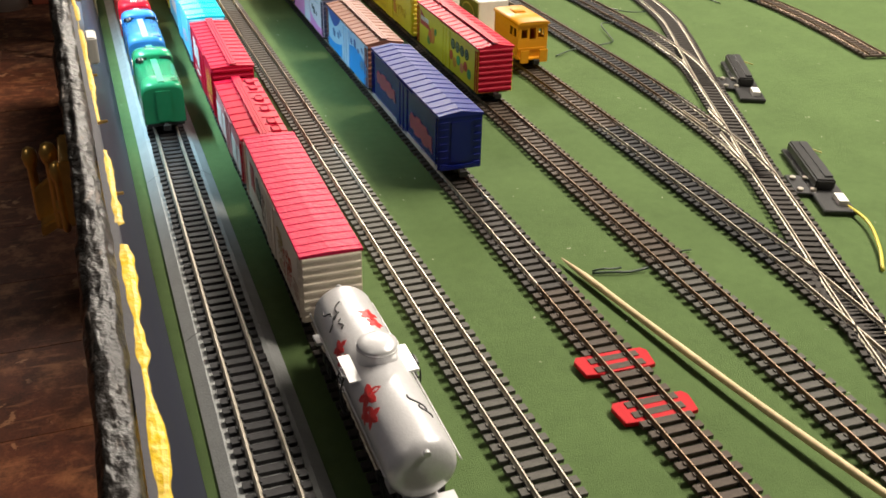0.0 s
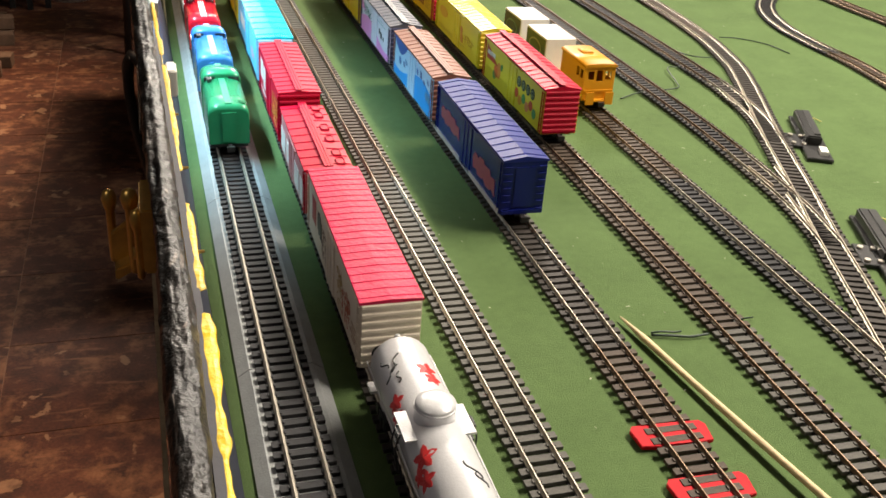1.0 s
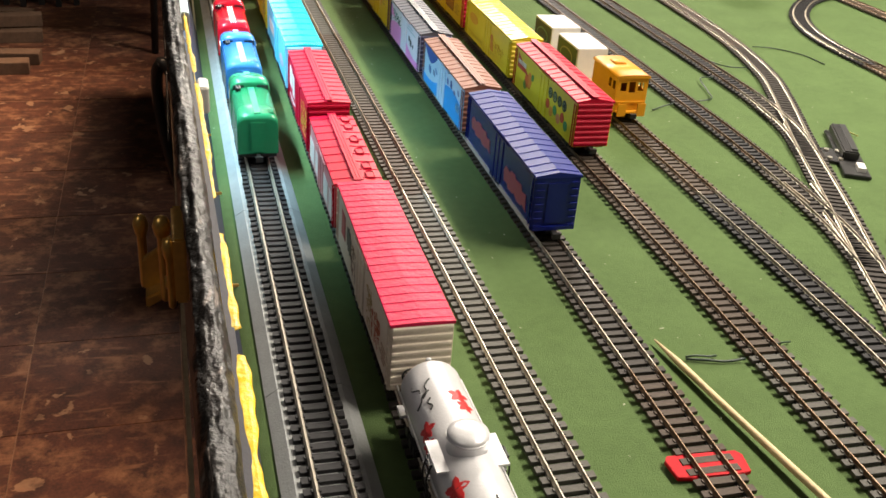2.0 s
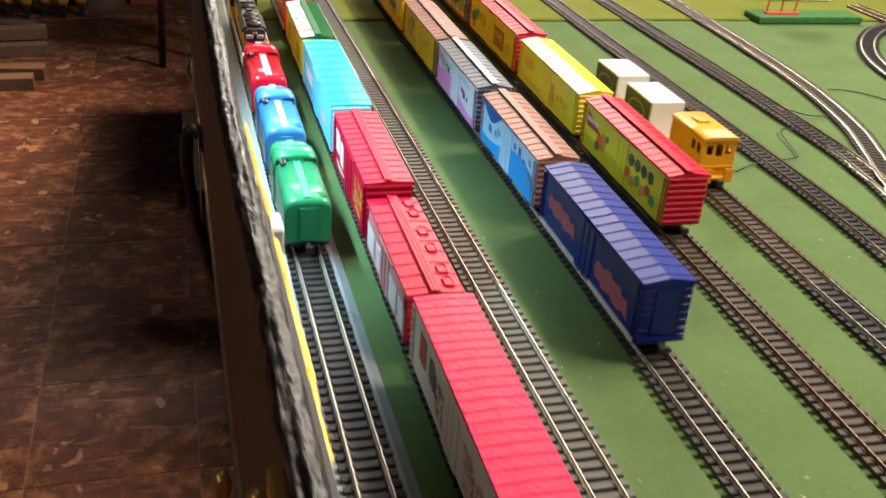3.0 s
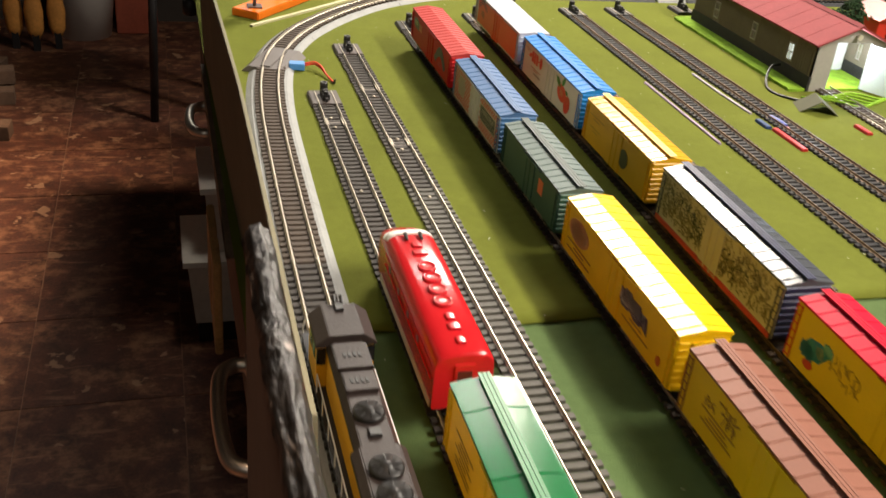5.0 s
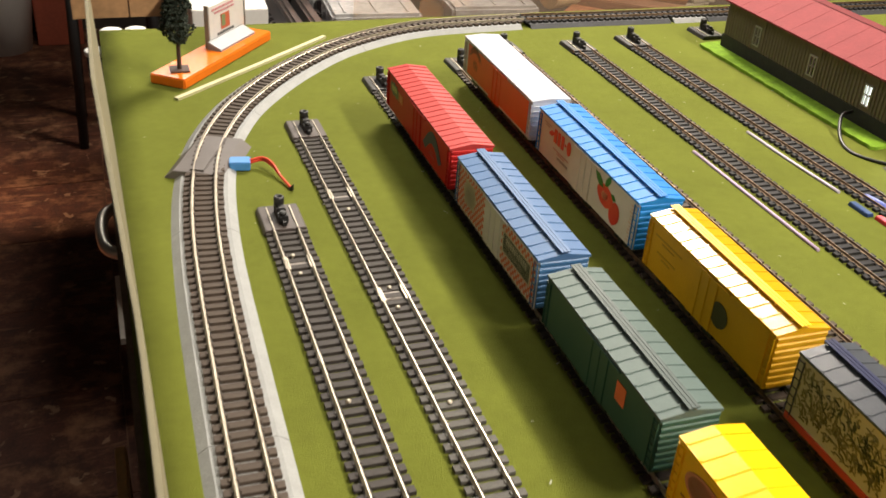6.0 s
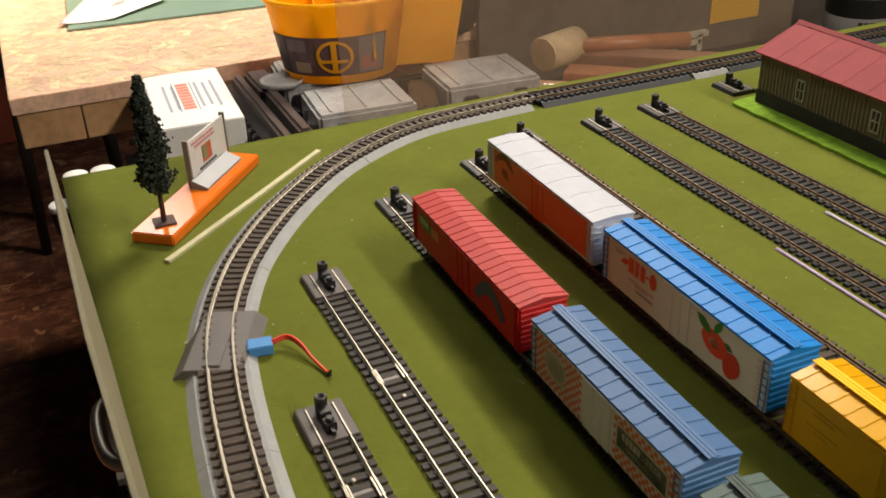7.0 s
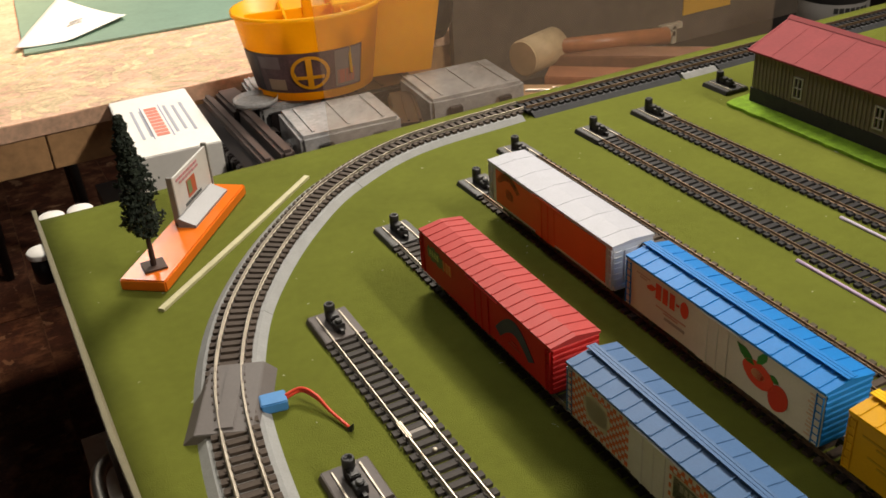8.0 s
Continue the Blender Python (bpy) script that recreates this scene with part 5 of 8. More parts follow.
def streamlined_engine(f, y0, y1):
    yc, h = 0.5 * (y0 + y1), 0.5 * (y1 - y0)
    ob = thing("streamlined_engine", "glossy red streamlined model diesel with a white brow", "locomotive", at=at_track(f, yc))
    body_m = plastic(0.48, 0.012, 0.016, 0.2)
    w = 0.0170
    bm = bmesh.new()
    secs = [(-h, 0.0440, 1), (-h + 0.002, 0.0462, 1), (h - 0.040, 0.0462, 1), (h - 0.030, 0.0450, 1), (h - 0.020, 0.0400, 0.97), (h - 0.010, 0.0370, 0.90), (h - 0.003, 0.0320, 0.78), (h, 0.0250, 0.62)]
    loft(bm, [[(x * k, y, z) for x, z in arch(w, 0.0095, zt - 0.0095, zt)] for y, zt, k in secs])
    part("body", bm, body_m, ob)
    bm = bmesh.new()
    loft(bm, [[(x * k, y, z) for x, z in arch(w + 0.0006, 0.0360, zt - 0.0085, zt)] for y, zt, k in ((h - 0.036, 0.0468, 0.92), (h - 0.031, 0.0458, 0.95), (h - 0.024, 0.0432, 0.93))])
    part("brow", bm, WHITE, ob, "white painted brow over the cab")
    bm = bmesh.new()
    box(bm, -0.0062, 0.0062, -h - 0.0012, -h + 0.001, 0.0105, 0.0395)
    part("end_door", bm, body_m, ob, bevel=0.0006)
    bm = bmesh.new()
    box(bm, -0.0042, 0.0042, -h - 0.0018, -h - 0.0008, 0.0270, 0.0350)
    part("door_window", bm, plastic(0.08, 0.01, 0.01), ob)
    rnd = random.Random(3)
    for i in range(4):
        bm = bmesh.new()
        y = -h + 0.052 + 0.0135 * i
        lathe(bm, [(0.0060, 0.0455), (0.0060, 0.0476), (0.0048, 0.0482), (0.0045, 0.0474), (0.001, 0.0478)], sides=20, centre=(0, y))
        part("fan", bm, body_m, ob)
    for y, sx in ((-h + 0.012, 0.003), (-h + 0.026, 0.004), (-h + 0.036, 0.003), (h - 0.062, 0.005), (h - 0.052, 0.0035)):
        bm = bmesh.new()
        loft(bm, [[(x, y_, z) for x, z in arch(sx * k_, 0.0452, 0.0464, 0.0476)] for y_, k_ in ((y - 0.0032, 0.7), (y - 0.0022, 1.0), (y + 0.0022, 1.0), (y + 0.0032, 0.7))])
        part("roof_box", bm, body_m, ob)
    for s in (-1, 1):
        bm = bmesh.new()
        tube(bm, (s * 0.005, h - 0.046, 0.0475), (s * 0.005, h - 0.039, 0.0482), 0.0009, 0.0015, 8)
        part("horn", bm, BLACK, ob)
        for z in (0.0260, 0.0340):
            bm = bmesh.new()
            box(bm, min(s * w, s * (w + 0.0005)), max(s * w, s * (w + 0.0005)), -h + 0.006, h - 0.040, z, z + 0.0007)
            part("side_moulding", bm, body_m, ob)
        bm = bmesh.new()
        box(bm, min(s * (w - 0.0005), s * (w + 0.0007)), max(s * (w - 0.0005), s * (w + 0.0007)), -h + 0.004, h - 0.030, 0.0085, 0.0135)
        part("side_sill", bm, plastic(0.45, 0.40, 0.38), ob, "grey lower side sill")
        for i in range(4):
            bm = bmesh.new()
            y = -h + 0.040 + 0.026 * i
            tube(bm, (s * (w - 0.0004), y, 0.030), (s * (w + 0.0004), y, 0.030), 0.0024, sides=14)
            part("porthole", bm, plastic(0.06, 0.01, 0.01), ob)
        truck(ob, s * (h - 0.034), 0.020)
        coupler(ob, s * h, s)
    bm = bmesh.new()
    box(bm, -0.0140, 0.0140, -h + 0.003, h - 0.010, 0.0060, 0.0097)
    box(bm, -0.0110, 0.0110, -0.020, 0.020, 0.0020, 0.0065)
    part("underframe", bm, BLACK, ob)
    return ob


streamlined_engine(T1, 1.415, 1.588)


# ---- caboose and flat car ----
def caboose(f, y0, y1):
    yc, h = 0.5 * (y0 + y1), 0.5 * (y1 - y0)
    ob = thing("caboose", "orange-yellow model caboose with small square windows", "caboose", "freight cars on the sidings", at=at_track(f, yc))
    m = plastic(0.58, 0.25, 0.010)
    dark = material("empty_window", (0.01, 0.008, 0.006), 0.4)
    w, t = 0.0165, 0.0440
    bm = bmesh.new()
    box(bm, -w, w, -h, h, 0.0085, 0.0125)
    part("deck", bm, m, ob, bevel=0.0004)
    # walls with real window openings
    def wall(a, b, u0, u1, z0, z1, holes, axis):
        bm = bmesh.new()
        us = sorted({u0, u1, *[q for hq in holes for q in hq[:2]]})
        zs = sorted({z0, z1, *[q for hq in holes for q in hq[2:]]})
        for i in range(len(us) - 1):
            for j in range(len(zs) - 1):
                um, zm = 0.5 * (us[i] + us[i + 1]), 0.5 * (zs[j] + zs[j + 1])
                if any(q[0] < um < q[1] and q[2] < zm < q[3] for q in holes):
                    continue
                if axis == "y":
                    box(bm, us[i], us[i + 1], a, b, zs[j], zs[j + 1])
                else:
                    box(bm, a, b, us[i], us[i + 1], zs[j], zs[j + 1])
        bmesh.ops.remove_doubles(bm, verts=bm.verts[:], dist=1e-5)
        part("wall", bm, m, ob)
    wall(-h, -h + 0.0014, -w, w, 0.0125, t, [(-0.0125, -0.0060, 0.0300, 0.0390), (-0.0035, 0.0035, 0.0285, 0.0400), (0.0060, 0.0125, 0.0300, 0.0390)], "y")
    wall(h - 0.0014, h, -w, w, 0.0125, t, [(-0.0035, 0.0035, 0.0285, 0.0400)], "y")
    for s in (-1, 1):
        a, b = sorted((s * w, s * (w - 0.0014)))
        wall(a, b, -h + 0.0014, h - 0.0014, 0.0125, t, [(-h + 0.0045, -h + 0.0110, 0.0300, 0.0390), (-h + 0.0140, -h + 0.0205, 0.0300, 0.0390)], "x")
    bm = bmesh.new()
    loft(bm, [[(x, y, z) for x, z in arch(w + 0.0012, t - 0.0004, t + 0.0002, t + 0.0032)] for y in (-h - 0.0018, h + 0.0018)])
    part("roof", bm, m, ob)
    bm = bmesh.new()
    loft(bm, [[(x, y, z) for x, z in arch(0.0060, t + 0.0020, t + 0.0035, t + 0.0052)] for y in (h * 0.1, h * 0.55)])
    part("roof_vent", bm, m, ob)
    bm = bmesh.new()
    box(bm, -0.0150, 0.0150, -h - 0.0060, -h, 0.0090, 0.0108)
    box(bm, -0.0150, -0.0060, -h - 0.0062, -h - 0.0048, 0.0060, 0.0190)
    box(bm, 0.0060, 0.0150, -h - 0.0062, -h - 0.0048, 0.0060, 0.0190)
    part("end_platform", bm, m, ob, bevel=0.0003)
    bm = bmesh.new()
    box(bm, -w + 0.001, w - 0.001, -h + 0.0004, -h - 0.0012, 0.0180, 0.0200)
    part("belt_rail", bm, m, ob)
    bm = bmesh.new()
    box(bm, -0.0120, 0.0120, -h + 0.002, h - 0.002, 0.0060, 0.0088)
    part("underframe", bm, BLACK, ob)
    truck(ob, 0.0, 0.030)
    for s in (-1, 1):
        coupler(ob, s * (h + 0.003), s)


caboose(T5, 0.945, 1.006)


def flat_car(f, y0, y1):
    yc, h = 0.5 * (y0 + y1), 0.5 * (y1 - y0)
    ob = thing("flat_car", "wooden-decked model flat car carrying two white containers", "flat car", "freight cars on the sidings", at=at_track(f, yc))
    deck = plastic(0.55, 0.36, 0.20, 0.6)
    n = 14
    for i in range(n):
        bm = bmesh.new()
        a = -h + 2 * h * i / n
        box(bm, -0.0170, 0.0170, a + 0.0002, a + 2 * h / n - 0.0002, 0.0095, 0.0112)
        part("plank", bm, deck, ob)
    bm = bmesh.new()
    box(bm, -0.0165, 0.0165, -h, h, 0.0070, 0.0094)
    part("frame", bm, deck, ob)
    for s in (-1, 1):
        truck(ob, s * (h - 0.020))
        coupler(ob, s * h, s)


flat_car(T5, 1.020, 1.192)


def container(f, y0, y1, side_m, label, ring):
    yc, h = 0.5 * (y0 + y1), 0.5 * (y1 - y0)
    ob = thing("freight_container", label, "container", "white containers", at=at_track(f, yc) @ Matrix.Translation((-0.003, 0, 0.0112)))
    bm = bmesh.new()
    box(bm, -0.0175, 0.0175, -h, h, 0, 0.0325)
    part("body", bm, plastic(0.60, 0.585, 0.56, 0.45), ob, bevel=0.0006)
    bm = bmesh.new()
    box(bm, -0.0179, -0.0174, -h + 0.002, h - 0.002, 0.0020, 0.0305)
    pn = part("side_panel", bm, side_m, ob)
    bm = bmesh.new()
    outline(bm, ellipse(0, 0.017, 0.018, 0.0085), 0.0003, "x", -0.0179)
    part("emblem", bm, ring, pn)
    bm = bmesh.new()
    outline(bm, ellipse(0, 0.017, 0.0155, 0.0068), 0.0003, "x", -0.0182)
    part("emblem_field", bm, side_m, pn)


container(T5, 1.042, 1.102, plastic(0.030, 0.052, 0.045), "white container with a grey-green side panel and oval emblem", plastic(0.26, 0.25, 0.17))
container(T5, 1.122, 1.178, plastic(0.007, 0.018, 0.085), "white container with a dark blue side panel", plastic(0.10, 0.20, 0.24))


# ---- bumpers ----
def bumper(f, y0, turn=0.0, warm=False):
    ob = thing("track_bumper", "black plastic end-of-track bumper on a sloped base plate", "bumper", "bumpers at the siding ends", at=Matrix.Translation((f(y0), y0, 0.0012)) @ Matrix.Rotation(turn, 4, "Z"))
    base_m = material("brown_base_plate", (0.060, 0.045, 0.040), 0.55, vary=0.2, scale=80) if warm else BLACK
    bm = bmesh.new()
    prism(bm, [(-0.0165, 0), (0.0165, 0), (0.0145, 0.0042), (-0.0145, 0.0042)], 0, 0.038)
    part("base_plate", bm, base_m, ob, bevel=0.0005)
    for s in (-1, 1):
        bm = bmesh.new()
        box(bm, s * 0.0087 - 0.0005, s * 0.0087 + 0.0005, 0.0, 0.034, 0.0040, 0.0052)
        part("rail_stub", bm, NICKEL, ob)
    bm = bmesh.new()
    lathe(bm, [(0.0040, 0.004), (0.0040, 0.0160), (0.0036, 0.0168), (0.0024, 0.0168), (0.0020, 0.0150)], sides=16, centre=(0, 0.0280))
    part("post", bm, BLACK, ob)
    bm = bmesh.new()
    box(bm, -0.0032, 0.0032, 0.0170, 0.0265, 0.0040, 0.0120)
    part("block", bm, BLACK, ob, bevel=0.0008)
    bm = bmesh.new()
    box(bm, -0.0036, 0.0036, 0.0085, 0.0160, 0.0040, 0.0100)
    tube(bm, (0, 0.0120, 0.0100), (0, 0.0120, 0.0125), 0.0030, 0.0024, sides=12)
    part("buffer", bm, BLACK, ob, bevel=0.0004)
    bm = bmesh.new()
    box(bm, -0.0012, 0.0012, 0.0040, 0.0085, 0.0040, 0.0075)
    part("rib", bm, BLACK, ob)


for f, y, warm in ((T1, 1.913, True), (T2, 2.070, True), (T3, 2.168, False), (T4, 2.208, False), (T5, 2.250, False), (T6, 2.245, False), (lambda y: 0.5785, 2.252, False), (lambda y: 0.69, 2.270, False)):
    bumper(f, y, warm=warm)


def rail_joint(f, y, warm):
    """Two track pieces meet: a bright joiner on each rail and a pale plate between the ties."""
    ob = thing("rail_joint", "bright metal rail joiners over a pale tie plate", "rail joint", "rail joints", at=Matrix.Translation((f(y), y, 0.0)))
    for s in (-1, 1):
        for q in (-1, 1):
            x = s * 0.00825 + q * 0.0011
            part("joiner", boxed(x - 0.0005, x + 0.0005, -0.008, 0.008, 0.0032, 0.0056), NICKEL, ob)
    part("tie_plate", boxed(-0.0062, 0.0062, -0.0045, 0.0045, 0.0022, 0.0034), warm, ob, "pale joint plate", bevel=0.0003)


joint_plate = material("worn_joint_plate", (0.16, 0.135, 0.115), 0.5, vary=0.4, scale=150)
for f, y in ((T1, 1.866), (T2, 1.960), (T2, 1.814)):
    rail_joint(f, y, joint_plate)


def track_nail(x, y):
    ob = thing("track_nail", "shiny steel nail head holding the track down", "nail", "track nails", at=Matrix.Translation((x, y, 0.0)))
    bm = bmesh.new()
    tube(bm, (0, 0, 0.0010), (0, 0, 0.0044), 0.0006, sides=8)
    part("shank", bm, NICKEL, ob)
    bm = bmesh.new()
    lathe(bm, [(0.0016, 0.0042), (0.0017, 0.0046), (0.0012, 0.0051), (0.0003, 0.0053)], sides=12)
    part("head", bm, NICKEL, ob)


for x, y in ((0.0958, 1.877), (0.0962, 1.853), (0.1499, 1.8225), (0.1488, 1.7985), (0.1500, 1.935), (0.1500, 1.700), (0.0952, 1.715)):
    track_nail(x, y)


# ---- terminal plate, plug and wire on the curve ----
plate = thing("terminal_track_plate", "brownish grey plastic terminal plate in the outer track", "terminal plate", at=Matrix.Translation((0.060, 2.045, 0.0052)) @ Matrix.Rotation(radians(-24), 4, "Z"))
PLATE_M = material("grey_brown_plastic", (0.10, 0.086, 0.080), 0.55, vary=0.1, scale=60)
bm = bmesh.new()
prism(bm, [(-0.0265, -0.0045), (0.0265, -0.0045), (0.0178, 0.0030), (-0.0178, 0.0030)], -0.036, 0.036)
part("plate", bm, PLATE_M, plate, bevel=0.0005)
bm = bmesh.new()
box(bm, -0.0062, 0.0062, -0.033, 0.033, 0.0026, 0.0044)
part("rerailer_ramp", bm, PLATE_M, plate, bevel=0.0008)

plug = thing("wire_plug", "blue plastic plug with two red wires on the felt", "plug", at=Matrix.Translation((0.083, 2.028, 0.0015)) @ Matrix.Rotation(radians(-10), 4, "Z"))
bm = bmesh.new()
box(bm, -0.009, 0.008, -0.0065, 0.0065, 0, 0.0075)
part("plug_body", bm, plastic(0.06, 0.22, 0.50), plug, bevel=0.0008)
for dz in (0.0, 0.0022):
    bm = bmesh.new()
    wire(bm, [(0.007, 0.001, 0.004 + dz), (0.018, 0.002, 0.006 + dz), (0.026, -0.008, 0.005 + dz), (0.032, -0.022, 0.003), (0.040, -0.040, 0.0012)], 0.0011)
    part("wire", bm, plastic(0.65, 0.06, 0.03), plug)
bm = bmesh.new()
tube(bm, (0.040, -0.040, 0.0), (0.042, -0.043, 0.006), 0.0022, 0.0004, 6)
part("wire_tip", bm, BLACK, plug)

# ---- sticks ----
def stick(a, c, r, label):
    ob = thing("wooden_stick", label, "stick", at=Matrix.Translation(a))
    d = Vector(c) - Vector(a)
    bm = bmesh.new()
    n = 14
    pts = []
    side = d.cross(Vector((0, 0, 1))).normalized()
    for i in range(n + 1):
        t = i / n
        pts.append(d * t + side * 0.006 * math.sin(math.pi * t) * (r / 0.003))
    rings = []
    for i, q in enumerate(pts):
        rr = r * (0.25 if i == 0 else 1.0) * (1 + 0.05 * math.sin(i * 1.7))
        u = side
        v = Vector((0, 0, 1))
        rings.append([tuple(q + rr * (math.cos(2 * math.pi * k / 10) * u + math.sin(2 * math.pi * k / 10) * v)) for k in range(10)])
    loft(bm, rings)
    part("shaft", bm, WOODSTICK, ob)


stick((0.254, 0.574, 0.0026), (0.315, 0.20, 0.0088), 0.0022, "pale tapered wooden stick lying across the felt")
strip = thing("wooden_strip", "straight pale wooden strip lying by the curved track", "strip")
bm = bmesh.new()
A_, B_ = Vector((0.047, 2.184, 0.0030)), Vector((0.224, 2.343, 0.0030))
side_ = (B_ - A_).cross(Vector((0, 0, 1))).normalized() * 0.0026
A_.z = B_.z = 0.0012
ring_ = [[tuple(p + side_ * s + Vector((0, 0, h_))) for s, h_ in ((-1, 0), (1, 0), (1, 0.0026), (-1, 0.0026))] for p in (A_, A_.lerp(B_, 0.5) + side_ * 0.3, B_)]
loft(bm, ring_)
for f_ in bm.faces:
    f_.smooth = False
part("lath", bm, material("pale_lath", (0.46, 0.43, 0.25), 0.6, vary=0.15, scale=60, bump=0.2), strip)

# ---- red clips under track 3 ----
for y in (0.457, 0.414):
    ob = thing("track_clip", "bright red plastic clip plate under the track", "track clip", "red track clips", at=Matrix.Translation((T3(y) - 0.0005, y, 0.0)) @ Matrix.Rotation(radians(-3), 4, "Z"))
    for s in (-1, 1):
        bm = bmesh.new()
        outline(bm, [(s * 0.0095, -0.009), (s * 0.021, -0.0075), (s * 0.0225, 0.006), (s * 0.020, 0.0095), (s * 0.0095, 0.0095)][:: s], 0.0026, "z", 0.0006)
        part("wing", bm, RED, ob, bevel=0.0003)
    bm = bmesh.new()
    box(bm, -0.0096, 0.0096, -0.0085, 0.0090, 0.0006, 0.0036)
    part("web", bm, RED, ob)


# ---- turnout parts and switch machines ----
def switch_machine(a, c, label):
    d = Vector(c) - Vector(a)
    turn = math.atan2(-d.x, d.y)
    ob = thing("switch_machine", label, "switch machine", "switch machines", at=Matrix.Translation((*a, 0.0)) @ Matrix.Rotation(turn, 4, "Z"))
    L = d.length
    bm = bmesh.new()
    box(bm, -0.012, 0.012, 0, L, 0, 0.0035)
    part("base", bm, BLACK, ob, bevel=0.0006)
    bm = bmesh.new()
    box(bm, -0.009, 0.006, L * 0.30, L * 0.97, 0.0035, 0.0125)
    part("housing", bm, BLACK, ob, bevel=0.0014)
    bm = bmesh.new()
    box(bm, -0.0015, 0.0045, L * 0.34, L * 0.93, 0.0125, 0.0140)
    part("lid", bm, plastic(0.05, 0.05, 0.05, 0.35), ob, "dull dark metal strip")
    bm = bmesh.new()
    box(bm, 0.001, 0.008, L * 0.08, L * 0.20, 0.0035, 0.0075)
    part("lever", bm, WHITE, ob, "pale lever block")
    bm = bmesh.new()
    box(bm, -0.024, -0.011, L * 0.26, L * 0.55, 0, 0.003)
    part("tie_plate", bm, BLACK, ob, bevel=0.0004)
    for y in (0.30, 0.48):
        for x in (-0.020, -0.010):
            bm = bmesh.new()
            tube(bm, (x, L * y, 0.003), (x, L * y, 0.0052), 0.0024, sides=10)
            part("screw", bm, CHROME, ob)
    bm = bmesh.new()
    wire(bm, [(0, L * 0.97, 0.008), (0.004, L * 1.05, 0.004), (0.014, L * 1.04, 0.002), (0.022, L * 1.00, 0.001)], 0.0007)
    part("wire", bm, plastic(0.45, 0.40, 0.12), ob)


switch_machine((0.482, 0.572), (0.528, 0.682), "black electric switch machine beside the near turnout")
switch_machine((0.570, 0.798), (0.622, 0.906), "black electric switch machine beside the far turnout")


def turnout(points, label):
    """Closure and guard rails, frog plate and longer ties where one track leaves another."""
    ob = thing("turnout", label, "turnout", "turnouts")
    for offset, a, c in points:
        bm = bmesh.new()
        sweep(bm, smooth_path([a, ((a[0] + c[0]) / 2 + offset, (a[1] + c[1]) / 2), c], 0.006), 0, rail_profile(RAIL_TOP + 0.0002))
        part("guard_rail", bm, NICKEL, ob)


turnout([(0.0, (0.500, 0.745), (0.512, 0.790)), (0.0, (0.482, 0.745), (0.484, 0.79)), (0.0005, (0.462, 0.655), (0.487, 0.735))], "nickel turnout with guard rails where the siding leaves the ladder")
turnout([(0.0, (0.583, 0.945), (0.600, 0.985)), (0.0, (0.570, 0.945), (0.575, 0.985)), (0.0005, (0.545, 0.855), (0.575, 0.93))], "nickel turnout with guard rails near the ladder's curve")

WIREM = plastic(0.015, 0.03, 0.02)
def loose_wire(points, r, m, label):
    ob = thing("loose_wire", label, "wire", "loose wires on the felt")
    bm = bmesh.new()
    wire(bm, points, r)
    part("strand", bm, m, ob)


loose_wire([(0.2655, 0.5525, 0.0012), (0.278, 0.549, 0.0015), (0.290, 0.546, 0.0012), (0.303, 0.5455, 0.0022)], 0.0009, WIREM, "dark green wire end poking from under the track")
loose_wire([(0.266, 0.554, 0.0018), (0.272, 0.5525, 0.0030), (0.281, 0.5515, 0.0022), (0.287, 0.553, 0.0012)], 0.0007, WIREM, "frayed dark wire end on the felt")
loose_wire([(0.322, 0.552, 0.002), (0.332, 0.556, 0.0035), (0.345, 0.560, 0.001)], 0.0006, WIREM, "thin dark wire beside the track")
loose_wire([(0.452, 0.985, 0.001), (0.470, 0.994, 0.002), (0.485, 0.999, 0.003)], 0.0007, WIREM, "dark wire lying beside the siding")
loose_wire([(0.515, 1.005, 0.002), (0.535, 1.010, 0.003), (0.545, 1.035, 0.002), (0.556, 1.075, 0.004), (0.575, 1.080, 0.003)], 0.0008, WIREM, "dark green wire looped between two sidings")
loose_wire([(0.605, 1.15, 0.002), (0.612, 1.12, 0.004), (0.63, 1.115, 0.003), (0.645, 1.12, 0.002)], 0.0008, WIREM, "dark wire beside the turnout")
loose_wire([(0.70, 1.20, 0.003), (0.73, 1.20, 0.001), (0.755, 1.17, 0.0012), (0.762, 1.13, 0.001)], 0.0008, WIREM, "dark wire end on the felt near the turnout")
loose_wire([(0.497, 0.60, 0.001), (0.489, 0.555, 0.004), (0.470, 0.52, 0.003), (0.451, 0.495, 0.001)], 0.0013, plastic(0.60, 0.50, 0.06), "yellow wire on the felt")
loose_wire([(0.578, 1.866, 0.003), (0.579, 1.85, 0.004), (0.580, 1.838, 0.003)], 0.0035, plastic(0.03, 0.05, 0.30), "blue wire connector beside the rails")
loose_wire([(0.580, 1.836, 0.003), (0.578, 1.81, 0.003), (0.580, 1.772, 0.003)], 0.0018, plastic(0.50, 0.02, 0.02), "red wire beside the rails")
loose_wire([(0.560, 2.01, 0.002), (0.560, 1.95, 0.002), (0.563, 1.88, 0.002)], 0.0016, plastic(0.45, 0.40, 0.50), "pale wire along the siding")
loose_wire([(0.482, 1.98, 0.002), (0.481, 1.90, 0.002), (0.480, 1.80, 0.002)], 0.0016, plastic(0.40, 0.30, 0.45), "pale violet wire along the siding")
loose_wire([(0.676, 2.006, 0.016), (0.662, 2.004, 0.013), (0.640, 1.975, 0.004), (0.632, 1.945, 0.002), (0.650, 1.915, 0.003), (0.668, 1.918, 0.003)], 0.0018, BLACK, "black cable coming out of the engine shed")


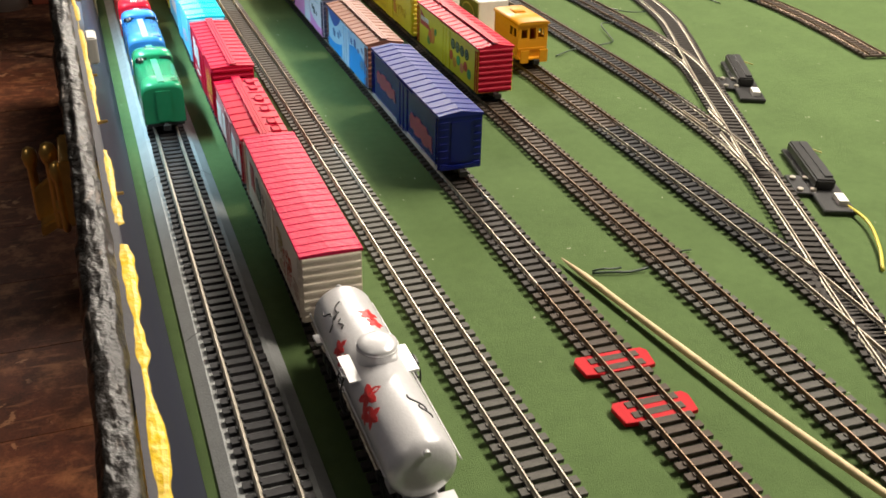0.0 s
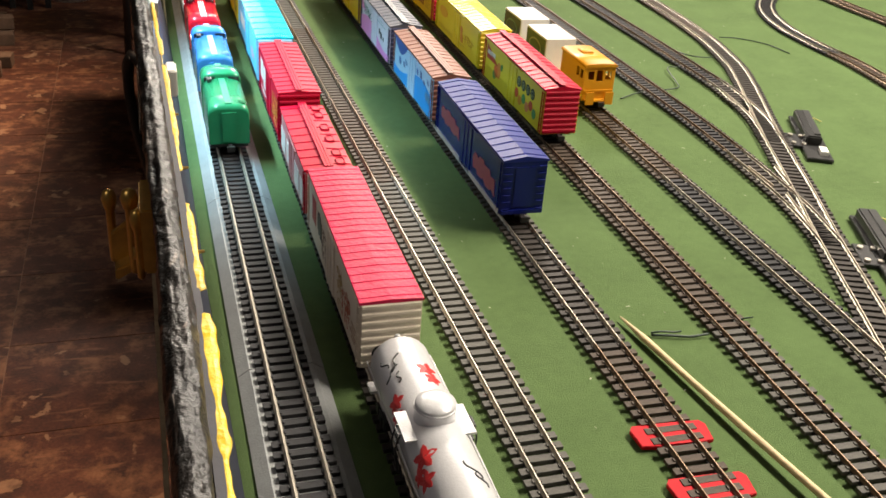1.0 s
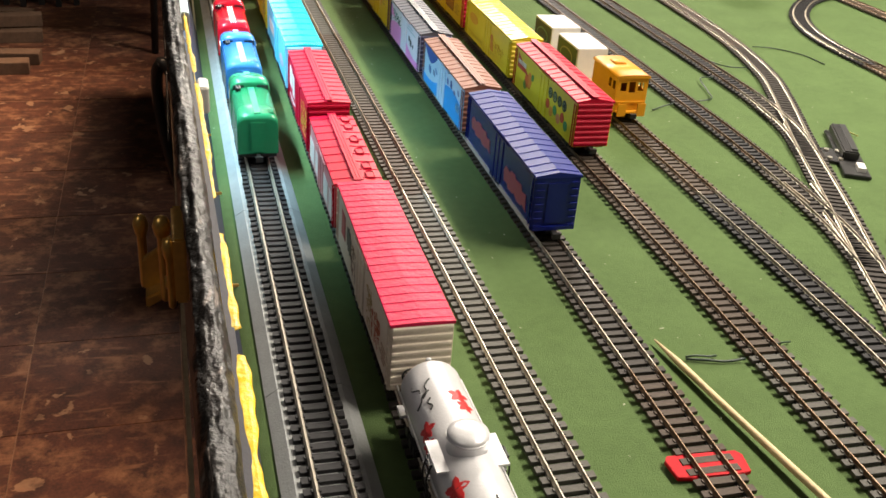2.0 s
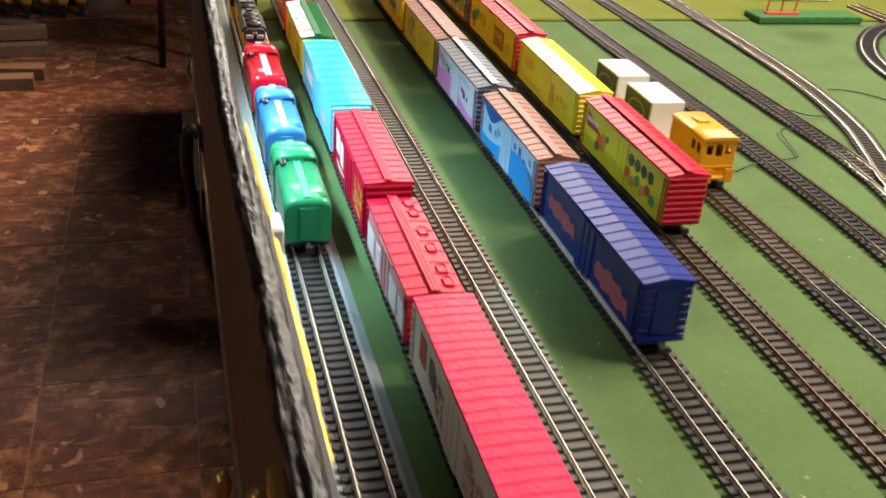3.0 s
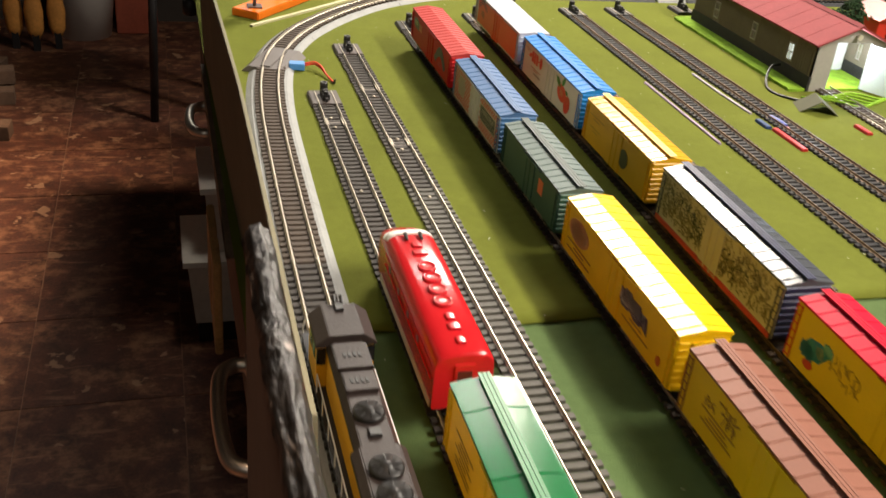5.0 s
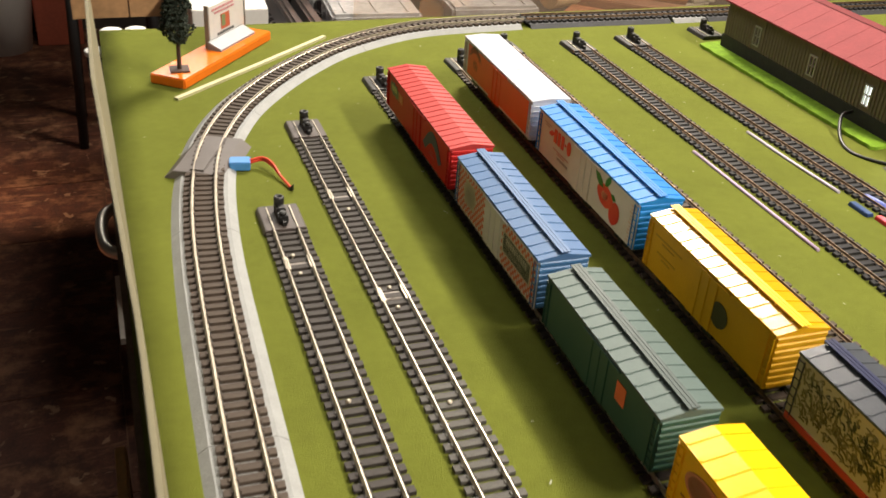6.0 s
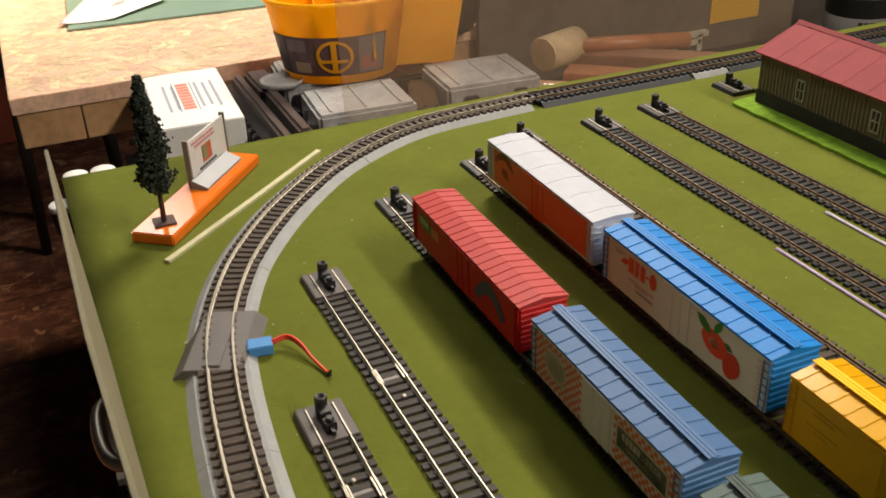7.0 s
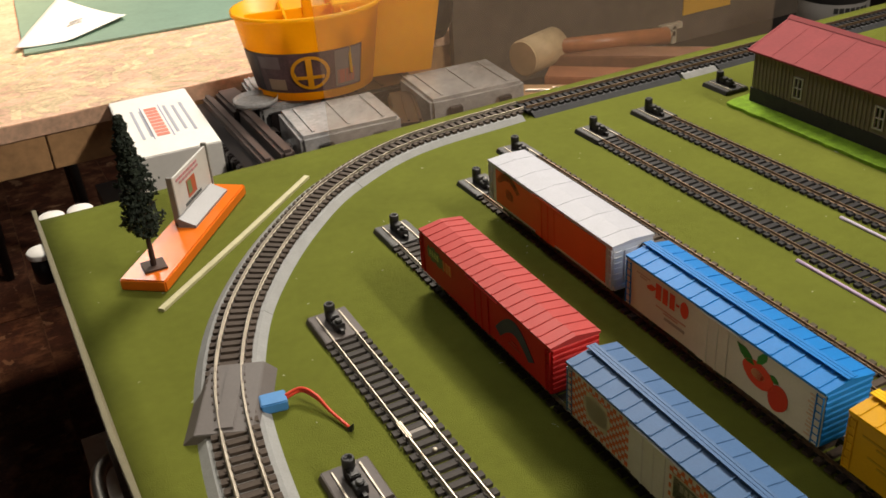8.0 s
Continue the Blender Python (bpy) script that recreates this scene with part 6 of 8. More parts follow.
# ---- engine shed ----
def engine_shed():
    x0, x1, y0, y1, ze, zr = 0.680, 0.780, 1.950, 2.240, 0.058, 0.079
    xc = 0.5 * (x0 + x1)
    wall_m = material("taupe_siding", (0.150, 0.120, 0.082), 0.7, vary=0.1, scale=40)
    # Base colour taken near black: shade along the wall's foot is put in.
    base_m = material("shaded_stone_base", (0.018, 0.016, 0.014), 0.8, vary=0.3, scale=150, bump=0.3)
    roof_m = material("faded_red_roof", (0.22, 0.030, 0.034), 0.85, vary=0.1, scale=40, bump=0.1)
    ob = thing("engine_shed", "model engine shed with taupe siding and a faded red roof", "engine shed", at=Matrix.Translation((xc, y0, 0.0012)))
    X0, X1, D = x0 - xc, x1 - xc, y1 - y0
    # long wall with window openings
    wins = [0.0425, 0.1270, 0.2240]
    for s in (-1, 1):
        bm = bmesh.new()
        xa, xb = sorted((s * X1, s * (X1 - 0.002)))
        cuts = [0.0]
        for wy in wins:
            cuts += [wy, wy + 0.010]
        cuts.append(D)
        for i in range(len(cuts) - 1):
            if i % 2 == 0:
                box(bm, xa, xb, cuts[i], cuts[i + 1], 0.018, ze)
            else:
                box(bm, xa, xb, cuts[i], cuts[i + 1], 0.018, 0.024)
                box(bm, xa, xb, cuts[i], cuts[i + 1], 0.044, ze)
        bmesh.ops.remove_doubles(bm, verts=bm.verts[:], dist=1e-5)
        wl = part("wall", bm, wall_m, ob)
        n = 58
        for i in range(n):
            y = D * (i + 0.5) / n
            if any(wy - 0.002 < y < wy + 0.012 for wy in wins):
                continue
            b2 = bmesh.new()
            xs = s * X1
            box(b2, min(xs, xs + s * 0.0008), max(xs, xs + s * 0.0008), y - 0.0009, y + 0.0009, 0.018, ze)
            part("batten", b2, wall_m, wl)
        bm = bmesh.new()
        xs = s * (X1 + 0.0012)
        box(bm, min(xs, s * (X1 - 0.002)), max(xs, s * (X1 - 0.002)), -0.001, D + 0.001, 0.0, 0.018)
        part("plinth", bm, base_m, ob)
        for wy in wins:
            bm = bmesh.new()
            for a, b, c, d in ((wy - 0.001, wy + 0.0005, 0.023, 0.045), (wy + 0.0095, wy + 0.011, 0.023, 0.045), (wy, wy + 0.010, 0.023, 0.0245), (wy, wy + 0.010, 0.0435, 0.045), (wy, wy + 0.010, 0.0336, 0.0346), (wy + 0.0045, wy + 0.0055, 0.024, 0.044)):
                box(bm, min(s * (X1 + 0.0012), s * (X1 - 0.001)), max(s * (X1 + 0.0012), s * (X1 - 0.001)), a, b, c, d)
            part("window", bm, plastic(0.35, 0.33, 0.28), ob)
    # gables: far one closed, near one with a doorway
    bm = bmesh.new()
    prism(bm, [(X0, 0.0), (X1, 0.0), (X1, ze), (0, zr), (X0, ze)], D - 0.002, D)
    part("wall", bm, wall_m, ob)
    grey_m = material("pale_grey_front", (0.30, 0.28, 0.25), 0.6, vary=0.08, scale=40)
    for a, b in ((X0, -0.024), (0.024, X1)):
        bm = bmesh.new()
        za = ze if abs(a) > abs(b) else ze + (zr - ze) * (1 - abs(a) / X1)
        zb = ze if abs(b) > abs(a) else ze + (zr - ze) * (1 - abs(b) / X1)
        prism(bm, [(a, 0.0), (b, 0.0), (b, zb - 0.001), (a, za - 0.001)], 0.0, 0.002)
        part("front_wall", bm, grey_m, ob)
    bm = bmesh.new()
    prism(bm, [(-0.024, 0.060), (0.024, 0.060), (0.024, ze + (zr - ze) * 0.52 - 0.001), (0, zr - 0.001), (-0.024, ze + (zr - ze) * 0.52 - 0.001)], 0.0, 0.002)
    part("front_wall", bm, grey_m, ob)
    # open door leaf and white inner partition
    bm = bmesh.new()
    box(bm, -0.0005, 0.0005, -0.040, 0.0, 0.003, 0.058)
    dr = part("door", bm, plastic(0.72, 0.72, 0.70), ob, "white shed door standing open")
    dr.matrix_basis = Matrix.Translation((0.024, 0.0, 0.0)) @ Matrix.Rotation(radians(28), 4, "Z")
    bm = bmesh.new()
    prism(bm, [(X0 + 0.003, 0.001), (X1 - 0.003, 0.001), (X1 - 0.003, 0.056), (X0 + 0.003, 0.056)], 0.070, 0.072)
    part("inner_partition", bm, WHITE, ob)
    bm = bmesh.new()
    box(bm, X0 + 0.002, X1 - 0.002, 0.002, D - 0.002, 0.0002, 0.0012)
    part("floor_slab", bm, plastic(0.5, 0.5, 0.5, 0.6), ob)
    # roof in two slabs with a ridge
    for s in (-1, 1):
        bm = bmesh.new()
        e, t = s * (X1 + 0.005), 0.0018
        slope = (zr - ze) / X1
        prism(bm, [(0, zr), (e, zr - slope * abs(e)), (e, zr - slope * abs(e) + t), (0, zr + t)], -0.006, D + 0.006)
        rf = part("roof", bm, roof_m, ob)
        for k in range(11):
            b2 = bmesh.new()
            y = -0.004 + (D + 0.008) * k / 10
            prism(b2, [(0, zr + t), (e, zr - slope * abs(e) + t), (e, zr - slope * abs(e) + t + 0.0003), (0, zr + t + 0.0003)], y - 0.0006, y + 0.0006)
            part("roof_seam", b2, roof_m, rf)
    bm = bmesh.new()
    prism(bm, [(-0.004, zr + 0.0008), (0.004, zr + 0.0008), (0.0, zr + 0.0042)], -0.006, D + 0.006)
    part("ridge_cap", bm, roof_m, ob)
    bm = bmesh.new()
    tube(bm, (0, -0.006, 0.068), (0, 0.0, 0.068), 0.0035, 0.002, 12)
    part("door_lamp", bm, CHROME, ob, "small bright lamp over the shed door")
    return ob


engine_shed()
shed_lamp = bpy.data.lights.new("shed_lamp", "POINT")
shed_lamp.energy, shed_lamp.color, shed_lamp.shadow_soft_size = 0.42, (0.74, 0.90, 1.0), 0.004
new("shed_lamp", shed_lamp).location = (0.730, 1.962, 0.055)
lime = material("lime_grass", (0.20, 0.36, 0.012), 0.95, vary=0.35, scale=120, bump=1.0, bump_scale=700)
bm = bmesh.new()
rnd = random.Random(8)
edge = []
for i in range(40):
    edge.append((0.655 + 0.002 * rnd.random(), 1.951 + 0.299 * i / 39))
for i in range(12):
    edge.append((0.67 + 0.14 * i / 11, 2.252 + 0.003 * rnd.random()))
for i in range(40):
    edge.append((0.815 + 0.004 * rnd.random(), 2.25 - 0.299 * i / 39))
for i in range(8):
    edge.append((0.80 - 0.14 * i / 7, 1.949 + 0.002 * rnd.random()))
outline(bm, edge[::-1], 0.0035, "z", 0.0010)
tagged(new("grass_base", finish(bm, "grass_base", lime)), "bright lime green grass mat under the engine shed", "grass mat")
bm = bmesh.new()
for k in range(5):
    y = 1.925 + 0.006 * k
    wire(bm, [(0.66 + 0.01 * k, 1.93, 0.002), (0.69 + 0.01 * k, y - 0.02, 0.006), (0.72 + 0.012 * k, y - 0.03, 0.002), (0.76 + 0.01 * k, y - 0.01, 0.003)], 0.0016)
tagged(new("lime_cord", finish(bm, "lime_cord", lime), ), "tangled lime green cord in front of the shed", "cord", kind="stuff")
# a folded brown card tent in front of the shed
tent = thing("card_tent", "small folded olive card in front of the shed", "card", at=Matrix.Translation((0.655, 1.893, 0.0012)) @ Matrix.Rotation(radians(-20), 4, "Z"))
bm = bmesh.new()
prism(bm, [(-0.022, 0.0), (-0.021, 0.0), (0.0, 0.013), (0.021, 0.0), (0.022, 0.0), (0.0, 0.0145)], -0.016, 0.016)
part("fold", bm, material("olive_card", (0.06, 0.058, 0.022), 0.8, vary=0.15), tent)


# ---- tree and sign on the orange base ----
base_dir = Vector((0.106, 0.134)).normalized()
turn = math.atan2(base_dir.y, base_dir.x)
obase = thing("sign_base", "glossy orange plastic base carrying a sign and a tree", "base", at=Matrix.Translation((0.0957, 2.2885, 0.0012)) @ Matrix.Rotation(turn, 4, "Z"))
bm = bmesh.new()
box(bm, -0.0860, 0.0860, -0.0195, 0.0195, 0, 0.0100)
part("block", bm, plastic(0.72, 0.16, 0.012, 0.20), obase, bevel=0.0012)
sg = thing("model_sign", "white model sign board with red emblem and lettering", "sign", at=Matrix.Translation((0.0957, 2.2885, 0.0112)) @ Matrix.Rotation(turn, 4, "Z"))
bm = bmesh.new()
prism(bm, [(-0.0085, 0.0), (0.0078, 0.0), (0.0078, 0.0075), (0.0060, 0.0080), (-0.0085, 0.0022)], 0.0, 0.070)
bmesh.ops.rotate(bm, cent=(0, 0, 0), matrix=Matrix.Rotation(radians(-90), 3, "Z"), verts=bm.verts[:])
bmesh.ops.scale(bm, vec=(1, -1, 1), verts=bm.verts[:])
part("foot", bm, plastic(0.22, 0.225, 0.235, 0.45), sg, "grey sloped foot")
bm = bmesh.new()
box(bm, 0.006, 0.077, 0.0082, 0.0102, 0.000, 0.042)
part("board", bm, plastic(0.60, 0.585, 0.56), sg, bevel=0.0004)
for u, z, wd, ht, m in ((0.034, 0.0375, 0.044, 0.0024, plastic(0.5, 0.22, 0.24)), (0.037, 0.0335, 0.040, 0.0022, plastic(0.5, 0.22, 0.24)), (0.038, 0.0215, 0.017, 0.016, plastic(0.45, 0.10, 0.05)), (0.034, 0.0225, 0.007, 0.012, plastic(0.16, 0.22, 0.10)), (0.038, 0.0100, 0.034, 0.0026, plastic(0.08, 0.08, 0.08))):
    bm = bmesh.new()
    k = 6 if wd > 0.03 else 1
    for q in range(k):
        w0 = wd / k
        box(bm, u - wd / 2 + q * w0 + (0.1 * w0 if k > 1 else 0), u - wd / 2 + (q + 1) * w0 - (0.12 * w0 if k > 1 else 0), 0.0077 - 0.0002 * (wd < 0.01), 0.0084, z - ht / 2, z + ht / 2)
    part("marking", bm, m, sg)
for u in (0.0042, 0.0775):
    bm = bmesh.new()
    box(bm, u, u + 0.0020, 0.0075, 0.0125, 0.0, 0.044)
    part("post", bm, plastic(0.22, 0.21, 0.19), sg)


def tree(x, y, z0, height, width, label, colour):
    """A narrow model tree: tapered trunk, limbs and a crown of many small clumps."""
    ob = thing("model_tree", label, "tree", at=Matrix.Translation((x, y, z0)))
    bm = bmesh.new()
    tube(bm, (0, 0, 0), (0.0006, 0, height * 0.30), 0.0024, 0.0017, 8)
    tube(bm, (0.0006, 0, height * 0.30), (0, 0, height * 0.96), 0.0017, 0.0004, 8)
    rnd = random.Random(int(x * 1000))
    for k in range(22):
        z = height * (0.24 + 0.65 * k / 22)
        a = rnd.uniform(0, 6.28)
        r = width * (1 - (z / height - 0.2)) * 0.8
        tube(bm, (0, 0, z), (r * math.cos(a), r * math.sin(a), z + r * 0.5), 0.0008, 0.0003, 5)
    part("trunk", bm, material("tree_bark", (0.045, 0.022, 0.014), 0.9, vary=0.3, scale=200), ob)
    bm = bmesh.new()
    box(bm, -0.009, 0.009, -0.009, 0.009, 0, 0.0016)
    part("foot", bm, material("tree_foot", (0.06, 0.03, 0.02), 0.6), ob)
    verts, faces = [], []
    for k in range(2600):
        q = rnd.random()
        z = height * (0.22 + 0.78 * q)
        env = width * (0.55 + 0.55 * math.sin(math.pi * min(1, (1 - q) * 0.75 + 0.12))) * (1.0 - 0.75 * q ** 2.2)
        lump = 0.75 + 0.5 * noise.noise((z * 90, math.floor(q * 9), 1.0))
        a = rnd.uniform(0, 6.283)
        env *= 0.8 + 0.45 * noise.noise((math.cos(a) * 1.6, math.sin(a) * 1.6, z * 55))
        r = env * lump * math.sqrt(rnd.uniform(0.15, 1.0))
        c = Vector((r * math.cos(a), r * math.sin(a), z))
        s = rnd.uniform(0.0012, 0.0026)
        e = Euler((rnd.uniform(0, 6), rnd.uniform(0, 6), rnd.uniform(0, 6))).to_matrix()
        i0 = len(verts)
        for p in ((1, 0, 0), (-0.5, 0.8, 0.2), (-0.5, -0.8, -0.2), (0, 0.1, 0.9)):
            verts.append(c + e @ (Vector(p) * s))
        faces += [(i0, i0 + 1, i0 + 2), (i0, i0 + 1, i0 + 3), (i0 + 1, i0 + 2, i0 + 3), (i0, i0 + 2, i0 + 3)]
    me = bpy.data.meshes.new("crown")
    me.from_pydata([tuple(v) for v in verts], [], faces)
    me.materials.append(material("dark_foliage", colour, 0.9, vary=0.5, scale=150))
    cr = new("crown", me)
    cr.parent = ob
    return ob


tree(0.0560, 2.2380, 0.0112, 0.127, 0.0215, "narrow dark green model tree on an orange base", (0.018, 0.026, 0.016))
tree(0.845, 2.115, 0.002, 0.075, 0.030, "rounded dark green model tree behind the engine shed", (0.02, 0.05, 0.015))
tree(0.885, 2.05, 0.002, 0.070, 0.030, "rounded dark green model tree behind the engine shed", (0.02, 0.05, 0.015))
rs = thing("red_shed", "small bright red model building behind the trees", "model building", at=Matrix.Translation((0.93, 2.15, 0.0012)))
bm = bmesh.new()
box(bm, -0.03, 0.03, -0.03, 0.03, 0, 0.04)
part("wall", bm, plastic(0.55, 0.03, 0.02), rs, bevel=0.0006)
bm = bmesh.new()
prism(bm, [(-0.034, 0.039), (0.034, 0.039), (0, 0.056)], -0.034, 0.034)
part("roof", bm, plastic(0.35, 0.03, 0.02), rs)

# ---- billboard and paper ----
bill = thing("billboard", "model billboard on red posts on a green base", "billboard", at=Matrix.Translation((0.875, 1.518, 0.0)))
bm = bmesh.new()
box(bm, -0.090, 0.090, -0.022, 0.022, 0, 0.010)
part("base", bm, material("grass_block", (0.02, 0.10, 0.012), 0.9, vary=0.4, scale=150, bump=0.8, bump_scale=600), bill, bevel=0.0015)
redpost = plastic(0.50, 0.05, 0.03)
bm = bmesh.new()
box(bm, -0.068, -0.012, -0.005, 0.005, 0.010, 0.0125)
part("post_plate", bm, redpost, bill)
for x in (-0.064, -0.040, -0.016):
    bm = bmesh.new()
    tube(bm, (x, 0.003, 0.011), (x + 0.001, 0.0, 0.052), 0.0013, sides=8)
    part("post", bm, redpost, bill)
bm = bmesh.new()
box(bm, -0.070, -0.004, -0.003, 0.003, 0.046, 0.048)
part("crossbar", bm, redpost, bill)
bm = bmesh.new()
box(bm, -0.070, -0.004, -0.0015, 0.0015, 0.048, 0.082)
part("panel", bm, plastic(0.45, 0.44, 0.43), bill, bevel=0.0004)
for x0_, x1_, z0_, z1_, c in ((-0.064, -0.044, 0.052, 0.065, (0.03, 0.03, 0.03)), (-0.040, -0.028, 0.053, 0.064, (0.4, 0.12, 0.08)), (-0.024, -0.008, 0.050, 0.070, (0.6, 0.18, 0.04))):
    bm = bmesh.new()
    box(bm, x0_, x1_, -0.0019, -0.0012, z0_, z1_)
    part("marking", bm, plastic(*c), bill)
paper_m = material("white_paper", (0.80, 0.80, 0.76), 0.7, vary=0.03, scale=20)


def paper(name, corners, z, label, lift=0.004):
    """A thin, slightly curled sheet over four corners."""
    bm = bmesh.new()
    n = 12
    rows_ = []
    for j in range(n + 1):
        row = []
        for i in range(n + 1):
            u, v = i / n, j / n
            p = [(1 - u) * (1 - v) * corners[0][k] + u * (1 - v) * corners[1][k] + u * v * corners[2][k] + (1 - u) * v * corners[3][k] for k in (0, 1)]
            row.append(bm.verts.new((p[0], p[1], z + lift * (abs(u - 0.5) * 2) ** 3 * (0.5 + 0.5 * v))))
        rows_.append(row)
    for j in range(n):
        for i in range(n):
            bm.faces.new((rows_[j][i], rows_[j][i + 1], rows_[j + 1][i + 1], rows_[j + 1][i])).smooth = True
    res = bmesh.ops.extrude_face_region(bm, geom=bm.faces[:])
    for g in res["geom"]:
        if isinstance(g, bmesh.types.BMVert):
            g.co.z += 0.0004
    return tagged(new(name, finish(bm, name, paper_m)), label, "paper")


paper("paper_sheet", [(0.789, 1.642), (1.00, 1.628), (1.00, 1.79), (0.790, 1.79)], 0.0030, "plain white sheet of paper lying on the layout", 0.001)


for x, y0_, y1_, col, words in ((0.5775, 1.837, 1.860, (0.02, 0.05, 0.16), "small dark blue clip beside the siding"), (0.5825, 1.777, 1.834, (0.45, 0.02, 0.02), "red clip strip beside the siding"), (0.6890, 1.815, 1.840, (0.45, 0.03, 0.03), "small red clip beside the shed track")):
    cl_ = thing("side_clip", words, "clip", "clips beside the far sidings", at=Matrix.Translation((x - 0.018, 0.5 * (y0_ + y1_), 0.0012)))
    bm = bmesh.new()
    prism(bm, [(-0.004, 0), (0.004, 0), (0.003, 0.0032), (-0.003, 0.0032)], -(y1_ - y0_) / 2, (y1_ - y0_) / 2)
    part("clip_plate", bm, plastic(*col), cl_, bevel=0.0005)

# ---- guard boards on the table's edge ----
board = thing("guard_board", "dark brown guard board with a torn rough top edge", "guard board")
bm = bmesh.new()
B_END = 1.275


def board_top(y):
    return 0.203 + 0.03 * (y - 1.0)


def board_shift(y):
    """The board bends in a little towards its near end."""
    return 0.0045 * min(1.0, max(0.0, (0.65 - y) / 0.30))


def along_board(bm, profile, y0, y1, n):
    """Draws a profile of (x, z), given for each y, along the board."""
    rings = []
    for i in range(n + 1):
        y = y0 + (y1 - y0) * i / n
        rings.append([bm.verts.new((x + board_shift(y), y, z)) for x, z in profile(y)])
    k = len(rings[0])
    for r0, r1 in zip(rings, rings[1:]):
        for q in range(k):
            bm.faces.new((r0[q], r0[(q + 1) % k], r1[(q + 1) % k], r1[q]))
    bm.faces.new(rings[0])
    bm.faces.new(rings[-1][::-1])


def core(y):
    t = board_top(y) + 0.0012 * noise.noise((y * 60, 0, 0)) - 0.004
    return ((-0.0345, 0.018), (-0.0272, 0.018), (-0.0272, t), (-0.0345, t))


along_board(bm, core, -0.30, B_END, 260)
part("board", bm, BOARDM, board)


def torn(y):
    pts = []
    for k in range(15):
        t = math.pi * k / 14
        j = 0.0009 * noise.noise((y * 14, k * 0.5, 4.0)) + 0.0007 * noise.noise((y * 60, k * 0.9, 9.0)) + 0.0006 * noise.noise((y * 150, k * 1.7, 2.0))
        pts.append((-0.0310 - (0.0046 + j) * math.cos(t), board_top(y) - 0.0045 + (0.0052 + 1.3 * j) * math.sin(t)))
    return pts


bm = bmesh.new()
along_board(bm, torn, -0.30, B_END, 900)
for f_ in bm.faces:
    f_.smooth = True
part("torn_edge", bm, ROUGHEDGE, board, "torn grey and black foam edge")
bm = bmesh.new()
along_board(bm, lambda y: ((-0.0269, 0.101), (-0.0222, 0.101), (-0.0236 - 0.001 * max(0.0, min(1.0, (y - 0.40) / 0.2)), board_top(y) - 0.007), (-0.0262, board_top(y) - 0.006)), -0.30, 0.60, 80)
part("upper_facing", bm, material("mauve_brown_board", (0.014, 0.012, 0.018), 0.7, vary=0.3, scale=40, bump=0.1), board, "brown upper facing")
bm = bmesh.new()
along_board(bm, lambda y: ((-0.0270, 0.0010), (-0.0030, 0.0010), (-0.0206, 0.100), (-0.0268, 0.100)), -0.30, B_END - 0.01, 120)
part("inner_face", bm, NAVY, board, "dark navy inner facing")


def bead(y):
    """Yellow glue run: a lumpy, broken bead along the lip."""
    w = 0.0019 * (1 + 0.8 * noise.noise((y * 38, 3.1, 0)) + 0.45 * noise.noise((y * 120, 6.1, 0)))
    w *= min(1.0, max(0.25, (0.80 - y) / 0.30)) * (1 + 0.45 * min(1.0, max(0.0, (0.46 - y) / 0.14)))
    if noise.noise((y * 27, 8.8, 0)) < -0.34 or y > 0.665:
        w = 0.0002
    m = -0.0241 + 0.0008 * noise.noise((y * 30, 1.7, 0))
    z = board_top(y) - 0.0075
    return [(m + w * math.cos(math.pi * k / 6), z + 0.28 * w * math.sin(math.pi * k / 6)) for k in range(7)]


bm = bmesh.new()
along_board(bm, bead, -0.30, 0.67, 620)
part("yellow_lip", bm, YELLOWPAINT, board, "lumpy yellow glue bead along the inner lip")
bm = bmesh.new()
box(bm, -0.0365, -0.0340, -0.30, B_END, 0.014, 0.0205)
part("bottom_strip", bm, material("worn_wood_strip", (0.30, 0.22, 0.14), 0.7, vary=0.4, scale=60, bump=0.2), board, "worn pale strip along the lower edge")

def clip_tag(y, z, size, m, label, name="clip_tag"):
    ob = thing(name, label, "clip", "clips on the guard board", at=Matrix.Translation((-0.0200 - 0.003 * (y > 0.7) + board_shift(y), y, z)))
    bm = bmesh.new()
    box(bm, -0.0015, 0.004, -size / 2, size / 2, -0.010, 0.004)
    part("clip_body", bm, m, ob, bevel=0.0008)
    bm = bmesh.new()
    tube(bm, (0.000, -size / 3, -0.003), (0.0, size / 3, -0.003), 0.003, sides=10)
    part("spring", bm, CHROME, ob)


clip_tag(1.18, 0.155, 0.05, plastic(0.03, 0.12, 0.35), "blue plastic spring clip on the inner board")
clip_tag(1.06, 0.140, 0.06, plastic(0.50, 0.03, 0.05), "red plastic spring clip on the inner board")
clip_tag(0.86, 0.140, 0.06, CHROME, "chrome spring clip on the inner board")
clip_tag(0.60, 0.165, 0.016, WHITE, "white paper tag on the inner board", "paper_tag")

yb = thing("yellow_strip", "bright yellow plastic strip along the board's inner edge", "plastic strip", at=Matrix.Translation((-0.0196, 0.966, 0.198)))
bm = bmesh.new()
box(bm, -0.0036, 0.0036, -0.053, 0.053, -0.002, 0.002)
part("strip", bm, plastic(0.80, 0.56, 0.01), yb, bevel=0.0006)
bm = bmesh.new()
for y in (-0.04, 0.04):
    box(bm, -0.0055, -0.0036, y - 0.004, y + 0.004, -0.006, 0.001)
part("bracket", bm, BLACK, yb)

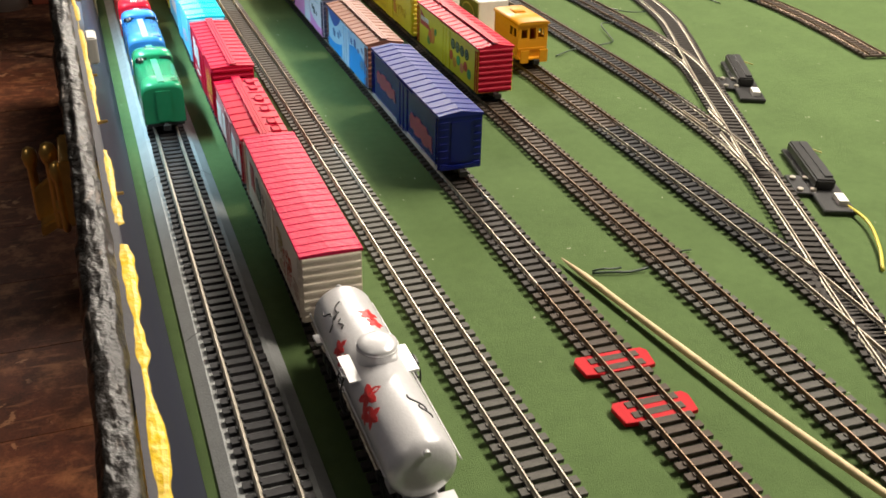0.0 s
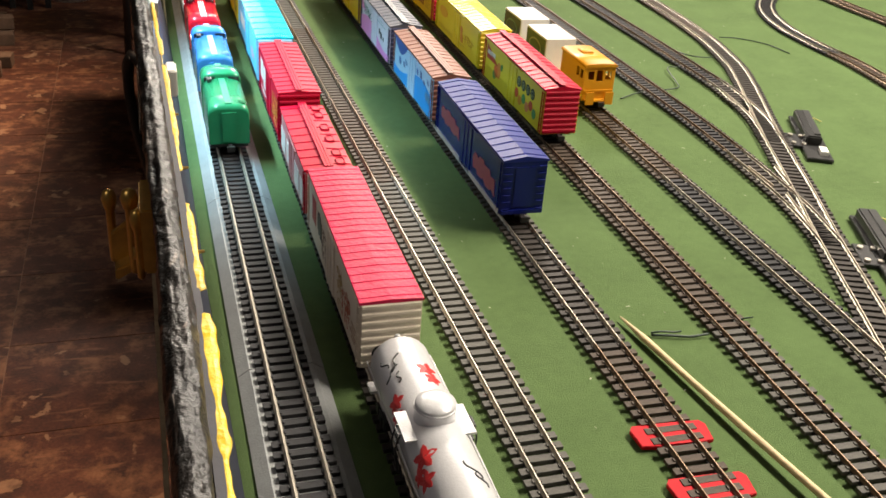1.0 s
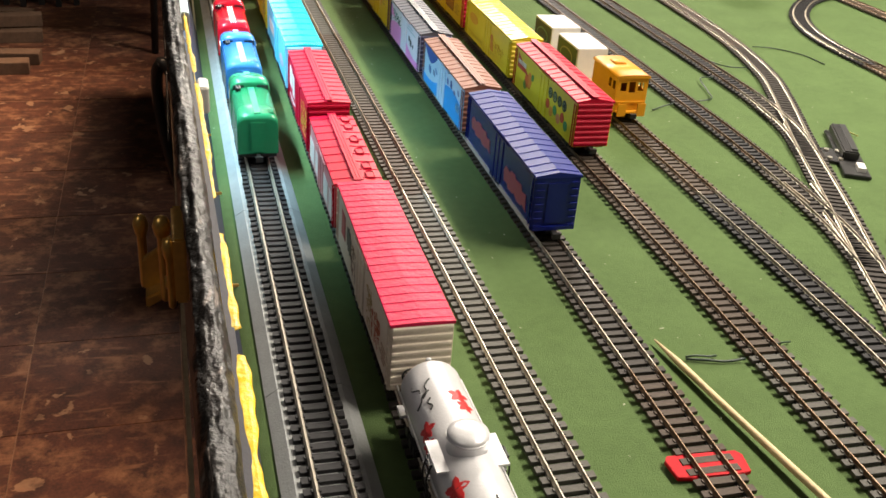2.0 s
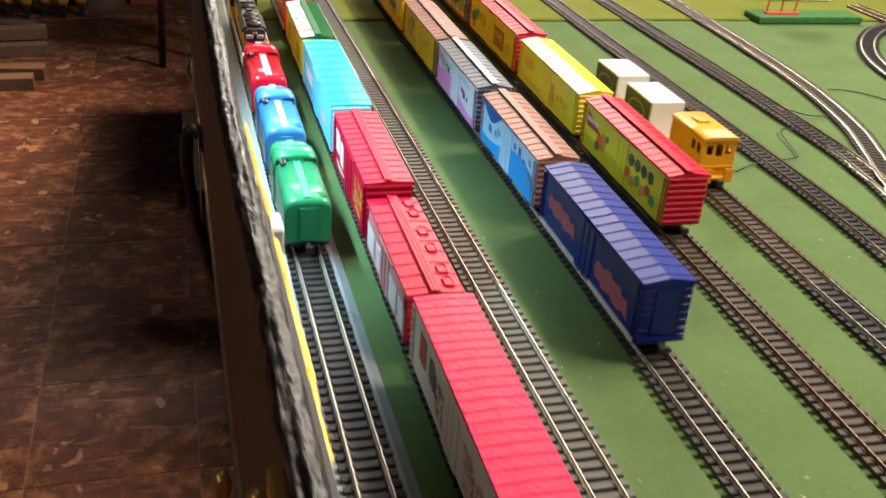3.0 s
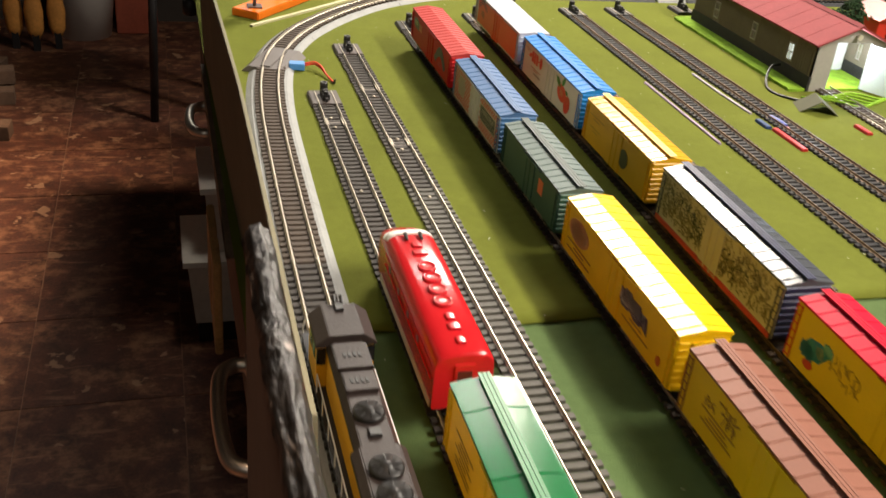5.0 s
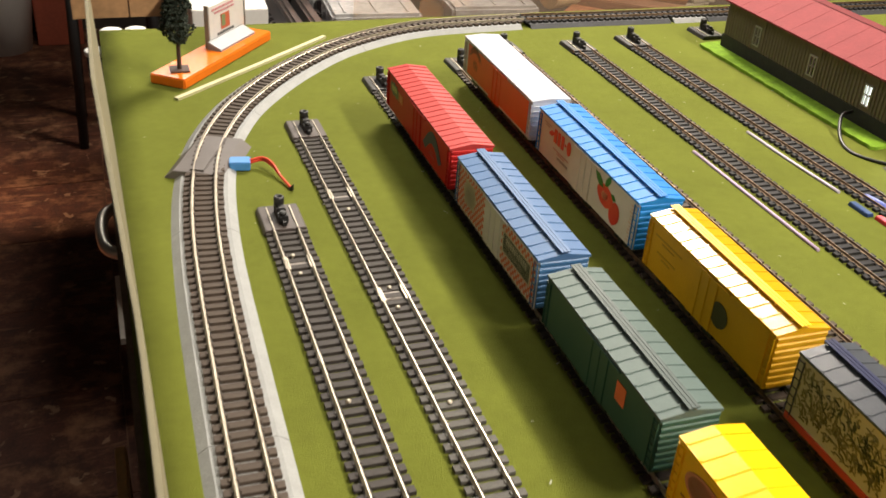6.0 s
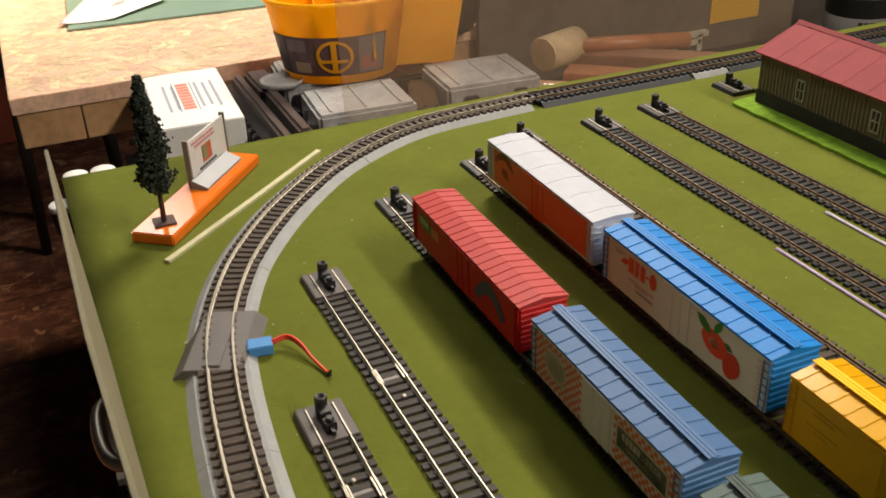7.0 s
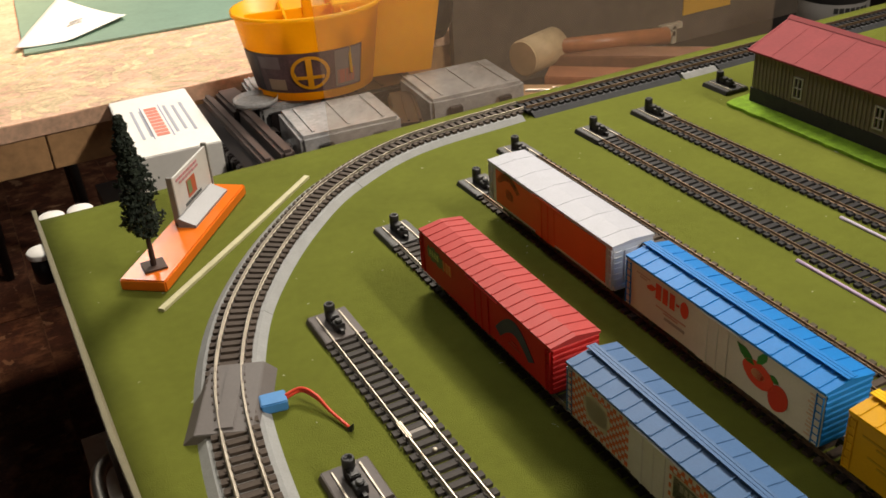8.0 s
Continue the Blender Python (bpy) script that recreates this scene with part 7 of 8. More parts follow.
# brass latch on the outside of the board
latch = thing("brass_latch", "polished brass padlock hasp hanging on the guard board", "latch")
bm = bmesh.new()
box(bm, -0.0360, -0.0312, 0.424, 0.452, 0.146, 0.172)
part("back_plate", bm, BRASS, latch, bevel=0.0008)
for x, y, z0, z1, r in ((-0.0395, 0.440, 0.138, 0.174, 0.0019), (-0.0475, 0.458, 0.134, 0.166, 0.0017), (-0.0372, 0.428, 0.142, 0.171, 0.0015)):
    bm = bmesh.new()
    lathe(bm, [(0.0004, z0), (r * 0.9, z0 + 0.001), (r, z0 + 0.003), (r, z1 - 0.009), (r * 1.45, z1 - 0.007), (r * 1.75, z1 - 0.004), (r * 1.2, z1 - 0.001), (0.0004, z1)], sides=16)
    bmesh.ops.translate(bm, vec=(x, y, 0), verts=bm.verts[:])
    part("hinge_post", bm, BRASS, latch)
bm = bmesh.new()
prism(bm, [(-0.0475, 0.140), (-0.0395, 0.140), (-0.0395, 0.158), (-0.0475, 0.152)], 0.447, 0.450)
part("strap", bm, BRASS, latch, bevel=0.0005)
bm = bmesh.new()
prism(bm, [(-0.0470, 0.135), (-0.0400, 0.139), (-0.0400, 0.143), (-0.0470, 0.140)], 0.440, 0.458)
part("staple", bm, BRASS, latch, bevel=0.0008)
for y, z in ((0.432, 0.166), (0.430, 0.152)):
    bm = bmesh.new()
    tube(bm, (-0.0365, y, z), (-0.0395, y, z), 0.0036, 0.0022, 12)
    part("rivet", bm, BRASS, latch)
for y in (0.39, 0.46, 0.52):
    scr = thing("brass_screw", "brass screw tip poking through the board", "screw", "brass screws", at=Matrix.Translation((-0.0232 + board_shift(y), y, 0.172)))
    bm = bmesh.new()
    tube(bm, (-0.002, 0, 0), (0.0035, 0, 0.0004), 0.0011, 0.0005, 8)
    part("tip", bm, BRASS, scr)

far = thing("side_board", "thin olive tan board leaning out along the table edge", "side board")
bm = bmesh.new()
sheet = []
for i in range(33):
    y = 1.280 + 0.803 * i / 32
    u = (2.083 - y) / 0.803
    bottom_x = -0.0118 + 0.0088 * min(1.0, 1.25 * u)
    near = min(1.0, max(0.0, (1.86 - y) / 0.24))
    top_x = -0.0180 + 0.0088 * near
    up = 0.150 - 0.018 * near + 0.0015 * math.sin(9 * y)
    sheet.append([(bottom_x - 0.0025, y, 0.0016), (bottom_x, y, 0.0016), (top_x, y, up), (top_x - 0.0025, y, up)])
loft(bm, sheet)
for f_ in bm.faces:
    f_.smooth = False
part("panel", bm, TANBOARD, far, bevel=0.0004)
bm = bmesh.new()
prism(bm, [(-0.0190, -0.022), (-0.0092, -0.022), (-0.0092, -0.004), (-0.0190, -0.004)], 1.66, 2.06)
part("batten", bm, material("tan_batten", (0.16, 0.11, 0.07), 0.7, vary=0.3, scale=40, bump=0.2), far, "plain tan wooden batten")
for y in (1.70, 1.645):
    bm = bmesh.new()
    box(bm, -0.0300, -0.0240, y - 0.022, y + 0.022, -0.085, -0.006)
    part("cleat", bm, material("stained_cleat", (0.36, 0.20, 0.07), 0.6, vary=0.4, scale=60, bump=0.2), far, "orange-brown wooden cleat", bevel=0.001)
loose_wire([(-0.026, 1.10, 0.178), (-0.033, 1.11, 0.192), (-0.0385, 1.10, 0.17), (-0.0380, 1.06, 0.10), (-0.0385, 1.00, 0.04), (-0.040, 0.94, 0.0)], 0.0012, BLACK, "thin black cable hanging over the guard board")

loose_wire([(-0.030, 1.005, 0.030), (-0.042, 1.01, 0.050), (-0.048, 1.02, 0.025), (-0.044, 1.025, -0.03), (-0.020, 1.03, -0.14), (0.030, 1.05, -0.30), (0.060, 1.05, FLOOR_Z + 0.005)], 0.0055, BLACK, "thick black hose hanging down from the guard board")


def handle(y, z, tall):
    ob = thing("pull_handle", "satin chrome pull handle on the table's side", "handle", "chrome handles", at=Matrix.Translation((-0.0072, y, z)))
    bm = bmesh.new()
    wire(bm, [(0.0, -tall / 2, 0), (-0.012, -tall / 2, 0), (-0.022, -tall / 2 + 0.013, 0), (-0.025, 0, 0), (-0.022, tall / 2 - 0.013, 0), (-0.012, tall / 2, 0), (0.0, tall / 2, 0)], 0.0056, 12)
    part("grip", bm, CHROME, ob)
    for s in (-1, 1):
        bm = bmesh.new()
        tube(bm, (0, s * tall / 2, 0), (-0.003, s * tall / 2, 0), 0.009, 0.008, 16)
        part("rosette", bm, CHROME, ob)


handle(1.545, -0.080, 0.112)
handle(2.109, -0.089, 0.085)

# ---- far end: bench, boxes, bucket ----
bench = thing("workbench", "wooden workbench with a flaked OSB top", "workbench")
bm = bmesh.new()
box(bm, -0.055, 1.80, 2.77, 3.70, -0.052, -0.030)
part("top", bm, OSB, bench, bevel=0.001)
pine = material("pine_board", (0.42, 0.24, 0.11), 0.6, vary=0.3, scale=14, bump=0.2, bump_scale=90)
for a, b in ((-0.050, 0.028), (0.030, 0.40), (0.402, 1.80)):
    bm = bmesh.new()
    box(bm, a, b, 2.774, 2.800, -0.100, -0.0522)
    part("apron", bm, pine, bench, bevel=0.001)
for lx in (0.30, 1.7):
    for ly in (2.82, 3.6):
        bm = bmesh.new()
        box(bm, lx, lx + 0.08, ly, ly + 0.08, FLOOR_Z, -0.0522)
        part("leg", bm, pine, bench)
bm = bmesh.new()
# flakes pressed into the top
rnd = random.Random(12)
verts, faces = [], []
for k in range(900):
    x, y = rnd.uniform(-0.05, 0.75), rnd.uniform(2.775, 3.10)
    a, l_, w_ = rnd.uniform(0, 3.14), rnd.uniform(0.012, 0.045), rnd.uniform(0.004, 0.014)
    z = -0.0299 + rnd.uniform(0.0001, 0.0004)
    i0 = len(verts)
    for u, v in ((-1, -0.8), (0.9, -1), (1, 0.7), (-0.8, 1)):
        px, py = x + (u * l_ * math.cos(a) - v * w_ * math.sin(a)) / 2, y + (u * l_ * math.sin(a) + v * w_ * math.cos(a)) / 2
        verts.append((min(max(px, -0.0545), 1.7), max(py, 2.7705), z))
    faces.append((i0, i0 + 1, i0 + 2, i0 + 3))
bm.free()
me = bpy.data.meshes.new("wood_flake")
me.from_pydata(verts, [], faces)
flake_m = material("wood_flake", (0.60, 0.46, 0.28), 0.7, vary=0.3, scale=30)
info = flake_m.node_tree.nodes.new("ShaderNodeNewGeometry")
hsv = flake_m.node_tree.nodes.new("ShaderNodeHueSaturation")
mr = flake_m.node_tree.nodes.new("ShaderNodeMapRange")
mr.inputs[3].default_value, mr.inputs[4].default_value = 0.84, 1.18
flake_m.node_tree.links.new(info.outputs["Random Per Island"], mr.inputs[0])
flake_m.node_tree.links.new(mr.outputs[0], hsv.inputs["Value"])
pb = flake_m.node_tree.nodes["Principled BSDF"]
src = pb.inputs["Base Color"].links[0].from_socket
flake_m.node_tree.links.new(src, hsv.inputs["Color"])
flake_m.node_tree.links.new(hsv.outputs["Color"], pb.inputs["Base Color"])
me.materials.append(flake_m)
fl = new("wood_flake", me)
fl.parent = bench
fl["kind"] = "stuff"

cm = thing("cutting_mat", "large pale green cutting mat on the workbench", "cutting mat", at=Matrix.Translation((0.045, 3.062, -0.0288)) @ Matrix.Rotation(radians(-4), 4, "Z"))
bm = bmesh.new()
box(bm, 0, 1.2, 0, 0.6, 0, 0.003)
part("sheet", bm, material("pale_green_mat", (0.20, 0.30, 0.23), 0.5, vary=0.1, scale=20), cm)
paper("paper_sheet", [(0.035, 3.09), (0.120, 3.078), (0.215, 3.15), (0.14, 3.36)], -0.0245, "white sheet of printed paper on the cutting mat", 0.006)
for k, (u_, l_) in enumerate(((0.0, 0.030), (0.010, 0.022), (0.020, 0.026))):
    pl = tagged(new("print_bar", finish(boxed(-l_ / 2, l_ / 2, -0.0012, 0.0012, 0, 0.0003), "print_bar", plastic(0.25, 0.25, 0.26))), "faint grey line of print on the white paper", "print", "printed lines on the paper")
    pl.matrix_basis = Matrix.Translation((0.135 + 0.3 * u_, 3.170 + u_, -0.0226)) @ Matrix.Rotation(radians(30), 4, "Z")
low = thing("side_table", "low dark side table between layout and workbench", "side table")
bm = bmesh.new()
box(bm, 0.070, 1.40, 2.425, 2.765, -0.150, -0.1302)
part("top", bm, BLACK, low)
for lx, ly in ((0.08, 2.45), (1.34, 2.45), (0.08, 2.70), (1.34, 2.70)):
    bm = bmesh.new()
    box(bm, lx, lx + 0.04, ly, ly + 0.04, FLOOR_Z, -0.150)
    part("leg", bm, BOARDM, low)

# white carton
ct = thing("cardboard_carton", "white cardboard carton with red and blue printing", "carton", at=Matrix.Translation((0.155, 2.668, -0.130)) @ Matrix.Rotation(radians(-3), 4, "Z"))
bm = bmesh.new()
box(bm, -0.0490, 0.0490, -0.104, 0.104, 0, 0.100)
part("body", bm, WHITE, ct, bevel=0.0012)
for i in range(7):
    bm = bmesh.new()
    x = -0.030 + 0.010 * i
    if i in (2, 3):
        continue
    box(bm, x, x + 0.0035, -0.05 + 0.004 * (i % 3), 0.052 - 0.005 * (i % 2), 0.0998, 0.1004)
    part("print_line", bm, plastic(0.35, 0.36, 0.42), ct)
bm = bmesh.new()
for k in range(9):
    box(bm, -0.013, 0.002, -0.048 + 0.0115 * k, -0.0395 + 0.0115 * k, 0.0998, 0.1004)
part("print_band", bm, plastic(0.62, 0.20, 0.14), ct)
for x in (-0.0175, 0.0050):
    bm = bmesh.new()
    box(bm, x, x + 0.0014, -0.055, 0.060, 0.0998, 0.1004)
    part("print_line", bm, plastic(0.30, 0.30, 0.45), ct)
bm = bmesh.new()
box(bm, -0.004, 0.004, -0.1046, -0.1036, 0.03, 0.06)
part("print_block", bm, plastic(0.3, 0.3, 0.35), ct)

# organiser cases
case_m = material("black_case", (0.014, 0.011, 0.011), 0.28, vary=0.2, scale=40)
ridge_m = material("brown_grey_case", (0.085, 0.062, 0.056), 0.3, vary=0.15, scale=40)
clear_m = material("cloudy_lid", (0.60, 0.59, 0.59), 0.16, vary=0.30, scale=30, bump=0.3, bump_scale=40)
clear_m.node_tree.nodes["Principled BSDF"].inputs["Transmission Weight"].default_value = 0.45


def case(x, y, z, w, d, h, turn_, label, lid):
    ob = thing("organiser_case", label, "organiser case", "organiser cases", at=Matrix.Translation((x, y, z)) @ Matrix.Rotation(radians(turn_), 4, "Z"))
    bm = bmesh.new()
    box(bm, -w / 2, w / 2, -d / 2, d / 2, 0, h * 0.6)
    part("tray", bm, case_m, ob, bevel=0.003)
    bm = bmesh.new()
    box(bm, -w / 2 + 0.003, w / 2 - 0.003, -d / 2 + 0.003, d / 2 - 0.003, h * 0.6, h)
    ld = part("lid", bm, lid, ob, bevel=0.004)
    for k in range(3):
        bm = bmesh.new()
        xx = -w / 2 + w * (k + 0.5) / 3
        box(bm, xx - 0.0015, xx + 0.0015, -d / 2 + 0.012, d / 2 - 0.012, h - 0.001, h + 0.0015)
        part("lid_rib", bm, lid, ld)
    for k in (-1, 1):
        bm = bmesh.new()
        box(bm, k * w / 4 - 0.008, k * w / 4 + 0.008, -d / 2 - 0.005, -d / 2 + 0.002, h * 0.2, h * 0.9)
        part("latch", bm, case_m, ob, bevel=0.001)


tc = thing("tool_case", "long black tool case with brown-grey ridges on its lid", "tool case")
bm = bmesh.new()
box(bm, 0.206, 0.276, 2.492, 2.760, -0.130, -0.052)
part("body", bm, case_m, tc, bevel=0.004)
for x0_, x1_, y0_, y1_, z1_ in ((0.226, 0.240, 2.500, 2.755, -0.040), (0.246, 0.262, 2.492, 2.655, -0.032), (0.244, 0.275, 2.668, 2.755, -0.038)):
    bm = bmesh.new()
    box(bm, x0_, x1_, y0_, y1_, -0.056, z1_)
    part("ridge", bm, ridge_m, tc, "brown-grey lid ridge", bevel=0.004)
for k in range(12):
    bm = bmesh.new()
    box(bm, 0.2025, 0.2105, 2.502 + 0.021 * k, 2.514 + 0.021 * k, -0.072, -0.050)
    part("rib", bm, case_m, tc, bevel=0.002)
for y in (2.53, 2.58):
    bm = bmesh.new()
    box(bm, 0.262, 0.274, y, y + 0.022, -0.054, -0.044)
    part("latch", bm, case_m, tc, bevel=0.002)
dish = thing("clear_dish", "round clear plastic dish lid on the tool case", "dish", at=Matrix.Translation((0.272, 2.662, -0.0318)))
bm = bmesh.new()
lathe(bm, [(0.0268, 0.0), (0.0274, 0.0), (0.0282, 0.0060), (0.0277, 0.0062), (0.0268, 0.0004)], sides=32)
part("rim", bm, clear_m, dish)
case(0.320, 2.725, -0.130, 0.085, 0.16, 0.094, -6, "clear-lidded organiser case stacked beside the bucket", clear_m)
case(0.330, 2.530, -0.130, 0.125, 0.105, 0.112, -4, "clear-lidded parts organiser case", clear_m)
case(0.500, 2.545, -0.130, 0.130, 0.110, 0.112, -4, "clear-lidded parts organiser case behind the plastic sheet", clear_m)
case(0.415, 2.530, -0.130, 0.040, 0.120, 0.100, -20, "narrow dark tool case between two organisers", case_m)
case(0.430, 2.690, -0.130, 0.110, 0.150, 0.094, 0, "low dark case under the yellow bucket", case_m)

# yellow caddy
cad = thing("bucket_caddy", "large oval yellow plastic bucket caddy with dividers", "bucket", at=Matrix.Translation((0.362, 2.685, -0.0355)) @ Matrix.Rotation(radians(-14), 4, "Z"))
ym = material("yellow_bucket_plastic", (0.90, 0.52, 0.006), 0.33, vary=0.07, scale=30, bump=0.05)
ymt = ym.node_tree
ymx, ytr = ymt.nodes.new("ShaderNodeMixShader"), ymt.nodes.new("ShaderNodeBsdfTranslucent")
ytr.inputs[0].default_value = (0.98, 0.58, 0.008, 1)
ymx.inputs[0].default_value = 0.42
ymt.links.new(ymt.nodes["Principled BSDF"].outputs[0], ymx.inputs[1])
ymt.links.new(ytr.outputs[0], ymx.inputs[2])
ymt.links.new(ymx.outputs[0], ymt.nodes["Material Output"].inputs["Surface"])
CR0, CR1, CH = 0.074, 0.092, 0.108
bm = bmesh.new()
lathe(bm, [(CR0 - 0.003, 0.0), (CR0, 0.002), (CR1, CH - 0.006), (CR1 + 0.003, CH - 0.005), (CR1 + 0.003, CH), (CR1 - 0.002, CH), (CR0 - 0.002, 0.006), (0.01, 0.005)], 1.0, 0.80, 56)
part("tub", bm, ym, cad)
bm = bmesh.new()
loft(bm, [[(x0_, y0_, z), (x1_, y0_, z), (x1_, y1_, z), (x0_, y1_, z)] for x0_, x1_, y0_, y1_, z in ((0.030, 0.150, -0.015, 0.085, 0.004), (0.030, 0.166, -0.024, 0.092, CH - 0.006), (0.030, 0.170, -0.027, 0.095, CH - 0.006), (0.030, 0.170, -0.027, 0.095, CH - 0.0005))])
for f_ in bm.faces:
    f_.smooth = False
part("side_tub", bm, ym, cad, bevel=0.003)
for x in (-0.030, 0.040):
    bm = bmesh.new()
    box(bm, x - 0.0015, x + 0.0015, -0.060, 0.060, 0.030, CH - 0.006)
    part("divider", bm, ym, cad)
bm = bmesh.new()
box(bm, -0.078, 0.078, -0.002, 0.002, 0.030, CH - 0.006)
part("divider", bm, ym, cad)
bm = bmesh.new()
box(bm, -0.006, 0.006, -0.005, 0.005, 0.03, 0.19)
part("centre_post", bm, ym, cad, bevel=0.001)


def wrap(bm, a0, a1, z0, z1, push, steps=16):
    """A band on the tub's tapering side between two angles."""
    def at(a, z):
        r = CR0 + (CR1 - CR0) * (z - 0.002) / (CH - 0.008) + push
        return (r * math.cos(a), 0.80 * r * math.sin(a), z)
    o = [[bm.verts.new(at(a0 + (a1 - a0) * i / steps, z)) for z in (z0, z1)] for i in range(steps + 1)]
    q = [[bm.verts.new(tuple(0.985 * v_ if k < 2 else v_ for k, v_ in enumerate(at(a0 + (a1 - a0) * i / steps, z)))) for z in (z0, z1)] for i in range(steps + 1)]
    for i in range(steps):
        bm.faces.new((o[i][0], o[i + 1][0], o[i + 1][1], o[i][1]))
        bm.faces.new((q[i][0], q[i][1], q[i + 1][1], q[i + 1][0]))
        bm.faces.new((o[i][1], o[i + 1][1], q[i + 1][1], q[i][1]))
        bm.faces.new((o[i][0], q[i][0], q[i + 1][0], o[i + 1][0]))


bm = bmesh.new()
wrap(bm, radians(-172), radians(-48), 0.012, 0.064, 0.0004)
lb = part("paper_label", bm, material("dark_label", (0.12, 0.060, 0.060), 0.5, vary=0.5, scale=40), cad, "dark printed paper label")
for a0, a1, z0, z1, col in ((-172, -148, 0.013, 0.063, (0.03, 0.018, 0.022)), (-140, -122, 0.016, 0.030, (0.42, 0.28, 0.18)), (-146, -124, 0.044, 0.060, (0.20, 0.14, 0.14)), (-76, -50, 0.014, 0.062, (0.22, 0.17, 0.16)), (-74, -56, 0.018, 0.036, (0.42, 0.14, 0.10))):
    bm = bmesh.new()
    wrap(bm, radians(a0), radians(a1), z0, z1, 0.0010, 8)
    part("print_block", bm, plastic(*col), lb)
# round emblem: a ring of short bands and two bars
bm = bmesh.new()
ring = []
for k in range(32):
    t0 = 2 * math.pi * k / 32
    for e in (0.82, 1.0):
        t1, z = radians(-98 + 17 * e * math.cos(t0)), 0.038 + 0.022 * e * math.sin(t0)
        r = CR0 + (CR1 - CR0) * (z - 0.002) / (CH - 0.008) + 0.0018
        ring.append(bm.verts.new((r * math.cos(t1), 0.80 * r * math.sin(t1), z)))
for k in range(32):
    i, j = 2 * k, 2 * ((k + 1) % 32)
    bm.faces.new((ring[i], ring[i + 1], ring[j + 1], ring[j]))
wrap(bm, radians(-101), radians(-96), 0.020, 0.056, 0.0024, 2)
wrap(bm, radians(-112), radians(-86), 0.030, 0.034, 0.0026, 4)
part("emblem", bm, plastic(0.75, 0.32, 0.01), lb)

# clear plastic sheet standing behind the far track
sheet_m = bpy.data.materials.new("clear_acrylic")
sheet_m.use_nodes = True
nt = sheet_m.node_tree
pbs = nt.nodes["Principled BSDF"]
pbs.inputs["Base Color"].default_value = (0.66, 0.48, 0.37, 1)
pbs.inputs["Roughness"].default_value = 0.25
tr = nt.nodes.new("ShaderNodeBsdfTransparent")
tr.inputs[0].default_value = (0.93, 0.92, 0.90, 1)
mx = nt.nodes.new("ShaderNodeMixShader")
mx.inputs[0].default_value = 0.085
nt.links.new(tr.outputs[0], mx.inputs[1])
nt.links.new(pbs.outputs[0], mx.inputs[2])
nt.links.new(mx.outputs[0], nt.nodes["Material Output"].inputs["Surface"])
bm = bmesh.new()
box(bm, 0.275, 0.875, 2.409, 2.411, -0.040, 0.260)
sh = tagged(new("acrylic_sheet", finish(bm, "acrylic_sheet", sheet_m)), "hazy clear plastic sheet standing along the table's far edge", "plastic sheet")
sh.visible_shadow = False

# mallet, files and blocks behind the sheet
ml = thing("wooden_mallet", "pale wooden mallet lying on its side", "mallet", at=Matrix.Translation((0.650, 2.600, -0.055)) @ Matrix.Rotation(radians(20), 4, "Z"))
bm = bmesh.new()
tube(bm, (-0.036, 0, 0.026), (0.036, 0, 0.026), 0.0245, sides=24)
part("head", bm, material("mallet_wood", (0.55, 0.41, 0.24), 0.6, vary=0.2, scale=30, bump=0.2), ml, bevel=0.002)
bm = bmesh.new()
tube(bm, (0.0, 0.0, 0.03), (0.16, -0.10, 0.02), 0.010, 0.012, 14)
part("handle", bm, material("mallet_handle", (0.35, 0.13, 0.05), 0.4, vary=0.2, scale=30), ml)
for k, (x, y, a, l_, c) in enumerate(((0.56, 2.50, -30, 0.13, (0.55, 0.32, 0.16)), (0.60, 2.53, -38, 0.16, (0.50, 0.30, 0.15)), (0.72, 2.49, -42, 0.22, (0.32, 0.12, 0.05)), (0.77, 2.53, -40, 0.24, (0.22, 0.10, 0.05)))):
    wb = thing("wood_offcut", "rough sawn wooden offcut on the side table", "offcut", "wooden offcuts", at=Matrix.Translation((x, y, -0.130)) @ Matrix.Rotation(radians(a), 4, "Z"))
    bm = bmesh.new()
    box(bm, -l_ / 2, l_ / 2, -0.022, 0.022, 0, 0.070 + 0.008 * k)
    part("block", bm, material("offcut_wood", c, 0.6, vary=0.25, scale=25, bump=0.2), wb, bevel=0.0015)
for x, y, a, c in ((0.620, 2.475, -35, (0.55, 0.5, 0.42)), (0.655, 2.465, -30, (0.16, 0.18, 0.20))):
    sd = thing("screwdriver", "screwdriver lying among the offcuts", "screwdriver", "hand tools", at=Matrix.Translation((x, y, -0.046)) @ Matrix.Rotation(radians(a), 4, "Z"))
    bm = bmesh.new()
    tube(bm, (-0.06, 0, 0.006), (0.02, 0, 0.006), 0.0022, sides=8)
    part("shank", bm, CHROME, sd)
    bm = bmesh.new()
    tube(bm, (0.02, 0, 0.006), (0.075, 0, 0.006), 0.008, 0.006, 12)
    part("grip", bm, plastic(*c), sd, bevel=0.001)
dk = thing("rubber_boot", "dark rubber glove bundle behind the bucket", "gloves", at=Matrix.Translation((0.560, 2.76, -0.030)))
bm = bmesh.new()
loft(bm, [[(r * math.cos(2 * math.pi * k / 14) + dx, 0.7 * r * math.sin(2 * math.pi * k / 14), z) for k in range(14)] for r, dx, z in ((0.03, 0, 0), (0.042, 0.0, 0.02), (0.038, 0.008, 0.05), (0.026, 0.016, 0.075), (0.010, 0.018, 0.085))])
part("bundle", bm, BLACK, dk)
setting("backdrop", boxed(0.600, 1.80, 2.752, 2.764, -0.1295, 0.50), material("brown_back_panel", (0.10, 0.078, 0.060), 0.7, vary=0.3, scale=5), "brown panel standing behind the workbench")
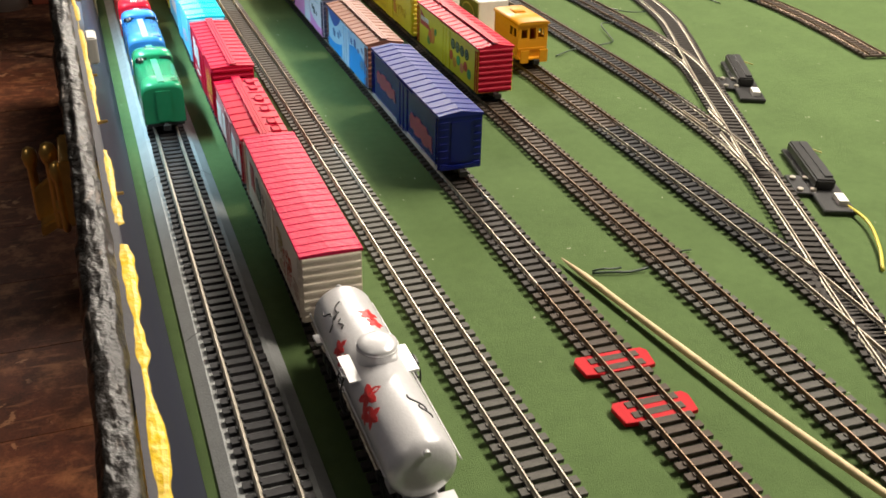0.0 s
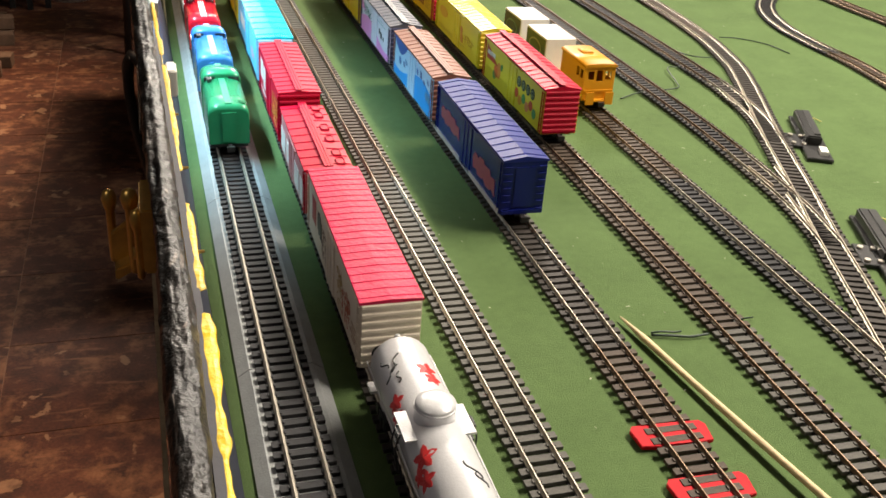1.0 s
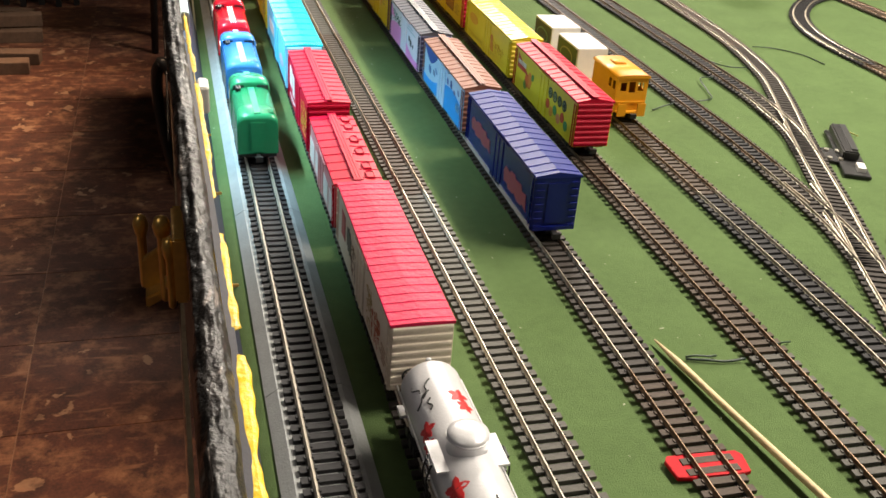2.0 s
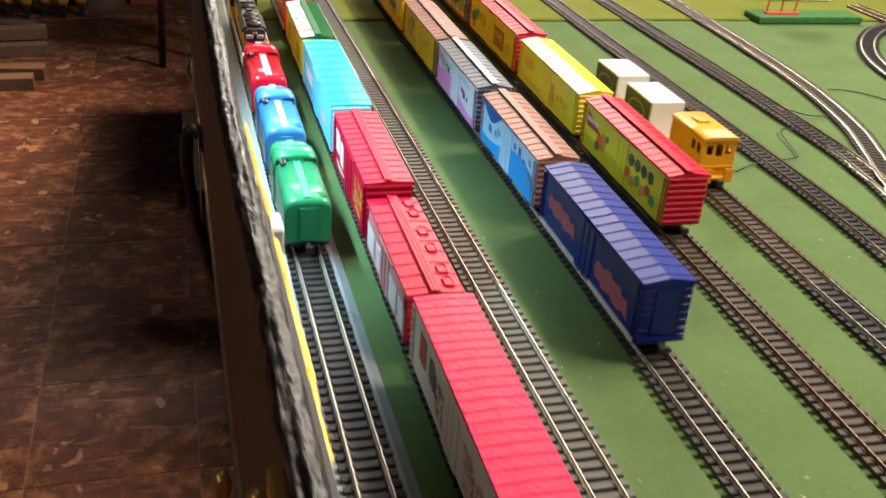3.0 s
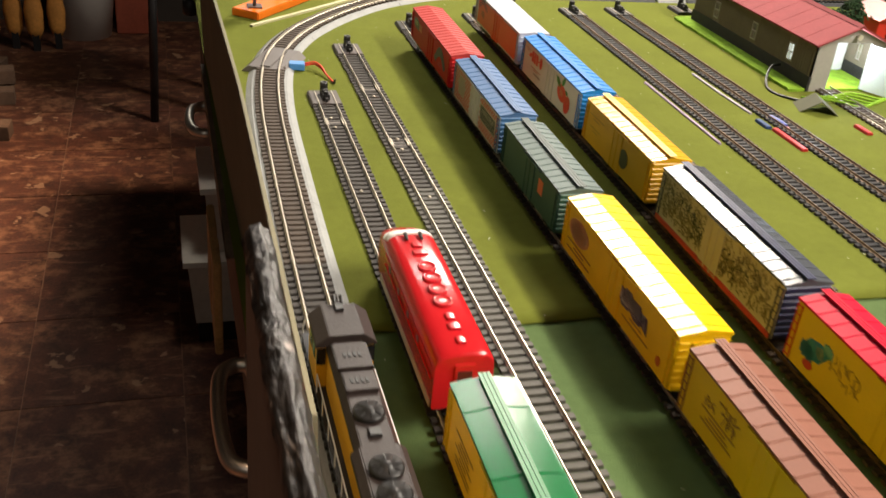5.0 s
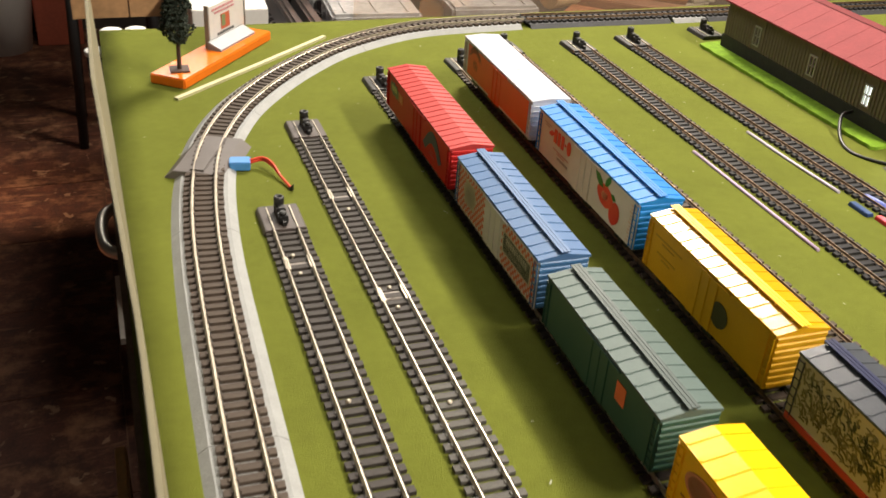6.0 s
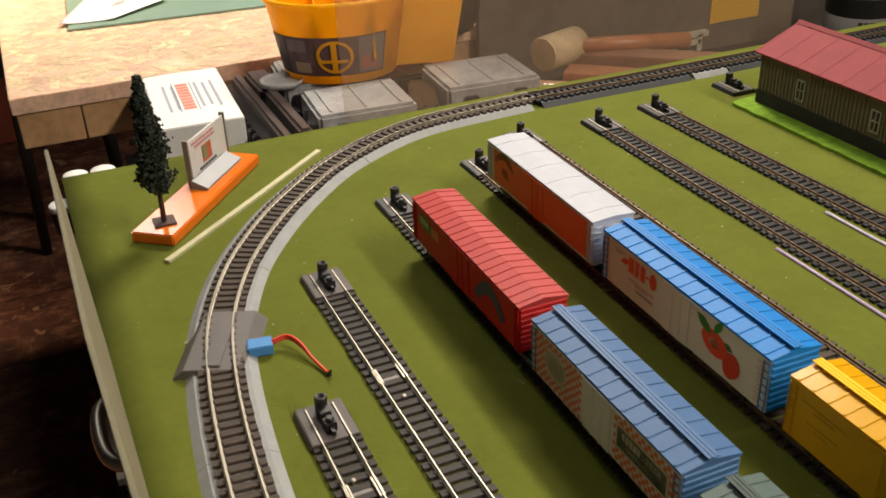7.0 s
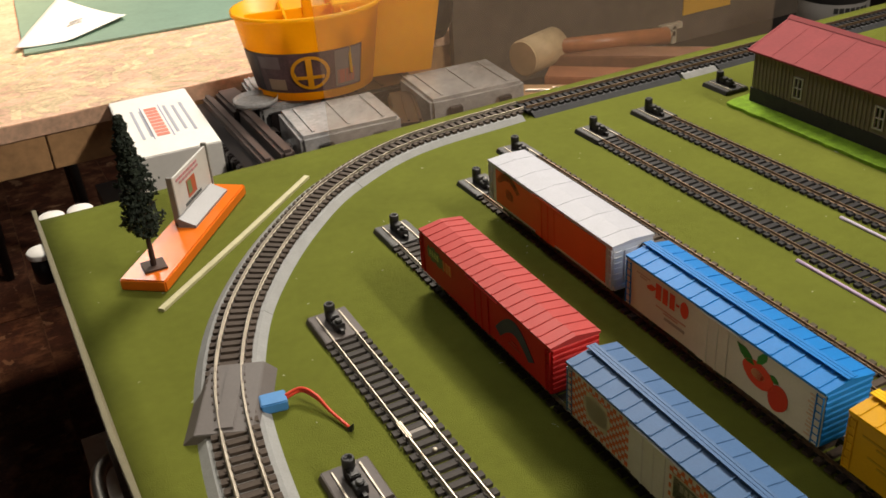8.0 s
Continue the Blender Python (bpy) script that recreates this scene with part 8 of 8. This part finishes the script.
yc_ = thing("yellow_card", "yellow card pinned to the back panel", "card", at=Matrix.Translation((1.075, 2.7515, -0.045)))
bm = bmesh.new()
box(bm, -0.05, 0.05, -0.002, 0.0, -0.04, 0.10)
part("card", bm, plastic(0.75, 0.40, 0.02), yc_)
gd = thing("cream_bracket", "small cream plastic bracket fixed to the brown panel", "bracket", at=Matrix.Translation((0.985, 2.7515, -0.108)))
for u0, u1, z0, z1 in ((-0.038, 0.020, -0.006, 0.004), (-0.010, 0.034, 0.006, 0.016), (0.012, 0.022, -0.018, 0.012), (-0.034, -0.026, -0.014, 0.002)):
    bm = bmesh.new()
    box(bm, u0, u1, -0.010, 0.0, z0, z1)
    part("arm", bm, plastic(0.50, 0.44, 0.34), gd, bevel=0.001)
can = thing("paint_can", "grey metal can with a printed label on the side table", "can", at=Matrix.Translation((1.175, 2.580, -0.130)))
bm = bmesh.new()
lathe(bm, [(0.050, 0.0), (0.052, 0.002), (0.052, 0.112), (0.0535, 0.114), (0.052, 0.117), (0.046, 0.115), (0.01, 0.114)], sides=32)
part("body", bm, material("dull_can", (0.05, 0.047, 0.045), 0.4, 0.3, vary=0.2, scale=30), can)
bm = bmesh.new()
lathe(bm, [(0.0521, 0.018), (0.0525, 0.018), (0.0525, 0.085), (0.0521, 0.085)], sides=32)
cl = part("label", bm, plastic(0.16, 0.15, 0.14, 0.5), can, "grey printed label")
for k, (z, wd) in enumerate(((0.072, 1.1), (0.056, 0.8), (0.040, 1.0), (0.030, 0.6))):
    bm = bmesh.new()
    for q in range(7):
        t0 = radians(-105) - wd / 2 + wd * q / 7
        t1 = t0 + 0.75 * wd / 7
        vs = [bm.verts.new((0.0529 * math.cos(t), 0.0529 * math.sin(t), zz)) for t, zz in ((t0, z), (t1, z), (t1, z + 0.008), (t0, z + 0.008))]
        bm.faces.new(vs)
    part("print_bar", bm, plastic(0.03, 0.03, 0.03), cl)
for x, y in ((-0.002, 2.4145), (0.024, 2.4145), (-0.0200, 2.350)):
    cu = thing("corner_peg", "white round capped peg fixed to the table's corner edge", "peg", "corner pegs", at=Matrix.Translation((x, y, -0.062)))
    bm = bmesh.new()
    lathe(bm, [(0.0095, 0.030), (0.0105, 0.032), (0.0105, 0.054)], sides=20)
    part("stem", bm, BLACK, cu)
    bm = bmesh.new()
    lathe(bm, [(0.0115, 0.0540), (0.0120, 0.0550), (0.0120, 0.0585), (0.0112, 0.0595), (0.002, 0.0597)], sides=24)
    part("cap", bm, WHITE, cu, "white round cap")
# ---- floor things ----
binm = material("white_bin_plastic", (0.66, 0.60, 0.52), 0.5, vary=0.12, scale=10, dirt=0.3)
for x0_, x1_, y0_, z0_, z1_, words in ((-0.036, 0.200, 2.780, -0.835, -0.672, "off-white plastic storage bin on a dark crate"), (0.004, 0.190, 2.80, -0.671, -0.515, "smaller off-white plastic bin stacked on another")):
    bn = thing("storage_bin", words, "bin", "stacked bins")
    bm = bmesh.new()
    loft(bm, [[(x0_ + e, y0_ + e, z), (x1_ - e, y0_ + e, z), (x1_ - e, y0_ + 0.2 - e, z), (x0_ + e, y0_ + 0.2 - e, z)] for e, z in ((0.016, z0_), (0.002, z1_ - 0.006), (-0.004, z1_ - 0.006), (-0.004, z1_))])
    for f_ in bm.faces:
        f_.smooth = False
    part("tub", bm, binm, bn)
    bm = bmesh.new()
    for q in range(4):
        ex = [(x0_ - 0.007, x1_ + 0.007, y0_ - 0.007, y0_ - 0.003), (x0_ - 0.007, x1_ + 0.007, y0_ + 0.203, y0_ + 0.207), (x0_ - 0.007, x0_ - 0.003, y0_ - 0.003, y0_ + 0.203), (x1_ + 0.003, x1_ + 0.007, y0_ - 0.003, y0_ + 0.203)][q]
        box(bm, *ex, z1_ - 0.012, z1_ + 0.0008)
    part("rim", bm, binm, bn)
crate = thing("dark_crate", "low dark wooden crate under the bins", "crate")
for x0_, x1_, y0_, y1_ in ((-0.015, 0.180, 2.800, 2.812), (-0.015, 0.180, 2.948, 2.960), (-0.015, -0.003, 2.8122, 2.9478), (0.168, 0.180, 2.8122, 2.9478)):
    part("side", boxed(x0_, x1_, y0_, y1_, FLOOR_Z, -0.836), BLACK, crate)
timber_m = material("grey_timber", (0.11, 0.065, 0.040), 0.8, vary=0.35, scale=10, bump=0.3, bump_scale=60)
for k, (x, y, z, a) in enumerate(((-0.75, 3.85, 0, 3), (-0.72, 3.98, 0, -4), (-0.74, 4.25, 0, 5), (-0.76, 4.38, 0, -2), (-0.74, 4.30, 0.05, 8), (-0.80, 4.60, 0, -12))):
    tb = thing("timber_plank", "rough grey timber plank lying on the floor", "plank", "timber on the floor", at=Matrix.Translation((x, y, FLOOR_Z + z)) @ Matrix.Rotation(radians(a), 4, "Z"))
    bm = bmesh.new()
    box(bm, -0.35, 0.20, -0.035, 0.035, 0, 0.045)
    part("plank", bm, timber_m, tb, bevel=0.002)
orm = material("orange_tool_plastic", (0.50, 0.22, 0.05), 0.5, vary=0.3, scale=12)
for k in range(6):
    gl = thing("leather_glove", "orange leather work glove hanging over the timber", "glove", "work gloves", at=Matrix.Translation((-0.82 + 0.075 * k, 4.80 + 0.03 * (k % 2), FLOOR_Z + 0.10)))
    bm = bmesh.new()
    loft(bm, [[(r * math.cos(2 * math.pi * q / 12), 0.6 * r * math.sin(2 * math.pi * q / 12), z) for q in range(12)] for r, z in ((0.012, -0.06), (0.030, -0.02), (0.034, 0.05), (0.026, 0.10), (0.030, 0.16))])
    part("glove", bm, orm, gl)
    bm = bmesh.new()
    box(bm, -0.012, 0.012, -0.012, 0.012, -0.10, 0.0)
    part("stand", bm, BLACK, gl)
wbk = thing("white_bucket", "white plastic bucket on the far floor", "bucket", at=Matrix.Translation((-0.36, 5.02, FLOOR_Z)))
bm = bmesh.new()
lathe(bm, [(0.10, 0), (0.125, 0.22), (0.13, 0.225), (0.125, 0.23), (0.118, 0.22), (0.095, 0.01)], sides=28)
part("pail", bm, WHITE, wbk)
rb = thing("red_box", "dull red wooden box against the far wall", "box", at=Matrix.Translation((-0.16, 5.08, FLOOR_Z)))
bm = bmesh.new()
box(bm, -0.08, 0.08, -0.06, 0.06, 0, 0.2)
part("body", bm, material("dull_red", (0.28, 0.06, 0.03), 0.6, vary=0.2, scale=12), rb, bevel=0.003)
st = thing("black_stool", "black metal stool in the shade behind the table", "stool", at=Matrix.Translation((0.02, 4.2, FLOOR_Z)))
for sx in (-1, 1):
    for sy in (-1, 1):
        bm = bmesh.new()
        tube(bm, (sx * 0.12, sy * 0.12, 0), (sx * 0.10, sy * 0.10, 0.6), 0.014, sides=12)
        part("leg", bm, BLACK, st)
bm = bmesh.new()
lathe(bm, [(0.15, 0.6), (0.16, 0.61), (0.16, 0.63), (0.15, 0.64), (0.01, 0.64)], sides=28)
part("seat", bm, BLACK, st)

# ---- lint on the felt ----
rnd = random.Random(31)
verts, faces = [], []
for k in range(420):
    x, y = rnd.uniform(0.0, 0.75), rnd.uniform(0.15, 2.30)
    z = 0.0008 if y < SEAM else 0.0026
    w, l_, t = rnd.uniform(0.00015, 0.0005), rnd.uniform(0.0004, 0.0016), rnd.uniform(0, 3.14)
    i0 = len(verts)
    for u, v, h_ in ((-1, -1, 0), (1, -1, 0), (1, 1, 0), (-1, 1, 0), (0, 0, 0.0004)):
        verts.append((x + (u * l_ * math.cos(t) - v * w * math.sin(t)), y + (u * l_ * math.sin(t) + v * w * math.cos(t)), z + h_))
    faces += [(i0, i0 + 1, i0 + 4), (i0 + 1, i0 + 2, i0 + 4), (i0 + 2, i0 + 3, i0 + 4), (i0 + 3, i0, i0 + 4)]
me = bpy.data.meshes.new("lint")
me.from_pydata(verts, [], faces)
me.materials.append(material("pale_lint", (0.30, 0.31, 0.22), 0.8, vary=0.4, scale=300))
tagged(new("lint", me), "tiny pale specks of lint scattered over the felt", "lint", kind="stuff")

# ---- floor tiles ----
tile_meshes = {}
for i in range(-7, 4):
    for j in range(-2, 14):
        x, y = -0.358 + 0.305 * i, 2.305 + 0.31 * (j - 4)
        bm = bmesh.new()
        box(bm, 0.0012, 0.3038, 0.0012, 0.3088, -0.003, 0)
        if "tile" not in tile_meshes:
            tile_meshes["tile"] = finish(bm, "tile", FLOORM)
        else:
            bm.free()
        t = new("tile", tile_meshes["tile"])
        t.location = (x, y, FLOOR_Z)
        t.parent = floor
